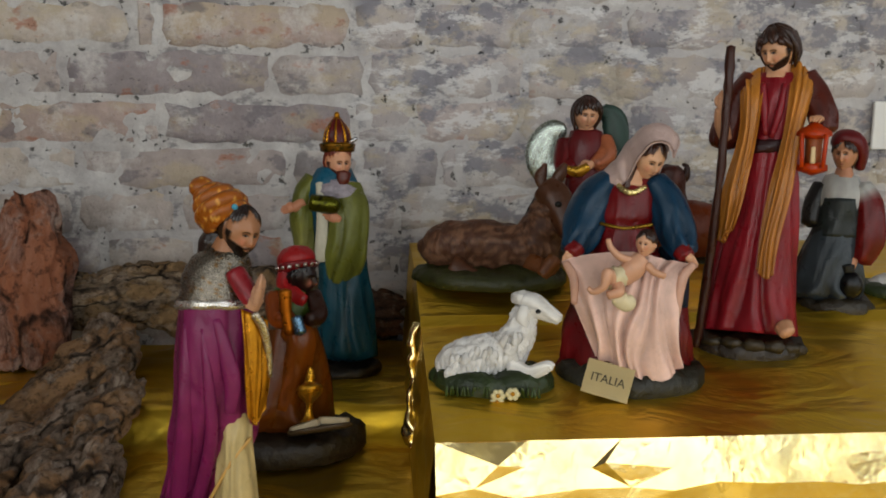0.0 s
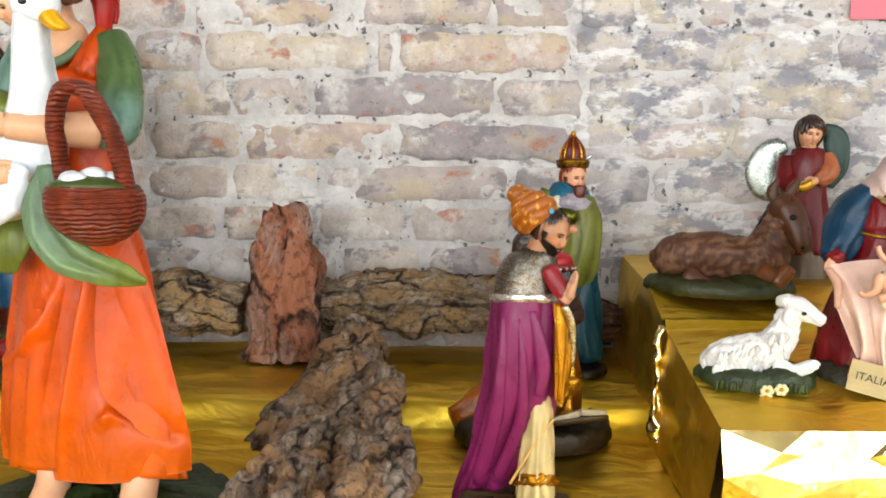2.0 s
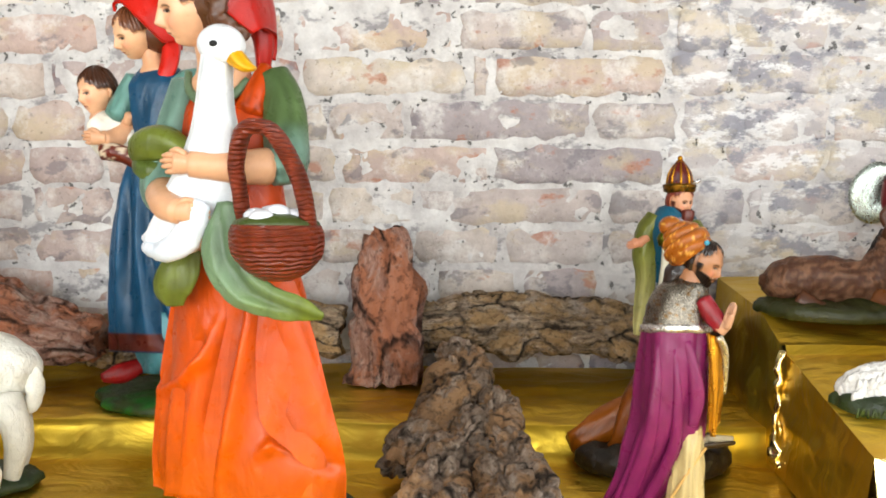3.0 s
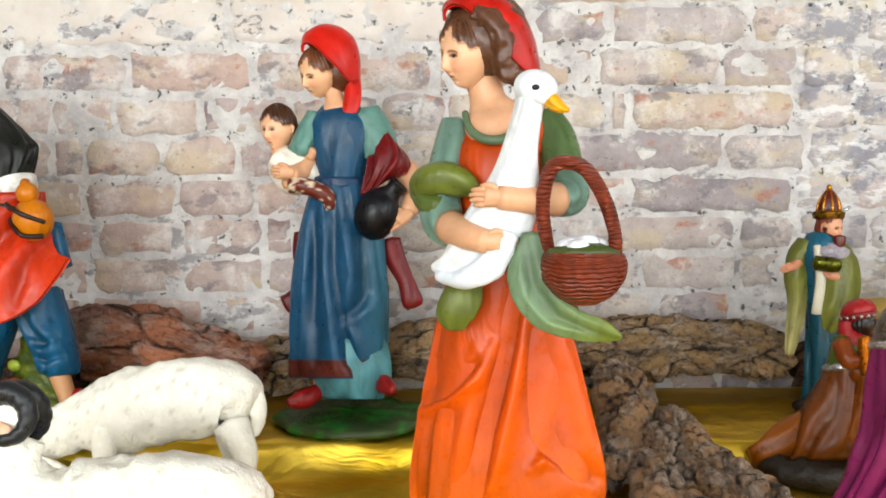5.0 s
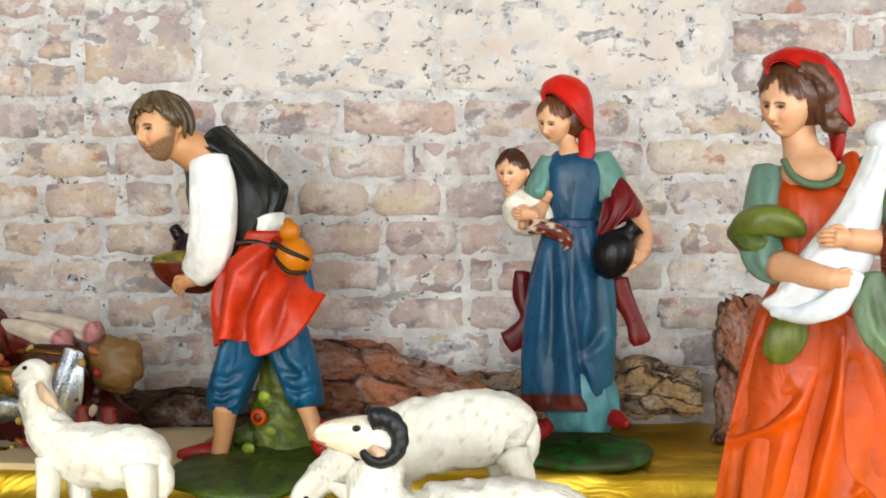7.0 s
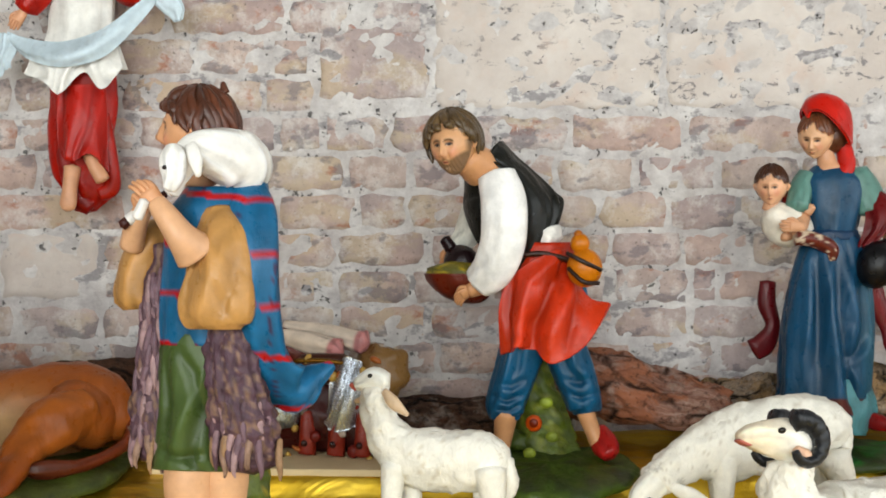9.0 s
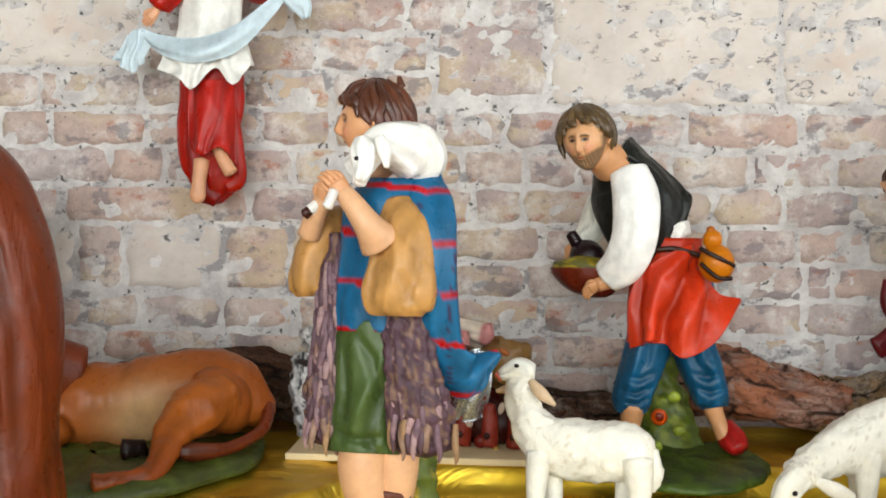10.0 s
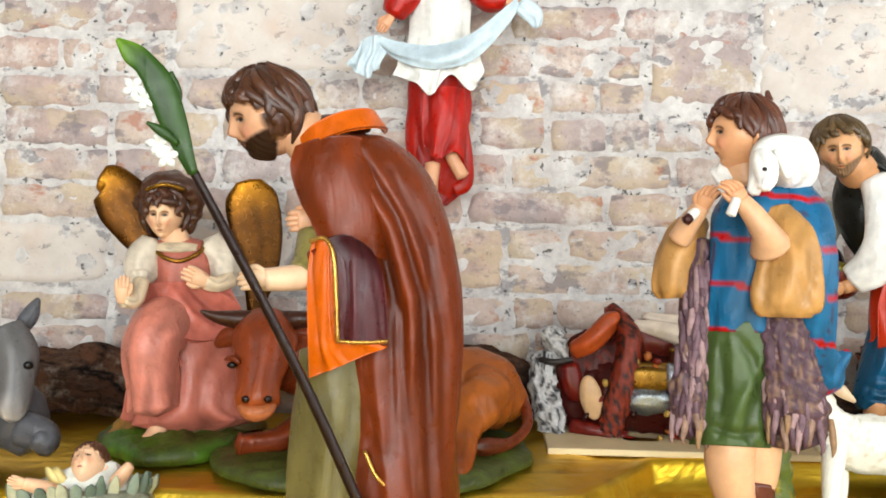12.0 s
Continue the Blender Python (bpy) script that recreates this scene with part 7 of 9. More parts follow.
    b.matrix_world = pose(-1.445, 1.055, SHELF, 0, 0, -3)
    tagged(b, "thin cream board under the kneeling camel", "board")


def crib():
    f = Sculpt(150, 840, -2.244, 0.720, -0.056, 0.000690, -21.9, 1.155, 0.927)
    skin = C("e6bb96")
    f.loft([(150, 880, 0, 120, 80), (150, 905, 0, 132, 90), (150, 932, 0, 120, 84)], C("8a8a7a"), E_, 44, 5, flat=True, rough=(0.04, 12))
    for i in range(30):
        a = i * 2.4
        x, d = 150 + 124 * math.cos(a), 84 * math.sin(a)
        f.loft([(x * 0.9 + 15, 890, d * 0.9, 8, 3), (x, 868, d, 11, 3), (x + 10 * math.cos(a), 852 + 8 * math.sin(i), d * 1.08, 3, 2)], (C("8f9a8c"), C("b8b8a0"), C("6f7c70"))[i % 3], R_, 10, 4)
    f.loft([(60, 875, -6, 30, 30), (130, 885, -8, 62, 46), (200, 885, -8, 64, 46), (240, 880, -6, 30, 30)], C("d8d8d0"), R_, 36, 7, fold=(7, 0.03, 0.08, 0, 3))
    f.loft([(110, 842, -20, 24, 20), (95, 850, -26, 30, 22)], C("d8c890"), R_, 18, rough=(0.08, 5))
    f.head((158, 828, -18), 43, -26, -40, 0, "ecc4a0", "4a2e1c", line=0.4, back=0.0, volume=0.12, child=True)
    f.loft([(110, 872, -40, 16, 16), (72, 856, -50, 14, 14), (44, 846, -54, 11, 11)], skin, K_, 16)
    f.hand((48, 848, -54), (-0.9, -0.35, 0), (0.3, -0.8, 0), 34, "e6bb96")
    f.loft([(200, 866, -40, 16, 16), (222, 842, -44, 13, 13), (232, 830, -44, 10, 10)], skin, K_, 16)
    f.done("nativity_statue", "painted resin infant lying in a small leafy crib", "statue", FIG, LOW)


def grey_donkey():
    f = Sculpt(30, 650, -2.389, 0.850, 0.052, 0.000771, -25.6, 1.333, 0.901)
    g = C("5c5c60")
    f.base(-40, 0, 190, 110, 0.020, LOW, C("33402a"))
    f.loft([(60, 790, -20, 34, 34), (20, 740, 0, 70, 60), (-60, 730, 10, 80, 70), (-150, 740, 14, 78, 70), (-210, 770, 14, 40, 44)], g, R_, 36, 8, rough=(0.02, 6))
    f.loft([(-20, 700, 0, 58, 50), (-10, 640, -16, 50, 44), (6, 600, -26, 44, 40)], g, R_, 28, 7)
    f.loft([(8, 590, -30, 40, 36), (28, 630, -50, 42, 38), (28, 680, -66, 34, 32), (22, 722, -78, 28, 27), (18, 742, -80, 17, 18)], C("6e6c6c"), R_, 30, 8, paint=blend(C("b0aaa6"), 0.6, 1.0))
    f.loft([(30, 590, -20, 12, 10), (52, 560, -14, 17, 9), (68, 530, -10, 5, 5)], g, R_, 16)
    f.loft([(-10, 590, -10, 12, 10), (-20, 556, -4, 17, 9), (-20, 526, 0, 5, 5)], g, R_, 16)
    f.blob((50, 648, -90), (10, 8, 8), C("141212"), K_, seg=12)
    f.loft([(40, 760, -50, 34, 30), (80, 780, -80, 30, 26), (70, 800, -96, 22, 18)], g, R_, 20)
    f.done("donkey_statue", "painted grey resin donkey lying beside the crib", "statue", FIG, LOW)


standing_sheep()
grazing_sheep()
ram()
far_sheep()
lying_ox()
old_joseph()
seated_angel()
flying_angel()
camel()
crib()
grey_donkey()


def young_joseph():
    f = Sculpt(1350, 320, 0.422, 0.840, 0.172, 0.000564, 24.2, 0.939, 0.941)
    red, brn, shawl, skin = C("8e2832"), C("5c281c"), C("b8803e"), C("d6a27a")
    f.base(1346, 0, 104, 80, 0.022, -0.006, C("2c2014"))
    for i in range(9):
        a = -0.3 + i * 0.42
        f.blob((1346 + 94 * math.cos(a), 620, -70 * math.sin(a)), (22, 13, 18), C("3a3020"), E_, rough=(0.1, 4), seg=14)
    f.loft([(1376, 132, 4, 34, 22), (1376, 148, 2, 52, 32), (1374, 180, 0, 56, 38), (1370, 250, 0, 50, 38), (1366, 330, 0, 56, 44), (1360, 430, 0, 68, 54), (1354, 530, 0, 78, 62), (1354, 596, -4, 84, 68)], red, R_, 92, 9, fold=(10, 0.01, 0.13, 0.4, 0.8), flat=True, fold_shade=0.35, bulge=-0.2)
    f.loft([(1368, 248, 0, 51, 40), (1366, 260, 0, 53, 43), (1366, 270, 0, 53, 42)], C("3a1418"), R_, 32, 3, flat=True)
    for st in ([(1352, 152, -34, 5, 4), (1356, 190, -42, 7, 5), (1362, 240, -42, 5, 4)], [(1390, 152, -34, 5, 4), (1384, 200, -42, 7, 5), (1372, 244, -42, 5, 4)]):
        f.loft(st, red, R_, 10)
    f.loft([(1336, 142, 8, 22, 22), (1314, 176, 4, 27, 26), (1300, 215, -2, 30, 28), (1290, 248, -10, 28, 24), (1288, 262, -12, 20, 18)], brn, R_, 26, fold=(6, 0.02, 0.1, 0, 2))
    f.loft([(1420, 142, 8, 24, 24), (1444, 176, 0, 26, 25), (1458, 206, -14, 25, 22), (1464, 232, -24, 20, 18)], brn, R_, 26, fold=(6, 0.02, 0.1, 0, 2))
    f.loft([(1292, 246, -22, 14, 14), (1282, 220, -36, 13, 13), (1280, 196, -46, 11, 11)], skin, K_, 16)
    f.hand((1281, 196, -46), (0.15, -1, -0.1), (0.9, 0.1, 0), 38, "d6a27a", (0.2, 0, 0.4))
    f.hand((1454, 212, -38), (-0.2, -0.1, -0.8), (0.9, 0.1, 0), 34, "d6a27a", (-0.2, 0.6, 0.2))
    # Lit look painted in: the shawl grows browner towards its lower ends.
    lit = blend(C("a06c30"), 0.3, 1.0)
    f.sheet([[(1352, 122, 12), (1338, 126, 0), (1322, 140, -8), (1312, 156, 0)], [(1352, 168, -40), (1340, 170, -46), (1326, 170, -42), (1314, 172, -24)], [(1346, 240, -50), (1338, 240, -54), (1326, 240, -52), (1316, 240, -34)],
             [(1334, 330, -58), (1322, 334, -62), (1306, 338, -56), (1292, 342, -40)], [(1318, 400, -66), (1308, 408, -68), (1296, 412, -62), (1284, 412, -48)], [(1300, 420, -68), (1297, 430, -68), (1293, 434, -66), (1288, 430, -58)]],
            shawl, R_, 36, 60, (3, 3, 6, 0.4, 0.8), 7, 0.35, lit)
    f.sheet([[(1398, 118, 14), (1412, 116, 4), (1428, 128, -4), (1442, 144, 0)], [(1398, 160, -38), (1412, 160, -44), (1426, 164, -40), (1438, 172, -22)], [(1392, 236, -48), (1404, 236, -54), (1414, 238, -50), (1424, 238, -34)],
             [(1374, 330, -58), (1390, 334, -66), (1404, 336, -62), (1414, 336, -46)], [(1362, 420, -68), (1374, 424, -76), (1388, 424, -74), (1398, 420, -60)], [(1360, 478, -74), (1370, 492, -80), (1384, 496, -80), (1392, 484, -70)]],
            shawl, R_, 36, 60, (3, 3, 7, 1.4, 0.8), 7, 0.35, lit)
    f.loft([(1350, 130, 14, 8, 10), (1378, 128, 30, 8, 12), (1404, 128, 14, 8, 10)], shawl, R_, 16)
    f.loft([(1292, 88, -60, 8, 8), (1290, 200, -60, 8, 8), (1280, 400, -56, 8, 8), (1266, 560, -52, 9, 9), (1258, 636, -50, 9, 9)], C("4a281c"), R_, 14, rough=(0.1, 3))
    # lantern
    org = C("b8481a")
    lx, lv = 1446, 262
    for i in range(4):
        du, dd = (-21, 21)[i % 2], (-18, 18)[i // 2]
        f.loft([(lx + du, lv - 24, -52 + dd, 4, 4), (lx + du * 0.86, lv + 32, -52 + dd * 0.86, 4, 4)], org, R_, 8, 3)
    f.loft([(lx, lv - 44, -52, 5, 5), (lx, lv - 30, -52, 28, 24), (lx, lv - 22, -52, 31, 27)], org, R_, 4, 4, flat=True)
    f.loft([(lx, lv + 28, -52, 26, 22), (lx, lv + 38, -52, 27, 23)], org, R_, 4, 3, flat=True)
    f.loft([(lx, lv - 18, -52, 15, 13), (lx, lv + 28, -52, 14, 12)], C("9a5a34"), R_, 4, 3, flat=True)
    f.loft([(lx, lv - 2, -68, 4, 3), (lx, lv + 26, -68, 5, 3)], C("e0c8a0"), R_, 10)
    f.loft([(1416, 580, -62, 18, 14), (1424, 592, -84, 15, 9)], skin, K_, 14)
    f.loft([(1378, 104, 4, 21, 21), (1376, 132, 0, 22, 20), (1375, 148, -6, 30, 22)], skin, K_, 20)
    f.head((1374, 92, -6), 38, -30, 20, -4, "d9a880", "2e1a10", line=0.54, back=0.1, volume=0.12, beard=0.8, long=True, locks=26, low=-0.85)
    f.loft([(1392, 66, 20, 12, 12), (1404, 92, 20, 12, 15), (1404, 112, 16, 8, 12)], C("2e1a10"), H_, 20, 6, fold=(6, 0.06, 0.1, 0, 3))
    f.done("nativity_statue", "painted resin bearded man in red robe with staff and lantern", "statue", FIG, -0.006)


def mary():
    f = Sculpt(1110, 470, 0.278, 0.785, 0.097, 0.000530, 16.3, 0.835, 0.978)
    blue, red, cloth, skin = C("173f56"), C("7a1d20"), C("d2ab98"), C("dcab84")
    f.base(1115, 0, 132, 108, 0.028, -0.018, C("2c2818"))
    f.loft([(1115, 500, 20, 92, 70), (1112, 580, 14, 112, 84), (1112, 660, 8, 122, 92)], C("701a1e"), R_, 56, 7, fold=(7, 0.02, 0.09, 0.3, 1), flat=True)
    f.loft([(1112, 316, 8, 34, 24), (1110, 340, 6, 46, 34), (1107, 380, 4, 50, 42), (1106, 400, 4, 46, 40), (1108, 440, 4, 56, 48), (1110, 500, 8, 84, 64)], red, R_, 60, 7, fold=(15, 0.02, 0.06, 0.2, 0.4), flat=True, fold_shade=0.35)
    f.loft([(1060, 396, -30, 3, 3), (1085, 402, -42, 3, 3), (1110, 404, -46, 3, 3), (1152, 396, -34, 3, 3)], C("b09040"), G_, 8)
    f.loft([(1078, 318, 12, 24, 28), (1052, 350, 8, 36, 36), (1034, 390, -6, 38, 36), (1022, 425, -28, 33, 30), (1012, 448, -48, 22, 20)], blue, R_, 34, fold=(7, 0.03, 0.12, 0, 2), fold_shade=0.35)
    f.loft([(1150, 318, 12, 22, 28), (1172, 350, 8, 30, 34), (1188, 390, -4, 34, 36), (1200, 425, -26, 31, 28), (1210, 446, -46, 20, 18)], blue, R_, 34, fold=(7, 0.03, 0.12, 1, 2), fold_shade=0.35)
    f.loft([(1188, 430, 10, 26, 40), (1200, 480, 10, 20, 44), (1204, 540, 10, 16, 40)], C("12303f"), R_, 22)
    f.loft([(1020, 440, -50, 17, 15), (1008, 454, -60, 15, 13)], red, R_, 16)
    f.loft([(1204, 440, -48, 17, 15), (1214, 452, -58, 15, 13)], red, R_, 16)
    f.hand((1012, 454, -62), (-0.8, 0.5, -0.2), (0.2, 0.9, 0), 27, "dcab84", (0.2, 0.4, 0))
    f.hand((1212, 450, -60), (0.8, 0.4, -0.2), (0.2, 0.9, 0), 27, "dcab84", (0, 0.4, 0))
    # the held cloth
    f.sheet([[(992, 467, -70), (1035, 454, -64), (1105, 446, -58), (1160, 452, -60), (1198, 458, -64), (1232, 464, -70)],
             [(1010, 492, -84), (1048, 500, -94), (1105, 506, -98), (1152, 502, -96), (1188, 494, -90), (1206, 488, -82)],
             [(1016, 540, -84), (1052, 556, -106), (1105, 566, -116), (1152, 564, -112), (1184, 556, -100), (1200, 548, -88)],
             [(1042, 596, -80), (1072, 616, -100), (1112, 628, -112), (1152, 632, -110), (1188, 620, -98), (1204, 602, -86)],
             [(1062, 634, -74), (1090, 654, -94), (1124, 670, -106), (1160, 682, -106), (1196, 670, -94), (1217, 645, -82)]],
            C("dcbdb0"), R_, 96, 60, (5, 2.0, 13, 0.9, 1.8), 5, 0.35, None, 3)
    f.loft([(1000, 470, -72, 7, 6), (1016, 500, -86, 9, 7), (1018, 545, -88, 6, 5)], cloth, R_, 14)
    f.loft([(1226, 464, -72, 7, 6), (1208, 492, -86, 9, 7), (1200, 560, -90, 7, 5)], cloth, R_, 14)
    # child
    bs = C("dba988")
    f.loft([(1136, 458, -116, 17, 15), (1120, 478, -124, 21, 18), (1100, 496, -126, 17, 15)], bs, K_, 20)
    f.loft([(1106, 488, -126, 17, 16), (1090, 496, -130, 22, 19), (1076, 494, -130, 16, 14)], C("dccfae"), R_, 20, rough=(0.1, 4))
    f.loft([(1084, 500, -140, 12, 12), (1076, 488, -156, 11, 11), (1070, 512, -160, 8, 8), (1052, 522, -158, 6, 6), (1042, 516, -158, 5, 4)], bs, K_, 14)
    f.loft([(1094, 508, -136, 12, 12), (1098, 520, -150, 10, 10), (1078, 528, -154, 8, 8)], bs, K_, 14)
    f.loft([(1088, 532, -140, 10, 6), (1112, 538, -142, 18, 7), (1124, 530, -138, 8, 5)], C("dccfae"), R_, 14)
    f.loft([(1120, 464, -126, 8, 8), (1096, 456, -132, 7, 7), (1080, 440, -132, 5.5, 5.5), (1075, 426, -132, 5, 4)], bs, K_, 12)
    f.loft([(1146, 470, -124, 8, 8), (1160, 482, -130, 7, 7), (1178, 488, -130, 6, 6)], bs, K_, 12)
    f.head((1142, 432, -116), 23, -18, 4, 8, "dcab88", "2e1a12", line=0.5, back=0.0, volume=0.14, child=True, seg=96)
    # head and veil
    f.loft([(1124, 292, 0, 16, 16), (1116, 312, -2, 18, 16), (1113, 330, -6, 26, 20)], skin, K_, 20)
    f.loft([(1086, 322, -16, 4, 3), (1098, 336, -32, 5, 3), (1116, 341, -38, 5, 3), (1138, 330, -28, 4, 3)], C("dccb94"), G_, 12, rough=(0.3, 2))
    f.head((1140, 280, -8), 36, 30, 28, 6, "dfb08a", "3a2014", line=0.52, back=0.15, volume=0.06, long=True)
    f.loft([(1116, 288, -14, 8, 8), (1106, 316, -18, 8, 7), (1104, 334, -24, 5, 5)], C("3a2014"), H_, 14, fold=(4, 0.05, 0.1, 0, 4))
    veil = C("bfa9a2")
    f.sheet([[(1182, 280, -40), (1172, 258, -44), (1150, 256, -50), (1132, 272, -50), (1120, 292, -40), (1106, 318, -26), (1094, 330, -18)],
             [(1190, 256, -14), (1174, 232, -16), (1148, 228, -20), (1124, 246, -26), (1108, 276, -24), (1090, 306, -18), (1076, 324, -14)],
             [(1184, 252, 12), (1166, 232, 14), (1140, 230, 14), (1114, 246, 10), (1094, 276, 6), (1074, 304, 0), (1060, 320, -4)],
             [(1172, 270, 30), (1152, 256, 34), (1126, 252, 34), (1104, 268, 30), (1084, 292, 24), (1064, 308, 16), (1050, 316, 8)],
             [(1158, 310, 36), (1140, 306, 42), (1118, 304, 42), (1100, 308, 40), (1082, 314, 34), (1064, 318, 26), (1050, 320, 16)]],
            veil, R_, 72, 44, (4, 1, 3, 0.2, 1.5), 5, 0.15)
    f.done("nativity_statue", "painted resin mother in blue mantle holding an infant on cloth", "statue", FIG, -0.018)


def lying_lamb():
    f = Sculpt(870, 640, 0.149, 0.765, 0.012, 0.000520, 7.6, 0.788, 0.998)
    w, dab = C("dfdcd8"), strokes(C("8a8078"), 0.5, 0.25)
    f.base(872, 0, 108, 66, 0.024, -0.016, C("2e3a1c"))
    f.loft([(800, 676, 0, 26, 26), (812, 650, 0, 42, 38), (850, 634, 0, 44, 40), (890, 622, 0, 40, 36), (914, 594, 0, 32, 30), (924, 564, -2, 25, 25), (930, 544, -4, 22, 22)], w, W_, 64, 12, rough=(0.1, 5, 0.6), paint=dab)
    f.loft([(924, 532, -4, 20, 21), (944, 538, -8, 22, 20), (966, 550, -12, 16, 15), (988, 562, -14, 10, 11)], w, R_, 24)
    f.blob((920, 524, -6), (17, 14, 16), w, W_, rough=(0.1, 4), seg=18)
    f.loft([(926, 540, -22, 8, 6), (922, 560, -28, 10, 6), (930, 576, -26, 4, 4)], w, R_, 12)
    lock = random.Random(8)
    for i in range(110):
        k = lock.random()
        x, v = 796 + 120 * k + lock.uniform(-8, 8), 664 - 50 * k ** 1.4 + lock.uniform(-30, 34)
        deep = -math.sqrt(max(0.0, 1 - ((v - (660 - 54 * k)) / 46) ** 2)) * 38
        f.loft([(x, v - 9, deep - 1, 4, 3), (x + lock.uniform(-5, 2), v + 2, deep - 3, 6, 4), (x + lock.uniform(-9, 1), v + 15, deep + 1, 1.5, 1.5)], np.array(w) * lock.uniform(0.78, 1.05), W_, 6, 3)
    f.blob((950, 548, -27), (5, 4, 3), C("1c1614"), K_, seg=10)
    f.loft([(905, 650, -24, 20, 18), (935, 660, -36, 14, 12), (968, 648, -40, 12, 10), (976, 652, -42, 7, 7)], w, R_, 16)
    f.loft([(830, 680, -34, 22, 18), (860, 690, -44, 16, 13), (895, 690, -48, 10, 9)], w, R_, 16)
    f.blob((925, 676, -42), (12, 9, 8), C("2a2624"), R_, seg=12)
    for c in ((882, 704), (908, 700), (880, 716)):
        for i in range(6):
            a = i * 1.047
            f.blob((c[0] + 8 * math.cos(a), c[1] + 7 * math.sin(a), -74), (6, 6, 4), C("d9cfa8"), R_, seg=8)
        f.blob((c[0], c[1], -78), (4, 4, 3), C("c09030"), R_, seg=8)
    for i in range(26):
        x = 790 + 6.6 * i
        f.loft([(x, 706, -64 + 6 * math.sin(i), 3, 3), (x + 3 * math.sin(i * 2), 688, -68, 2, 2)], C("3c4a20"), E_, 6, 3)
    f.done("sheep_statue", "painted white resin lamb lying on a grassy base", "statue", "sheep figures", -0.016)


def brown_donkey():
    f = Sculpt(880, 440, 0.185, 1.000, 0.080, 0.000662, 7.9, 1.026, 0.998)
    b = C("60402e")
    fur = streaks(C("86654f"), 0.05, 0.16, 0.02)
    f.base(872, -10, 132, 88, 0.020, 0.040, C("3a3c1a"))
    f.loft([(772, 470, 0, 30, 30), (786, 446, 0, 46, 40), (830, 436, 0, 48, 44), (890, 442, 0, 46, 44), (940, 440, -4, 48, 44), (962, 400, -14, 40, 36), (974, 362, -20, 32, 30)], b, F_, 40, 9, paint=fur, rough=(0.05, 6))
    f.loft([(962, 332, -20, 24, 24), (980, 352, -30, 30, 26), (996, 384, -42, 24, 22), (1006, 412, -50, 18, 18), (1008, 426, -52, 11, 12)], b, R_, 26, 8, paint=blend(C("5c3c2c"), 0.4, 1.0))
    f.blob((986, 362, -58), (7, 6, 5), C("100c0a"), K_, seg=12)
    f.blob((1004, 418, -70), (5, 4, 4), C("1a100c"), R_, seg=8)
    f.loft([(958, 332, -12, 8, 7), (954, 312, -10, 11, 7), (962, 290, -8, 4, 4)], b, R_, 14)
    f.loft([(976, 330, -24, 8, 7), (988, 308, -22, 11, 7), (996, 290, -20, 4, 4)], b, R_, 14)
    f.loft([(956, 340, -8, 8, 10), (944, 372, -4, 10, 12), (930, 400, 0, 8, 10)], C("2a1a14"), F_, 14, rough=(0.1, 5))
    f.loft([(800, 480, -34, 28, 20), (840, 496, -50, 18, 14), (880, 498, -54, 13, 11)], b, R_, 16)
    f.loft([(940, 470, -34, 24, 20), (966, 478, -56, 18, 15), (980, 462, -66, 15, 13), (960, 490, -70, 12, 10)], C("7a4f30"), R_, 16)
    f.loft([(846, 492, -60, 11, 10), (860, 498, -66, 12, 9)], C("1c1410"), R_, 12)
    f.done("donkey_statue", "painted brown resin donkey lying on a green base", "statue", FIG, 0.040)


def small_angel():
    f = Sculpt(1030, 270, 0.299, 1.070, 0.188, 0.000701, 13.2, 1.116, 0.988)
    red, skin = C("6e1c20"), C("d6a27c")
    f.loft([(1040, 320, 10, 34, 30), (1040, 400, 10, 44, 38), (1042, 470, 10, 52, 44), (1042, 512, 10, 56, 46)], C("7a6a5c"), R_, 40, 7, fold=(7, 0.02, 0.1, 0, 1), flat=True)
    f.loft([(1036, 232, 2, 28, 20), (1036, 260, 0, 36, 26), (1036, 310, 0, 34, 28), (1040, 370, 2, 40, 32), (1042, 430, 4, 44, 36)], red, R_, 44, 7, fold=(8, 0.01, 0.08, 0.3, 1), flat=True, fold_shade=0.3)
    f.loft([(1002, 250, 10, 18, 18), (1000, 290, -6, 20, 18), (1014, 304, -26, 14, 13)], red, R_, 18)
    f.loft([(1066, 248, 8, 18, 18), (1072, 272, -8, 19, 17), (1054, 292, -28, 13, 12)], C("a86a4c"), R_, 18)
    f.hand((1048, 290, -32), (-0.8, 0.4, -0.1), (0.3, 0.8, 0), 30, "d6a27c")
    f.loft([(1004, 300, -30, 7, 7), (1024, 304, -34, 10, 8), (1042, 294, -34, 8, 7)], C("c8a048"), G_, 12)
    for st in ([(1004, 300, 24, 12, 6), (972, 300, 28, 30, 8), (958, 270, 28, 30, 9), (976, 236, 26, 24, 8), (1000, 228, 22, 10, 6)],
               [(1076, 300, 24, 10, 6), (1090, 262, 28, 20, 8), (1084, 214, 28, 22, 8), (1062, 192, 24, 10, 6)]):
        f.loft(st, C("b8bfb8") if st[0][0] < 1030 else C("3c5048"), S_ if st[0][0] < 1030 else R_, 22, 8, fold=(8, 0.02, 0.05, 0, 2))
    f.loft([(1036, 226, 0, 13, 13), (1036, 244, -4, 17, 14)], skin, K_, 16)
    f.head((1036, 203, -6), 29, 10, 12, 4, "ddaa84", "2c1810", line=0.42, back=0.05, volume=0.14, long=True, locks=22, low=-0.9)
    f.done("angel_statue", "painted resin angel in dark red robe with pale wings", "statue", FIG, 0.040)


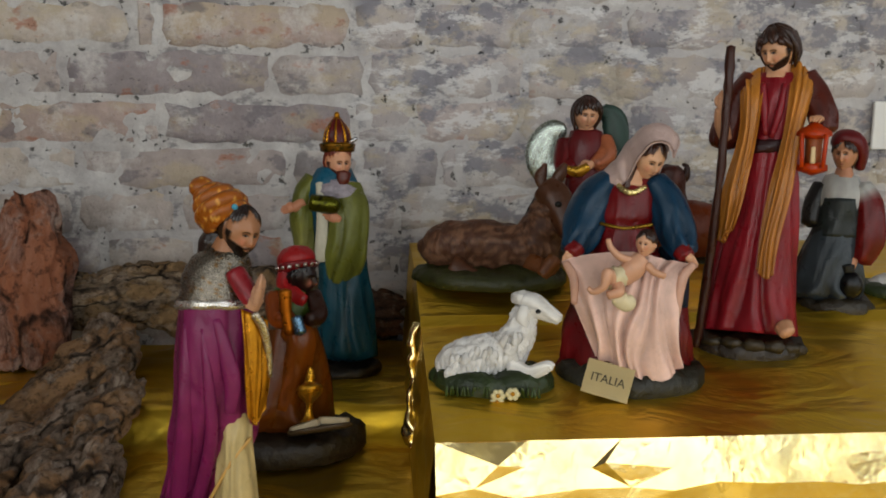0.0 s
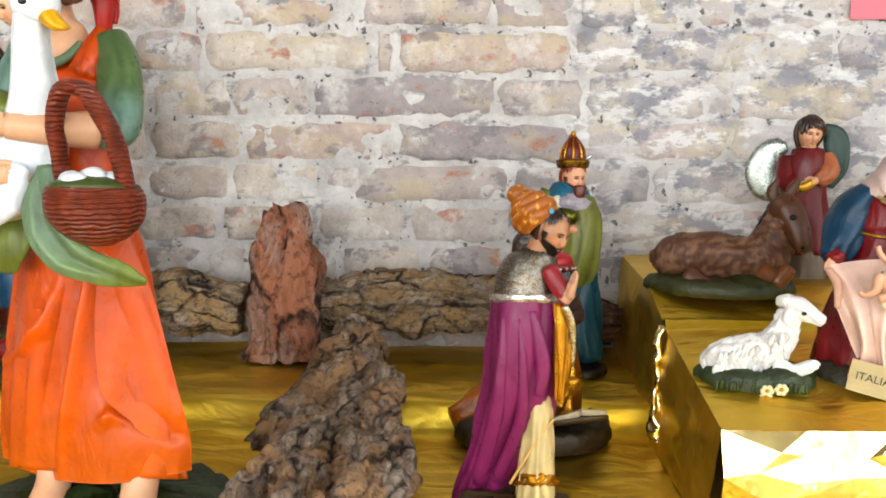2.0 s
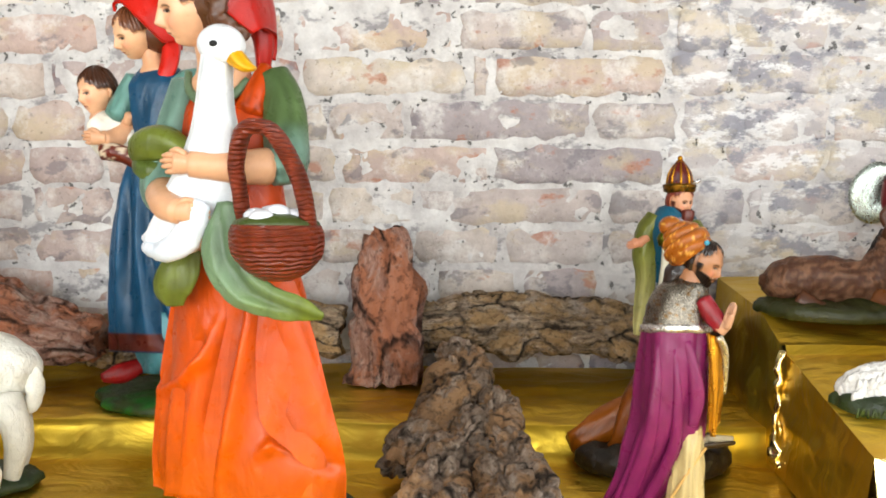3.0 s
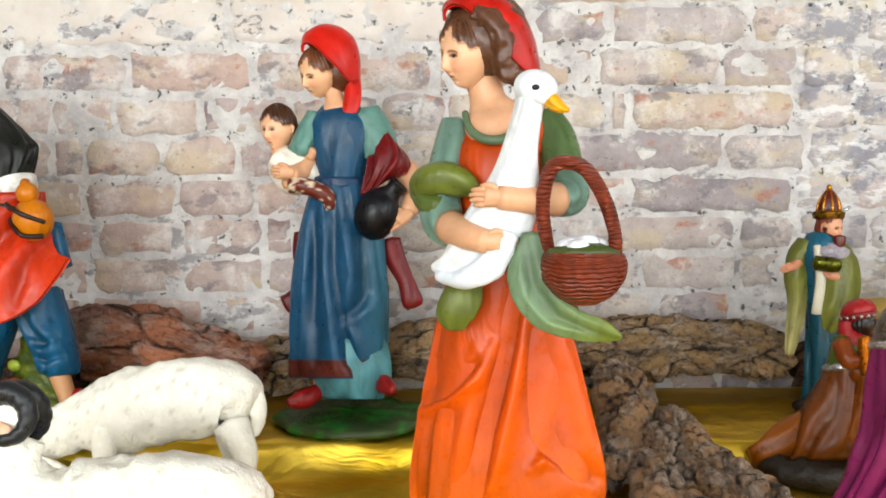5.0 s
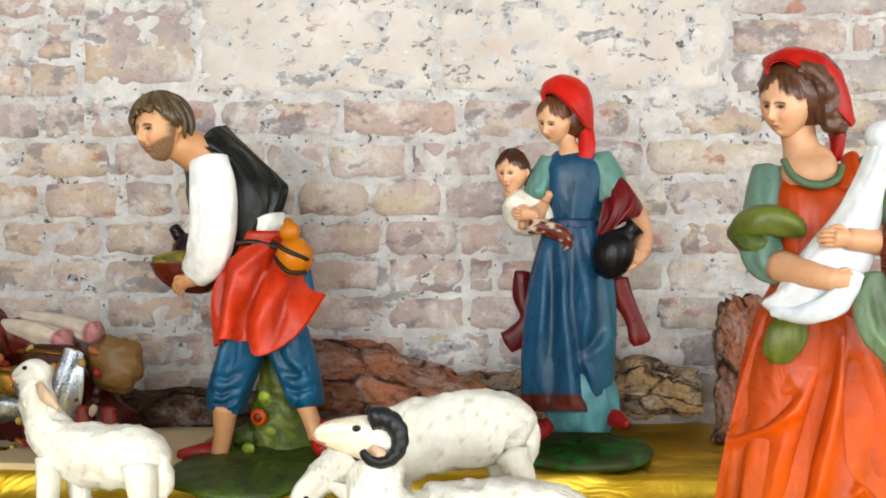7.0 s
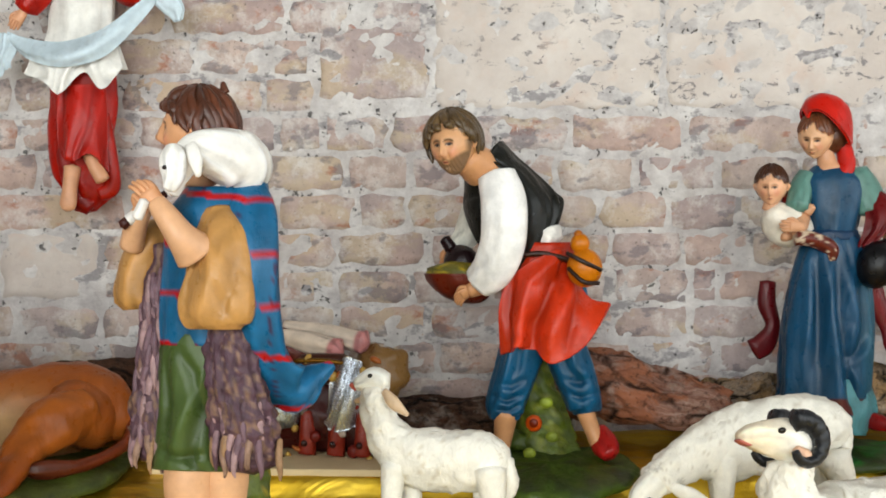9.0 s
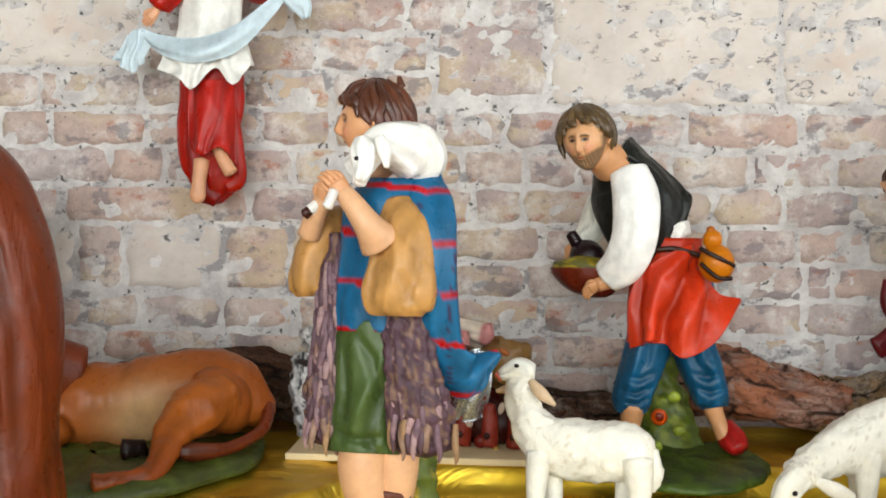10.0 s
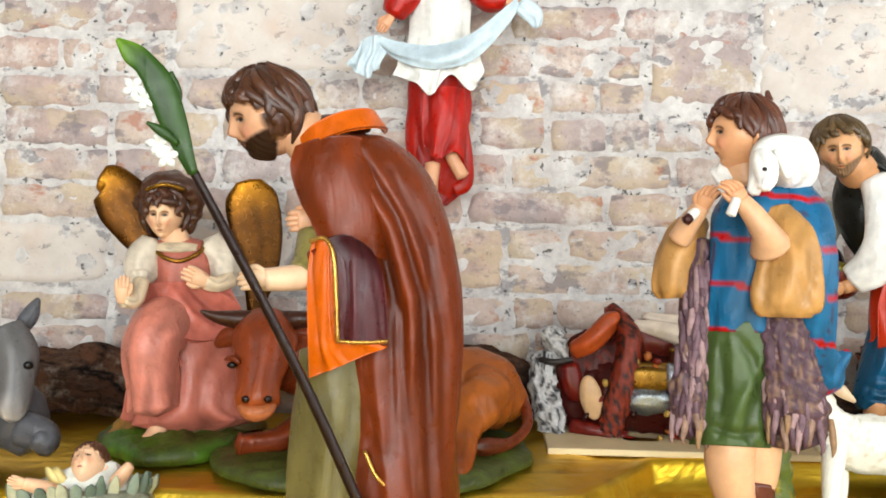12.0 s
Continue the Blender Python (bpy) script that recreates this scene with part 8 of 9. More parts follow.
def resting_ox():
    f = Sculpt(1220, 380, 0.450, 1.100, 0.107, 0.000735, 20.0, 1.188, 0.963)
    b = C("6a341c")
    f.loft([(1140, 450, 10, 40, 36), (1190, 420, 10, 58, 48), (1250, 412, 10, 56, 48), (1310, 430, 10, 50, 44), (1350, 460, 10, 26, 26)], b, R_, 36, 8, rough=(0.02, 5), paint=blend(C("8a4a26"), 0.3, 0.8))
    f.loft([(1190, 400, 0, 40, 36), (1180, 350, -6, 32, 30), (1180, 318, -14, 30, 26), (1176, 300, -16, 22, 20)], C("4e2416"), R_, 26, 7)
    f.loft([(1190, 320, -8, 8, 8), (1208, 316, -8, 9, 8), (1212, 298, -10, 5, 5), (1204, 292, -10, 3, 3)], C("3a1c12"), R_, 12)
    f.base(1240, 0, 140, 60, 0.012, 0.040, C("2c3018"))
    f.done("ox_statue", "painted brown resin ox resting behind the kneeling mother", "statue", FIG, 0.040)


def farm_girl():
    f = Sculpt(1480, 430, 0.559, 0.930, 0.095, 0.000635, 28.6, 1.077, 0.912)
    grey, white, red, skin = C("3c4348"), C("b0aeaa"), C("6e1c1a"), C("c08a68")
    f.base(1482, 0, 70, 50, 0.018, 0.016, C("30281a"))
    f.loft([(1478, 400, 0, 40, 32), (1472, 450, 0, 56, 42), (1466, 500, 0, 66, 48), (1464, 528, 0, 68, 50)], grey, R_, 56, 7, fold=(8, 0.02, 0.12, 0.3, 0.8), flat=True, fold_shade=0.35)
    f.loft([(1480, 312, 2, 30, 22), (1482, 345, 0, 42, 30), (1480, 390, 0, 38, 30), (1478, 404, 0, 40, 32)], white, R_, 44, 6, fold=(9, 0.01, 0.05, 0, 1), flat=True)
    f.loft([(1482, 352, -6, 36, 26), (1480, 390, -2, 40, 32), (1478, 420, -2, 44, 34)], C("2c3230"), R_, 36, 5, flat=True)
    f.loft([(1448, 330, 4, 18, 18), (1436, 365, 0, 20, 20), (1430, 400, -10, 17, 17)], C("2a2624"), R_, 18)
    f.loft([(1514, 330, 4, 20, 20), (1532, 365, 0, 26, 24), (1536, 420, -8, 28, 24), (1526, 462, -14, 18, 16)], white, R_, 24, fold=(6, 0.02, 0.08, 0, 2), paint=blend(red, 0.12, 0.26))
    f.loft([(1512, 458, -20, 10, 10), (1506, 478, -26, 9, 9)], skin, K_, 12)
    f.blob((1510, 506, -30), (24, 26, 22), C("121316"), R_, seg=22)
    f.loft([(1504, 484, -30, 12, 12), (1502, 470, -30, 14, 14)], C("121316"), R_, 14)
    f.loft([(1484, 296, 0, 13, 13), (1484, 318, -6, 20, 16)], skin, K_, 16)
    f.head((1484, 274, -4), 30, -16, 6, 0, "c8926c", "2a1710", line=0.4, back=0.14, volume=0.12, long=True)
    f.loft([(1466, 262, -8, 12, 16), (1476, 250, -4, 18, 24), (1500, 254, 4, 18, 26), (1512, 276, 8, 12, 20), (1510, 300, 8, 8, 12)], C("6e2024"), R_, 26, 7, fold=(5, 0.0, 0.06, 0, 2))
    f.done("nativity_statue", "painted resin farm girl in grey apron with a dark jug", "statue", FIG, 0.016)


def coil(f, c, axis, big, thin, col, paint=None):
    """One turn of a wound turban."""
    ax = unit(axis)
    e1 = unit(np.cross(ax, (0, 0, 1.0)))
    e2 = np.cross(ax, e1)
    st = []
    for i in range(15):
        a = i * 2 * math.pi / 14
        p = np.array(c) + big * (math.cos(a) * e1 + math.sin(a) * e2) + ax * thin * 0.5 * math.sin(a)
        st.append((*p, thin * 1.15, thin))
    f.loft(st, col, R_, 18, 4, fold=(3, 0.05, 0.05, 0.5, 9), paint=paint, bulge=0.0)


def purple_king():
    f = Sculpt(830, 600, -0.089, 0.680, 0.048, 0.000501, 0.7, 0.767, 1.000)
    pur, cream, skin, silver = C("84305f"), C("cdb98a"), C("a8764e"), C("8c8474")
    gold = C("b8862e")
    f.base(830, 0, 112, 90, 0.022, LOW, C("4a3a22"))
    f.loft([(868, 700, -4, 26, 34), (868, 760, -8, 28, 38), (866, 900, -10, 35, 45)], cream, R_, 48, 8, fold=(9, 0.03, 0.14, 0.2, 0.2), flat=True, fold_shade=0.25)
    f.loft([(866, 848, -10, 35, 45), (866, 860, -10, 36, 46), (866, 868, -10, 36, 46)], gold, G_, 48, 4, fold=(9, 0.12, 0.14, 0.2, 0.2), flat=True, rough=(0.3, 3))
    f.loft([(842, 500, 2, 56, 52), (841, 535, 2, 60, 56), (837, 606, 2, 65, 58), (834, 681, 6, 66, 58), (826, 738, 18, 69, 56), (806, 795, 40, 56, 52), (772, 870, 70, 50, 48), (764, 905, 78, 50, 48)], pur, R_, 96, 9, fold=(4, 0.02, 0.13, 0.9, 2.2), flat=True, bulge=-0.2, fold_shade=0.4)
    for st in ([(804, 552, -44, 7, 7), (800, 640, -52, 11, 9), (790, 740, -38, 14, 10), (762, 866, 26, 16, 10)],
               [(852, 545, -54, 8, 7), (866, 600, -56, 12, 9), (874, 650, -54, 14, 9), (868, 700, -52, 9, 7)],
               [(830, 560, -54, 6, 6), (838, 660, -60, 9, 7), (834, 750, -44, 11, 8), (796, 860, 14, 12, 8)]):
        f.loft([(u, v, d + 5, a, b) for u, v, d, a, b in st], pur, R_, 14)
    f.loft([(896, 742, -30, 3, 3), (862, 790, -44, 3, 3), (818, 866, -40, 3, 3)], C("c8a468"), R_, 8)
    # gold-lined hanging sleeve
    f.sheet([[(890, 528, -44), (904, 534, -40), (918, 540, -28), (924, 548, -10)], [(894, 590, -50), (906, 594, -46), (918, 596, -34), (926, 596, -14)], [(894, 650, -52), (906, 656, -48), (918, 652, -36), (926, 640, -16)], [(896, 706, -48), (904, 720, -46), (912, 716, -38), (918, 690, -24)]], gold, G_, 30, 30, (2, 2, 4, 0, 0.5), 5, 0.2)
    f.loft([(910, 536, -44, 7, 6), (922, 560, -36, 7, 6), (927, 600, -24, 6, 6), (927, 640, -18, 4, 4)], C("cfc8b8"), S_, 14)
    # breastplate cape
    f.loft([(858, 430, -2, 26, 24), (852, 444, 0, 44, 38), (846, 470, 2, 53, 50), (843, 500, 2, 57, 56), (842, 520, 2, 61, 60)], C("857e74"), S_, 60, 8, flat=True, rough=(0.05, 1.5), paint=speckle(C("7a5a20"), 0.36, 0.16))
    f.loft([(842, 515, 2, 62, 61), (842, 526, 2, 64, 63)], C("d8d4d0"), S_, 50, 3, flat=True, rough=(0.25, 4))
    f.loft([(880, 470, -34, 17, 17), (900, 500, -46, 17, 16), (912, 520, -54, 13, 13)], C("8c2c34"), R_, 18)
    f.loft([(908, 524, -52, 13, 13), (920, 510, -60, 11, 11)], C("c89a78"), K_, 14)
    f.hand((918, 516, -64), (0.25, -1, -0.1), (0.3, 0, -0.9), 46, "c89a78", (0, 0, 0))
    f.hand((916, 518, -52), (0.25, -1, 0), (0.3, 0, 0.9), 45, "c89a78", (0, 0, 0))
    f.loft([(866, 416, -4, 20, 22), (862, 440, -6, 28, 26)], skin, K_, 18)
    f.head((885, 404, -12), 39, 44, 20, 6, "b07e56", "241812", line=0.7, back=0.1, volume=0.1, beard=0.9, long=True, lips="6e342a")
    f.loft([(850, 406, 6, 18, 22), (838, 424, 6, 20, 24), (830, 442, 4, 14, 18)], C("241812"), H_, 26, 6, fold=(5, 0.06, 0.1, 0, 2))
    # turban
    org, fleck = C("a0622a"), speckle(C("d8a458"), 0.34, 0.16)
    ax = (-0.55, -0.83, 0.08)
    f.loft([(868, 386, 0, 34, 34), (860, 372, 0, 36, 36), (848, 354, 0, 32, 30), (836, 342, 2, 20, 20)], org, R_, 30, 6)
    coil(f, (864, 383, -3), ax, 30, 11, org, fleck)
    coil(f, (856, 370, -2), ax, 31, 12, org, fleck)
    coil(f, (847, 357, 0), ax, 25, 11, org, fleck)
    coil(f, (838, 347, 0), ax, 16, 9, org, fleck)
    f.blob((827, 336, 2), (20, 18, 18), org, R_, paint=fleck)
    f.blob((884, 366, -38), (5, 5, 4), C("4aa0b8"), K_, seg=10)
    f.done("king_statue", "painted resin king with turban and purple cloak, standing", "statue", "three kings", LOW)


def green_king():
    f = Sculpt(930, 420, -0.012, 1.055, 0.093, 0.000734, 4.4, 1.145, 0.996)
    teal, olive, skin = C("1e4f5c"), C("74763a"), C("c88a64")
    f.base(950, 0, 62, 52, 0.014, SHELF, C("241c14"))
    f.loft([(945, 400, 2, 38, 32), (950, 470, 4, 42, 36), (955, 550, 4, 46, 40), (958, 632, 4, 48, 42)], teal, R_, 54, 8, fold=(8, 0.02, 0.12, 0.2, 0.6), flat=True, fold_shade=0.35)
    f.loft([(938, 316, 6, 30, 26), (936, 350, 4, 44, 34), (942, 410, 2, 42, 34), (946, 450, 2, 40, 34)], C("265f74"), R_, 44, 7, fold=(6, 0.01, 0.06, 0, 1), flat=True)
    f.loft([(954, 346, -6, 28, 22), (962, 380, -14, 33, 26), (962, 430, -20, 34, 28), (956, 470, -22, 31, 26), (944, 506, -20, 16, 16)], olive, R_, 48, 10, fold=(5, 0.03, 0.16, 0, 1.4), fold_shade=0.4)
    f.loft([(906, 336, 6, 20, 18), (888, 360, 0, 18, 16), (884, 400, -6, 20, 14), (888, 450, -6, 17, 11), (882, 510, -4, 13, 8), (878, 548, -2, 7, 5)], olive, R_, 44, 10, fold=(4, 0.04, 0.16, 0, 1.4), paint=blend(C("b0a878"), 0.4, 0.9))
    f.loft([(918, 340, -20, 8, 8), (922, 400, -32, 10, 6), (916, 470, -32, 10, 5)], C("c8c2b0"), R_, 14)
    f.loft([(888, 372, -10, 10, 10), (872, 382, -18, 8, 8)], skin, K_, 12)
    f.hand((876, 380, -18), (-0.9, 0.2, 0), (0, 1, 0), 26, "c88a64")
    f.hand((950, 400, -40), (-0.8, -0.3, 0), (0.2, 0.9, 0), 30, "c88a64")
    f.loft([(906, 372, -46, 14, 14), (936, 376, -48, 15, 15), (950, 378, -48, 12, 12)], C("6a6a24"), G_, 18, paint=speckle(C("2c2c14"), 0.2, 0.2))
    f.loft([(944, 334, -4, 24, 22), (946, 348, -8, 36, 32), (948, 362, -8, 35, 30)], C("a8a0a6"), F_, 40, 6, flat=True, rough=(0.2, 5))
    f.head((945, 306, -4), 28, 30, 10, 0, "d8a27c", "5a2410", line=0.66, back=0.12, volume=0.14, beard=0.9, long=True)
    f.loft([(957, 322, -24, 12, 9), (956, 336, -26, 10, 9), (955, 348, -24, 5, 5)], C("4e1e0e"), H_, 16, fold=(6, 0.05, 0.1, 0, 1))
    f.loft([(944, 288, 0, 28, 26), (944, 276, 0, 30, 28)], C("8a6420"), G_, 26, 4, flat=True, paint=speckle(C("3c3c14"), 0.2, 0.2))
    f.loft([(944, 276, 0, 22, 21), (944, 256, 0, 19, 18), (944, 238, 0, 9, 9), (944, 234, 0, 4, 4)], C("5c1a14"), R_, 26, 6, flat=True, fold=(8, 0.05, 0.05, 0, 0))
    for i in range(8):
        a = i * math.pi / 4
        f.loft([(944 + 22 * math.cos(a), 274, 21 * math.sin(a), 2.4, 2.4), (944 + 18 * math.cos(a), 254, 17 * math.sin(a), 2.2, 2.2), (944 + 4 * math.cos(a), 234, 4 * math.sin(a), 2, 2)], C("b8862e"), G_, 6, 4)
    f.blob((944, 230, 0), (5, 6, 5), C("b8862e"), G_, seg=10)
    f.blob((972, 270, -14), (9, 4, 4), C("c8c8cc"), S_, rot=-30, seg=10)
    f.done("king_statue", "painted resin king in crown and green cloak holding a casket", "statue", "three kings", SHELF)


def kneeling_king():
    f = Sculpt(530, 640, -0.037, 0.885, -0.020, 0.000589, -5.1, 0.905, 0.986)
    brn, red, skin = C("74420f"), C("a02c2e"), C("2a1712")
    f.base(500, 8, 146, 84, 0.030, LOW, C("2c2216"))
    f.loft([(520, 560, 6, 40, 38), (514, 610, 10, 58, 52), (506, 670, 20, 78, 70), (500, 730, 26, 90, 80), (498, 764, 28, 92, 82)], brn, R_, 64, 8, fold=(7, 0.02, 0.1, 0.6, 1.6), flat=True, fold_shade=0.35)
    f.loft([(474, 680, 46, 34, 30), (416, 726, 54, 46, 36), (352, 766, 50, 36, 24)], C("8a5216"), R_, 30, fold=(5, 0.04, 0.1, 0, 2))
    f.loft([(522, 506, 2, 34, 28), (522, 540, 2, 44, 38), (518, 572, 4, 48, 42)], C("4a5a22"), R_, 36, 6, flat=True)
    f.loft([(518, 566, 4, 49, 44), (517, 578, 5, 52, 46)], C("b4b4b4"), S_, 40, 4, flat=True, rough=(0.2, 3))
    f.loft([(490, 520, -14, 18, 18), (494, 560, -40, 18, 18), (516, 560, -60, 14, 14)], C("8a4a20"), R_, 18)
    f.loft([(556, 520, -14, 16, 16), (566, 556, -36, 16, 16), (548, 566, -58, 12, 12)], C("3a2218"), R_, 18)
    f.loft([(508, 512, -66, 12, 12), (508, 545, -66, 11, 11), (514, 590, -66, 9, 9)], C("c07a2a"), G_, 14)
    f.loft([(526, 560, -70, 10, 10), (534, 590, -72, 11, 11)], C("7a98b0"), S_, 14)
    f.head((538, 489, -12), 31, 58, 8, 0, "2e1a14", "120a08", line=0.62, back=0.1, volume=0.06, lips="4a1e18")
    f.blob((529, 456, -8), (34, 25, 33), red, R_, rot=-8, rough=(0.06, 2))
    coil(f, (530, 468, -8), (-0.12, -1, 0), 31, 6, C("7a2024"))
    for i in range(16):
        a = i * 0.393
        f.blob((530 + 35 * math.cos(a), 468 - 4 * math.cos(a), -8 + 35 * math.sin(a)), (4.5, 4, 4.5), C("d0c8c0"), S_, seg=8)
    f.loft([(510, 474, 4, 13, 15), (508, 500, -4, 15, 15), (522, 520, -24, 16, 11), (542, 530, -38, 10, 7)], red, R_, 20, fold=(5, 0.03, 0.1, 0, 3))
    f.loft([(520, 580, -30, 26, 22), (534, 604, -50, 26, 20), (524, 660, -44, 24, 18), (506, 730, -36, 26, 18)], C("80480f"), R_, 26, fold=(6, 0.04, 0.12, 0, 1.5), fold_shade=0.35)
    # open book and gilt cup
    f.blob((538, 762, -76), (29, 8, 32), C("c4b8a0"), R_, rot=-16, power=0.35, seg=20)
    f.blob((590, 754, -76), (29, 8, 32), C("c4b8a0"), R_, rot=4, power=0.35, seg=20)
    f.blob((564, 768, -76), (60, 6, 37), C("5a4a34"), R_, rot=-6, power=0.4)
    f.loft([(544, 752, -82, 17, 17), (544, 744, -82, 9, 9), (546, 720, -82, 6, 6), (546, 704, -82, 20, 20), (548, 688, -82, 22, 22), (548, 680, -82, 10, 10), (549, 668, -82, 8, 8), (549, 652, -82, 3, 3)], C("c89a3c"), G_, 22, 6, flat=True, fold=(8, 0.06, 0.06, 0, 0))
    f.done("king_statue", "painted resin dark-skinned king kneeling with red turban and book", "statue", "three kings", LOW)


young_joseph()
mary()
lying_lamb()
brown_donkey()
small_angel()
resting_ox()
farm_girl()
purple_king()
green_king()
kneeling_king()

# ---- small things ----
def place_card():
    card = tagged(new("place_card"), "folded cream place card lettered in dark capitals", "card")
    card.matrix_world = pose(0.243, 0.722, -0.0095, 0, 11, -22)
    bm = bmesh.new()
    for z0, y0, z1, y1 in ((0.0, 0.0, 0.028, 0.012), (0.0, 0.024, 0.028, 0.0125)):
        a = [bm.verts.new(v) for v in ((-0.021, y0, z0), (0.021, y0, z0), (0.021, y1, z1), (-0.021, y1, z1))]
        bm.faces.new(a)
    bmesh.ops.solidify(bm, geom=bm.faces[:], thickness=0.0006)
    part("card_fold", bm, CARD, card)
    tx = bpy.data.curves.new("lettering", "FONT")
    tx.body, tx.size, tx.align_x, tx.align_y, tx.extrude = "ITALIA", 0.0105, "CENTER", "CENTER", 0.0001
    tx.materials.append(INK)
    t = new("lettering", tx)
    t.parent = card
    t.matrix_basis = Matrix.Translation((0, 0.0052, 0.0145)) @ pose(0, 0, 0, 66.8, 0, 0)


place_card()
pink = part("pink_paper_notice", box_bm(0.404, 0.62, WALL_Y - 0.0085, WALL_Y - 0.0075, 0.396, 0.52), PINK)
tagged(pink, "bright pink paper notice stuck on the brick wall", "paper sign")
plate = part("white_wall_plate", box_bm(0.752, 0.86, WALL_Y - 0.012, WALL_Y - 0.006, 0.186, 0.254, 0.002), PAPER)
tagged(plate, "small white plate fixed to the brick wall", "wall plate")

# ---- the brick wall ----
wall = tagged(new("wall_north"), "old limewashed brick wall with rough pale mortar", "wall", kind="structure")


def mortar_sheet():
    nx, nz = 560, 150
    x0, x1, z0, z1 = -3.4, 1.7, -0.2, 0.95
    rows = []
    for i in range(nz + 1):
        z = z0 + (z1 - z0) * i / nz
        row = []
        for j in range(nx + 1):
            x = x0 + (x1 - x0) * j / nx
            y = WALL_Y + 0.0012 - 0.0034 * fbm((x * 16, z * 22, 0.5)) - 0.002 * noise.noise(Vector((x * 60, z * 60, 2.0)))
            row.append((x, y, z))
        rows.append(row)
    return grid_mesh("mortar_bed", rows, [MORTAR], wall, "rough pale lime mortar")


mortar_sheet()
part("wall_core", box_bm(ROOM_X0, ROOM_X1, WALL_Y + 0.03, WALL_Y + 0.25, FLOOR, CEIL), MORTAR, wall)
part("rendered_base", box_bm(ROOM_X0, ROOM_X1, WALL_Y + 0.004, WALL_Y + 0.029, FLOOR, -0.199), MORTAR, wall)
part("rendered_top", box_bm(ROOM_X0, ROOM_X1, WALL_Y + 0.004, WALL_Y + 0.029, 0.949, CEIL), MORTAR, wall)
for x0, x1 in ((ROOM_X0, -3.399), (1.699, ROOM_X1)):
    part("rendered_end", box_bm(x0, x1, WALL_Y + 0.004, WALL_Y + 0.029, -0.199, 0.949), MORTAR, wall)
rng = random.Random(11)


def brick(x0, x1, z0, z1, m=None, name="brick", rough=1.0, proud=0.0):
    """One worn brick face: a pillow with a ragged outline, its rim sunk behind the mortar."""
    w, h = x1 - x0, z1 - z0
    nx, nz = max(6, int(w / 0.014)), max(5, int(h / 0.011))
    sx, sz, seed = (x0 + x1) / 2, (z0 + z1) / 2, rng.uniform(0, 50)
    tilt = rng.uniform(-0.012, 0.012)
    face = rng.uniform(-0.002, 0.0015) + proud
    V = []
    ex, ez = 0.007 / w, 0.007 / h
    pos_x = [-1] + [-1 + ex + (2 - 2 * ex) * j / (nx - 2) for j in range(nx - 1)] + [1]
    pos_z = [-1] + [-1 + ez + (2 - 2 * ez) * i / (nz - 2) for i in range(nz - 1)] + [1]
    for i in range(nz + 1):
        for j in range(nx + 1):
            a, b = pos_x[j], pos_z[i]
            px, pz = a * w / 2, b * h / 2
            rim = max(abs(a) ** 1.0 * 1.0, abs(b))
            ragx = 0.0085 * noise.noise(Vector((seed, pz * 70 + (9 if a > 0 else 0), 1.0)))
            ragz = 0.0085 * noise.noise(Vector((seed + 5, px * 45 + (9 if b > 0 else 0), 2.0)))
            corner = 0.006 * max(0, abs(a) + abs(b) - 1.72) / 0.28
            px += (ragx if abs(a) > 0.9 else 0) - math.copysign(corner, a)
            pz += (ragz if abs(b) > 0.85 else 0) - math.copysign(corner * 0.5, b)
            y = -face - 0.0034 * rough * fbm((sx + px * 26 + seed, pz * 34, 3.0)) - 0.0014 * rough * noise.noise(Vector((px * 70, pz * 70, seed)))
            if i in (0, nz) or j in (0, nx):
                y = 0.006
            V.append((px, y, pz + tilt * px))
    F = [(i * (nx + 1) + j, i * (nx + 1) + j + 1, (i + 1) * (nx + 1) + j + 1, (i + 1) * (nx + 1) + j) for i in range(nz) for j in range(nx)]
    ob = link_mesh(name, V, F, [m or BRICK], wall)
    ob.location = (sx, WALL_Y - 0.001, sz)
    return ob


def course(z0, z1, joints, joint=0.006):
    """A row of bricks between the upright joints given."""
    for a, b in zip(joints, joints[1:]):
        j = joint + rng.uniform(-0.003, 0.005)
        brick(a + j / 2, b - j / 2, z0 + 0.0025 + rng.uniform(-0.001, 0.003), z1 - 0.0025 - rng.uniform(-0.001, 0.003), rough=1.7 if a > 0.0 else 1.0)


def free_course(z0, z1, x0, x1, step=0.215):
    xs = [x0]
    while xs[-1] < x1:
        xs.append(xs[-1] + step * rng.uniform(0.6, 1.25))
    course(z0, z1, xs)


course(-0.12, -0.058, [-2.62, -2.4, -2.18, -1.97, -1.72, -1.5, -1.25, -1.02, -0.8, -0.56, -0.33, -0.1, 0.1])
course(-0.058, 0.005, [-2.74, -2.5, -2.28, -2.05, -1.83, -1.6, -1.36, -1.14, -0.92, -0.7, -0.47, -0.22, 0.02, 0.2, 0.42, 0.66, 0.9])
course(0.005, 0.067, [-2.78, -2.6, -2.4, -2.21, -2.03, -1.81, -1.65, -1.52, -1.40, -1.25, -1.11, -1.03, -0.92, -0.773, -0.634, -0.469, -0.332, -0.2, -0.076, 0.07, 0.2, 0.33, 0.45, 0.6, 0.75, 0.92])
course(0.067, 0.128, [-2.8, -2.6, -2.4, -2.22, -2.06, -1.96, -1.82, -1.69, -1.605, -1.42, -1.264, -1.095, -0.95, -0.82, -0.641, -0.511, -0.365, -0.229, -0.07, 0.074, 0.21, 0.36, 0.52, 0.7, 0.9])
course(0.128, 0.190, [-1.70, -1.42, -1.294, -1.18, -1.085, -0.955, -0.82, -0.77, -0.621, -0.492, -0.356, -0.075, 0.02, 0.131, 0.164, 0.30, 0.44, 0.60, 0.762, 0.95])
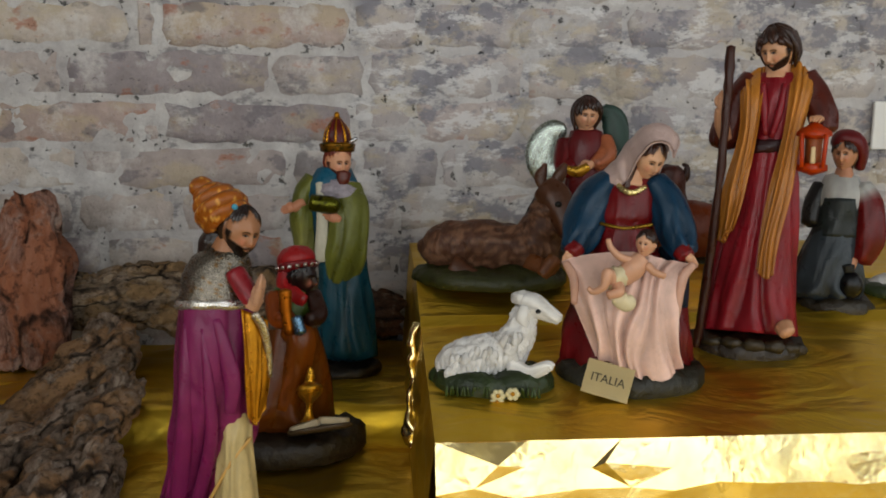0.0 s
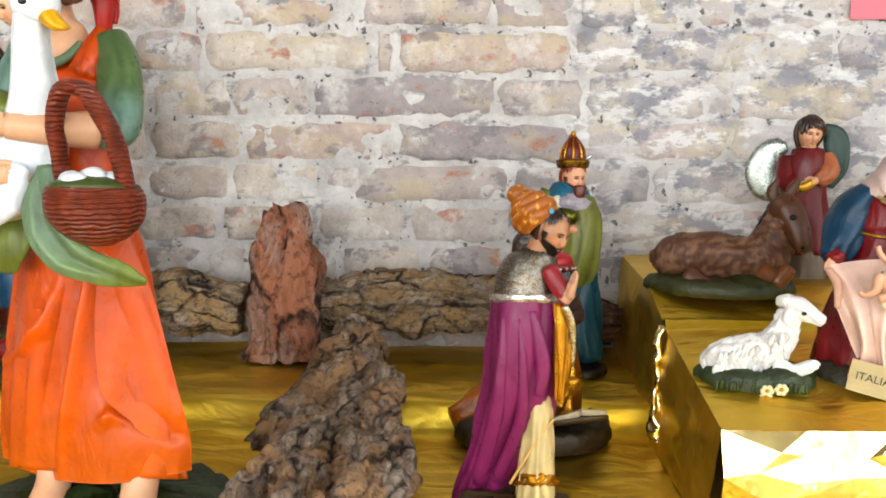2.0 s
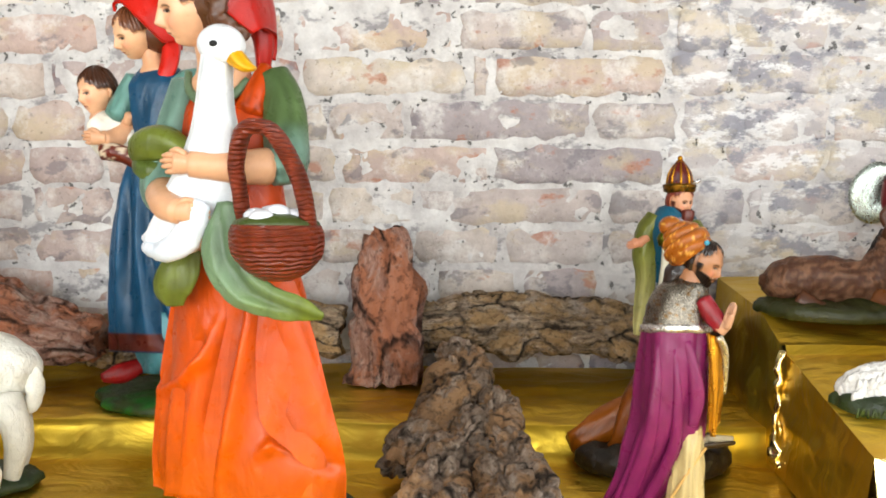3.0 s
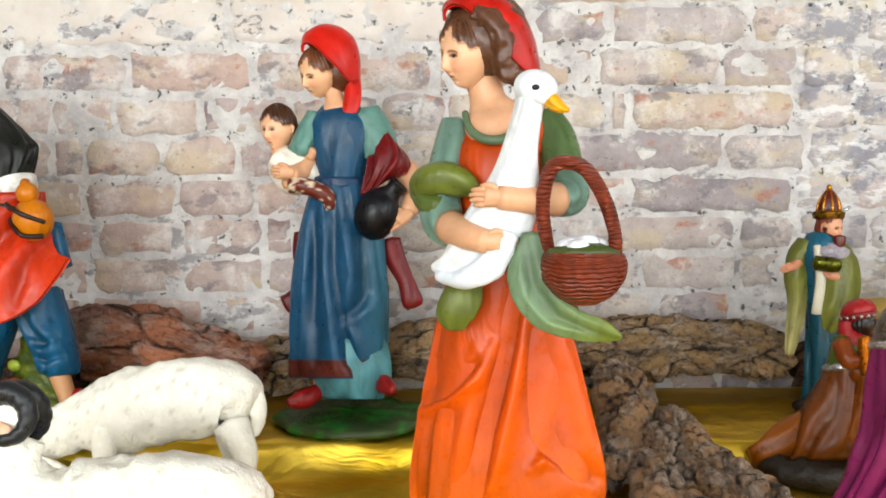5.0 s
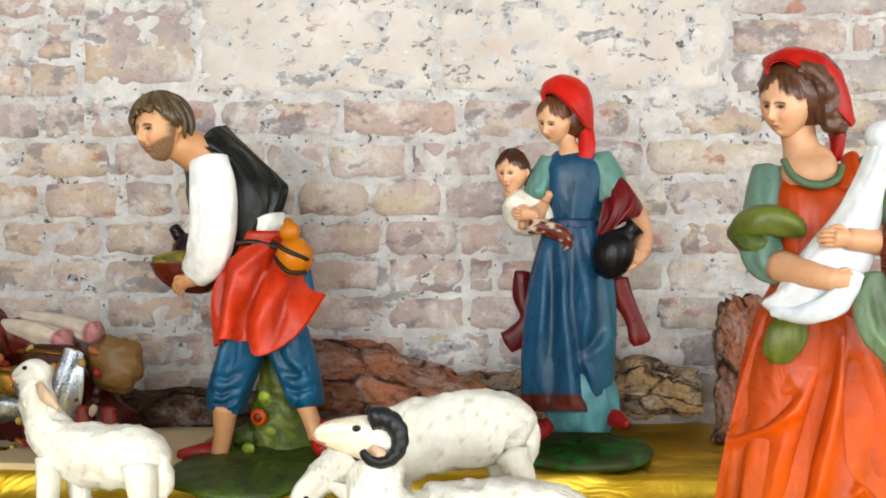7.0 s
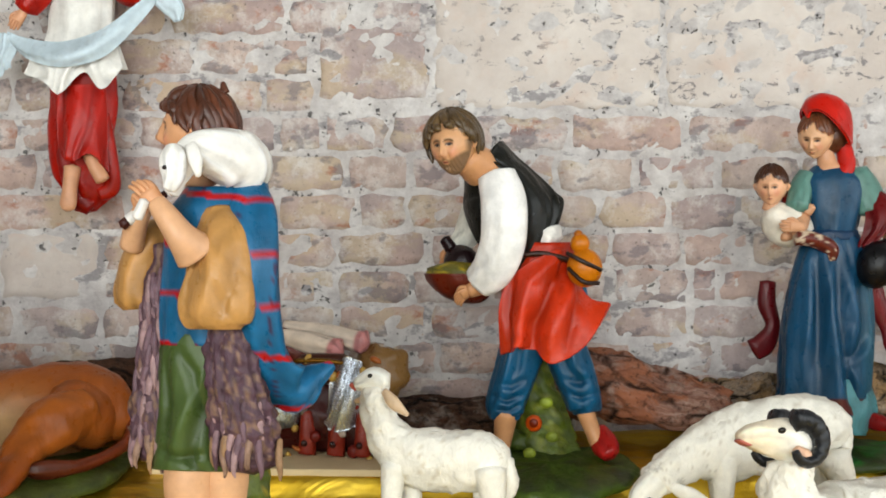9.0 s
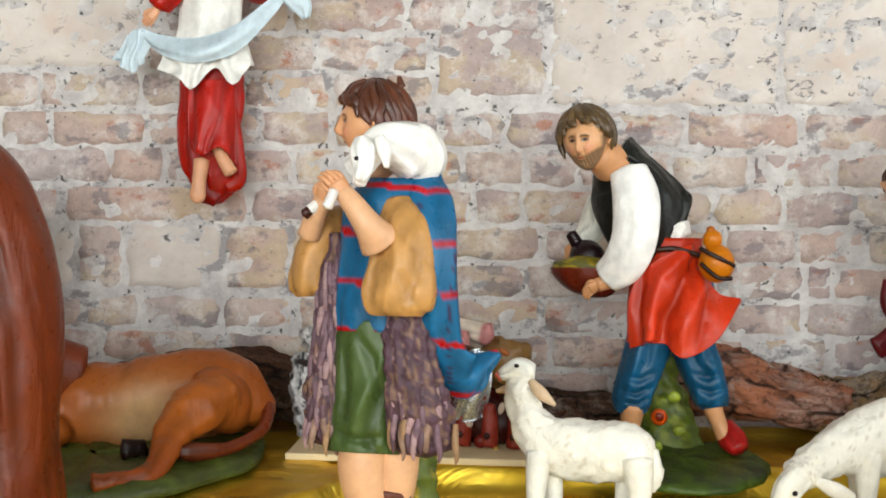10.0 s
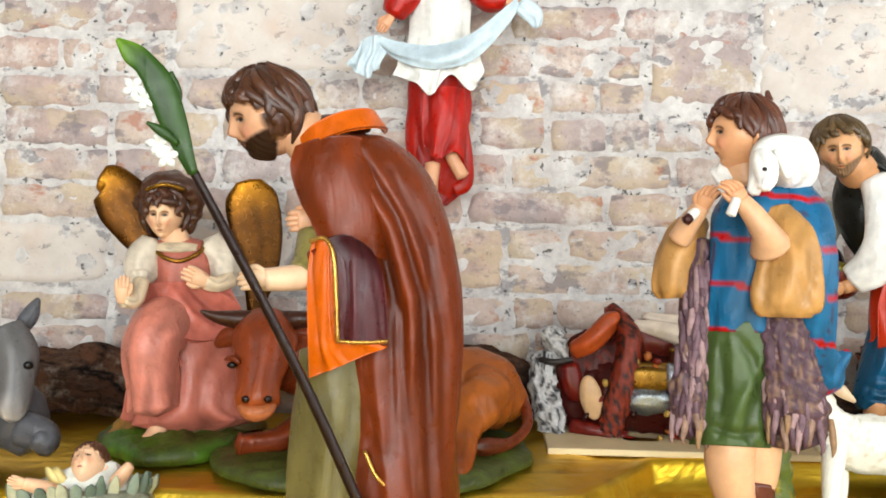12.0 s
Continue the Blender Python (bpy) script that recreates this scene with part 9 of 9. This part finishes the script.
course(0.190, 0.252, [-1.70, -1.595, -1.42, -1.265, -1.10, -0.955, -0.83, -0.72, -0.614, -0.473, -0.245, 0.013, 0.096, 0.243, 0.40, 0.531, 0.70, 0.88])
course(0.252, 0.318, [-2.8, -2.597, -2.416, -2.1, -1.772, -1.518, -1.383, -1.30, -1.15, -1.10, -0.977, -0.857, -0.737, -0.667, -0.611, -0.489, -0.371, -0.096, 0.032, 0.122, 0.253, 0.374, 0.549, 0.765, 0.96])
course(0.318, 0.383, [-2.8, -2.597, -2.40, -2.207, -2.013, -1.92, -1.694, -1.616, -1.402, -1.296, -1.204, -1.15, -1.045, -0.914, -0.774, -0.63, -0.529, -0.278, -0.245, 0.014, 0.108, 0.238, 0.391, 0.549, 0.72, 0.92])
course(0.383, 0.449, [-2.8, -2.597, -2.40, -2.207, -2.117, -1.949, -1.753, -1.626, -1.519, -1.441, -1.33, -1.225, -1.026, -0.83, -0.548, -0.295, -0.105, 0.017, 0.106, 0.305, 0.476, 0.709, 0.9])
course(0.449, 0.512, [-0.395, -0.278, -0.059, 0.12, 0.3, 0.5, 0.72, 0.9])
course(0.449, 0.512, [-2.8, -2.6, -2.43, -2.267, -2.137, -1.96, -1.782, -1.631, -1.539, -1.455])
course(0.512, 0.579, [-2.8, -2.66, -2.487, -2.30])
course(0.512, 0.579, [-1.95, -1.80, -1.656, -1.53, -1.46])
course(0.512, 0.579, [-0.395, -0.2, 0.02, 0.2, 0.42, 0.6, 0.85])
course(0.579, 0.645, [-2.8, -2.62, -2.417, -2.27])
course(0.579, 0.645, [-1.92, -1.70, -1.50, -1.27])
course(0.579, 0.645, [-0.395, -0.097, 0.1, 0.3, 0.5, 0.75])
for i in range(4):
    free_course(0.66 + 0.064 * i, 0.66 + 0.064 * (i + 1), -2.9 + 0.06 * (i % 2), 0.9)
# larger dressed stones and old plaster patches set among the bricks
for x0, x1, z0, z1, mm in ((-1.255, -0.872, 0.458, 0.655, STONE), (-0.864, -0.405, 0.458, 0.655, STONE), (-1.45, -1.262, 0.474, 0.592, BRICK), (-2.29, -1.96, 0.52, 0.655, STONE), (-2.07, -1.995, 0.139, 0.248, BRICK), (-1.985, -1.82, 0.139, 0.248, STONE), (-1.81, -1.705, 0.139, 0.248, BRICK), (-2.40, -2.08, 0.139, 0.245, STONE), (-2.66, -2.41, 0.139, 0.245, STONE)):
    brick(x0, x1, z0, z1, mm, "stone_block", 2.0, 0.001)
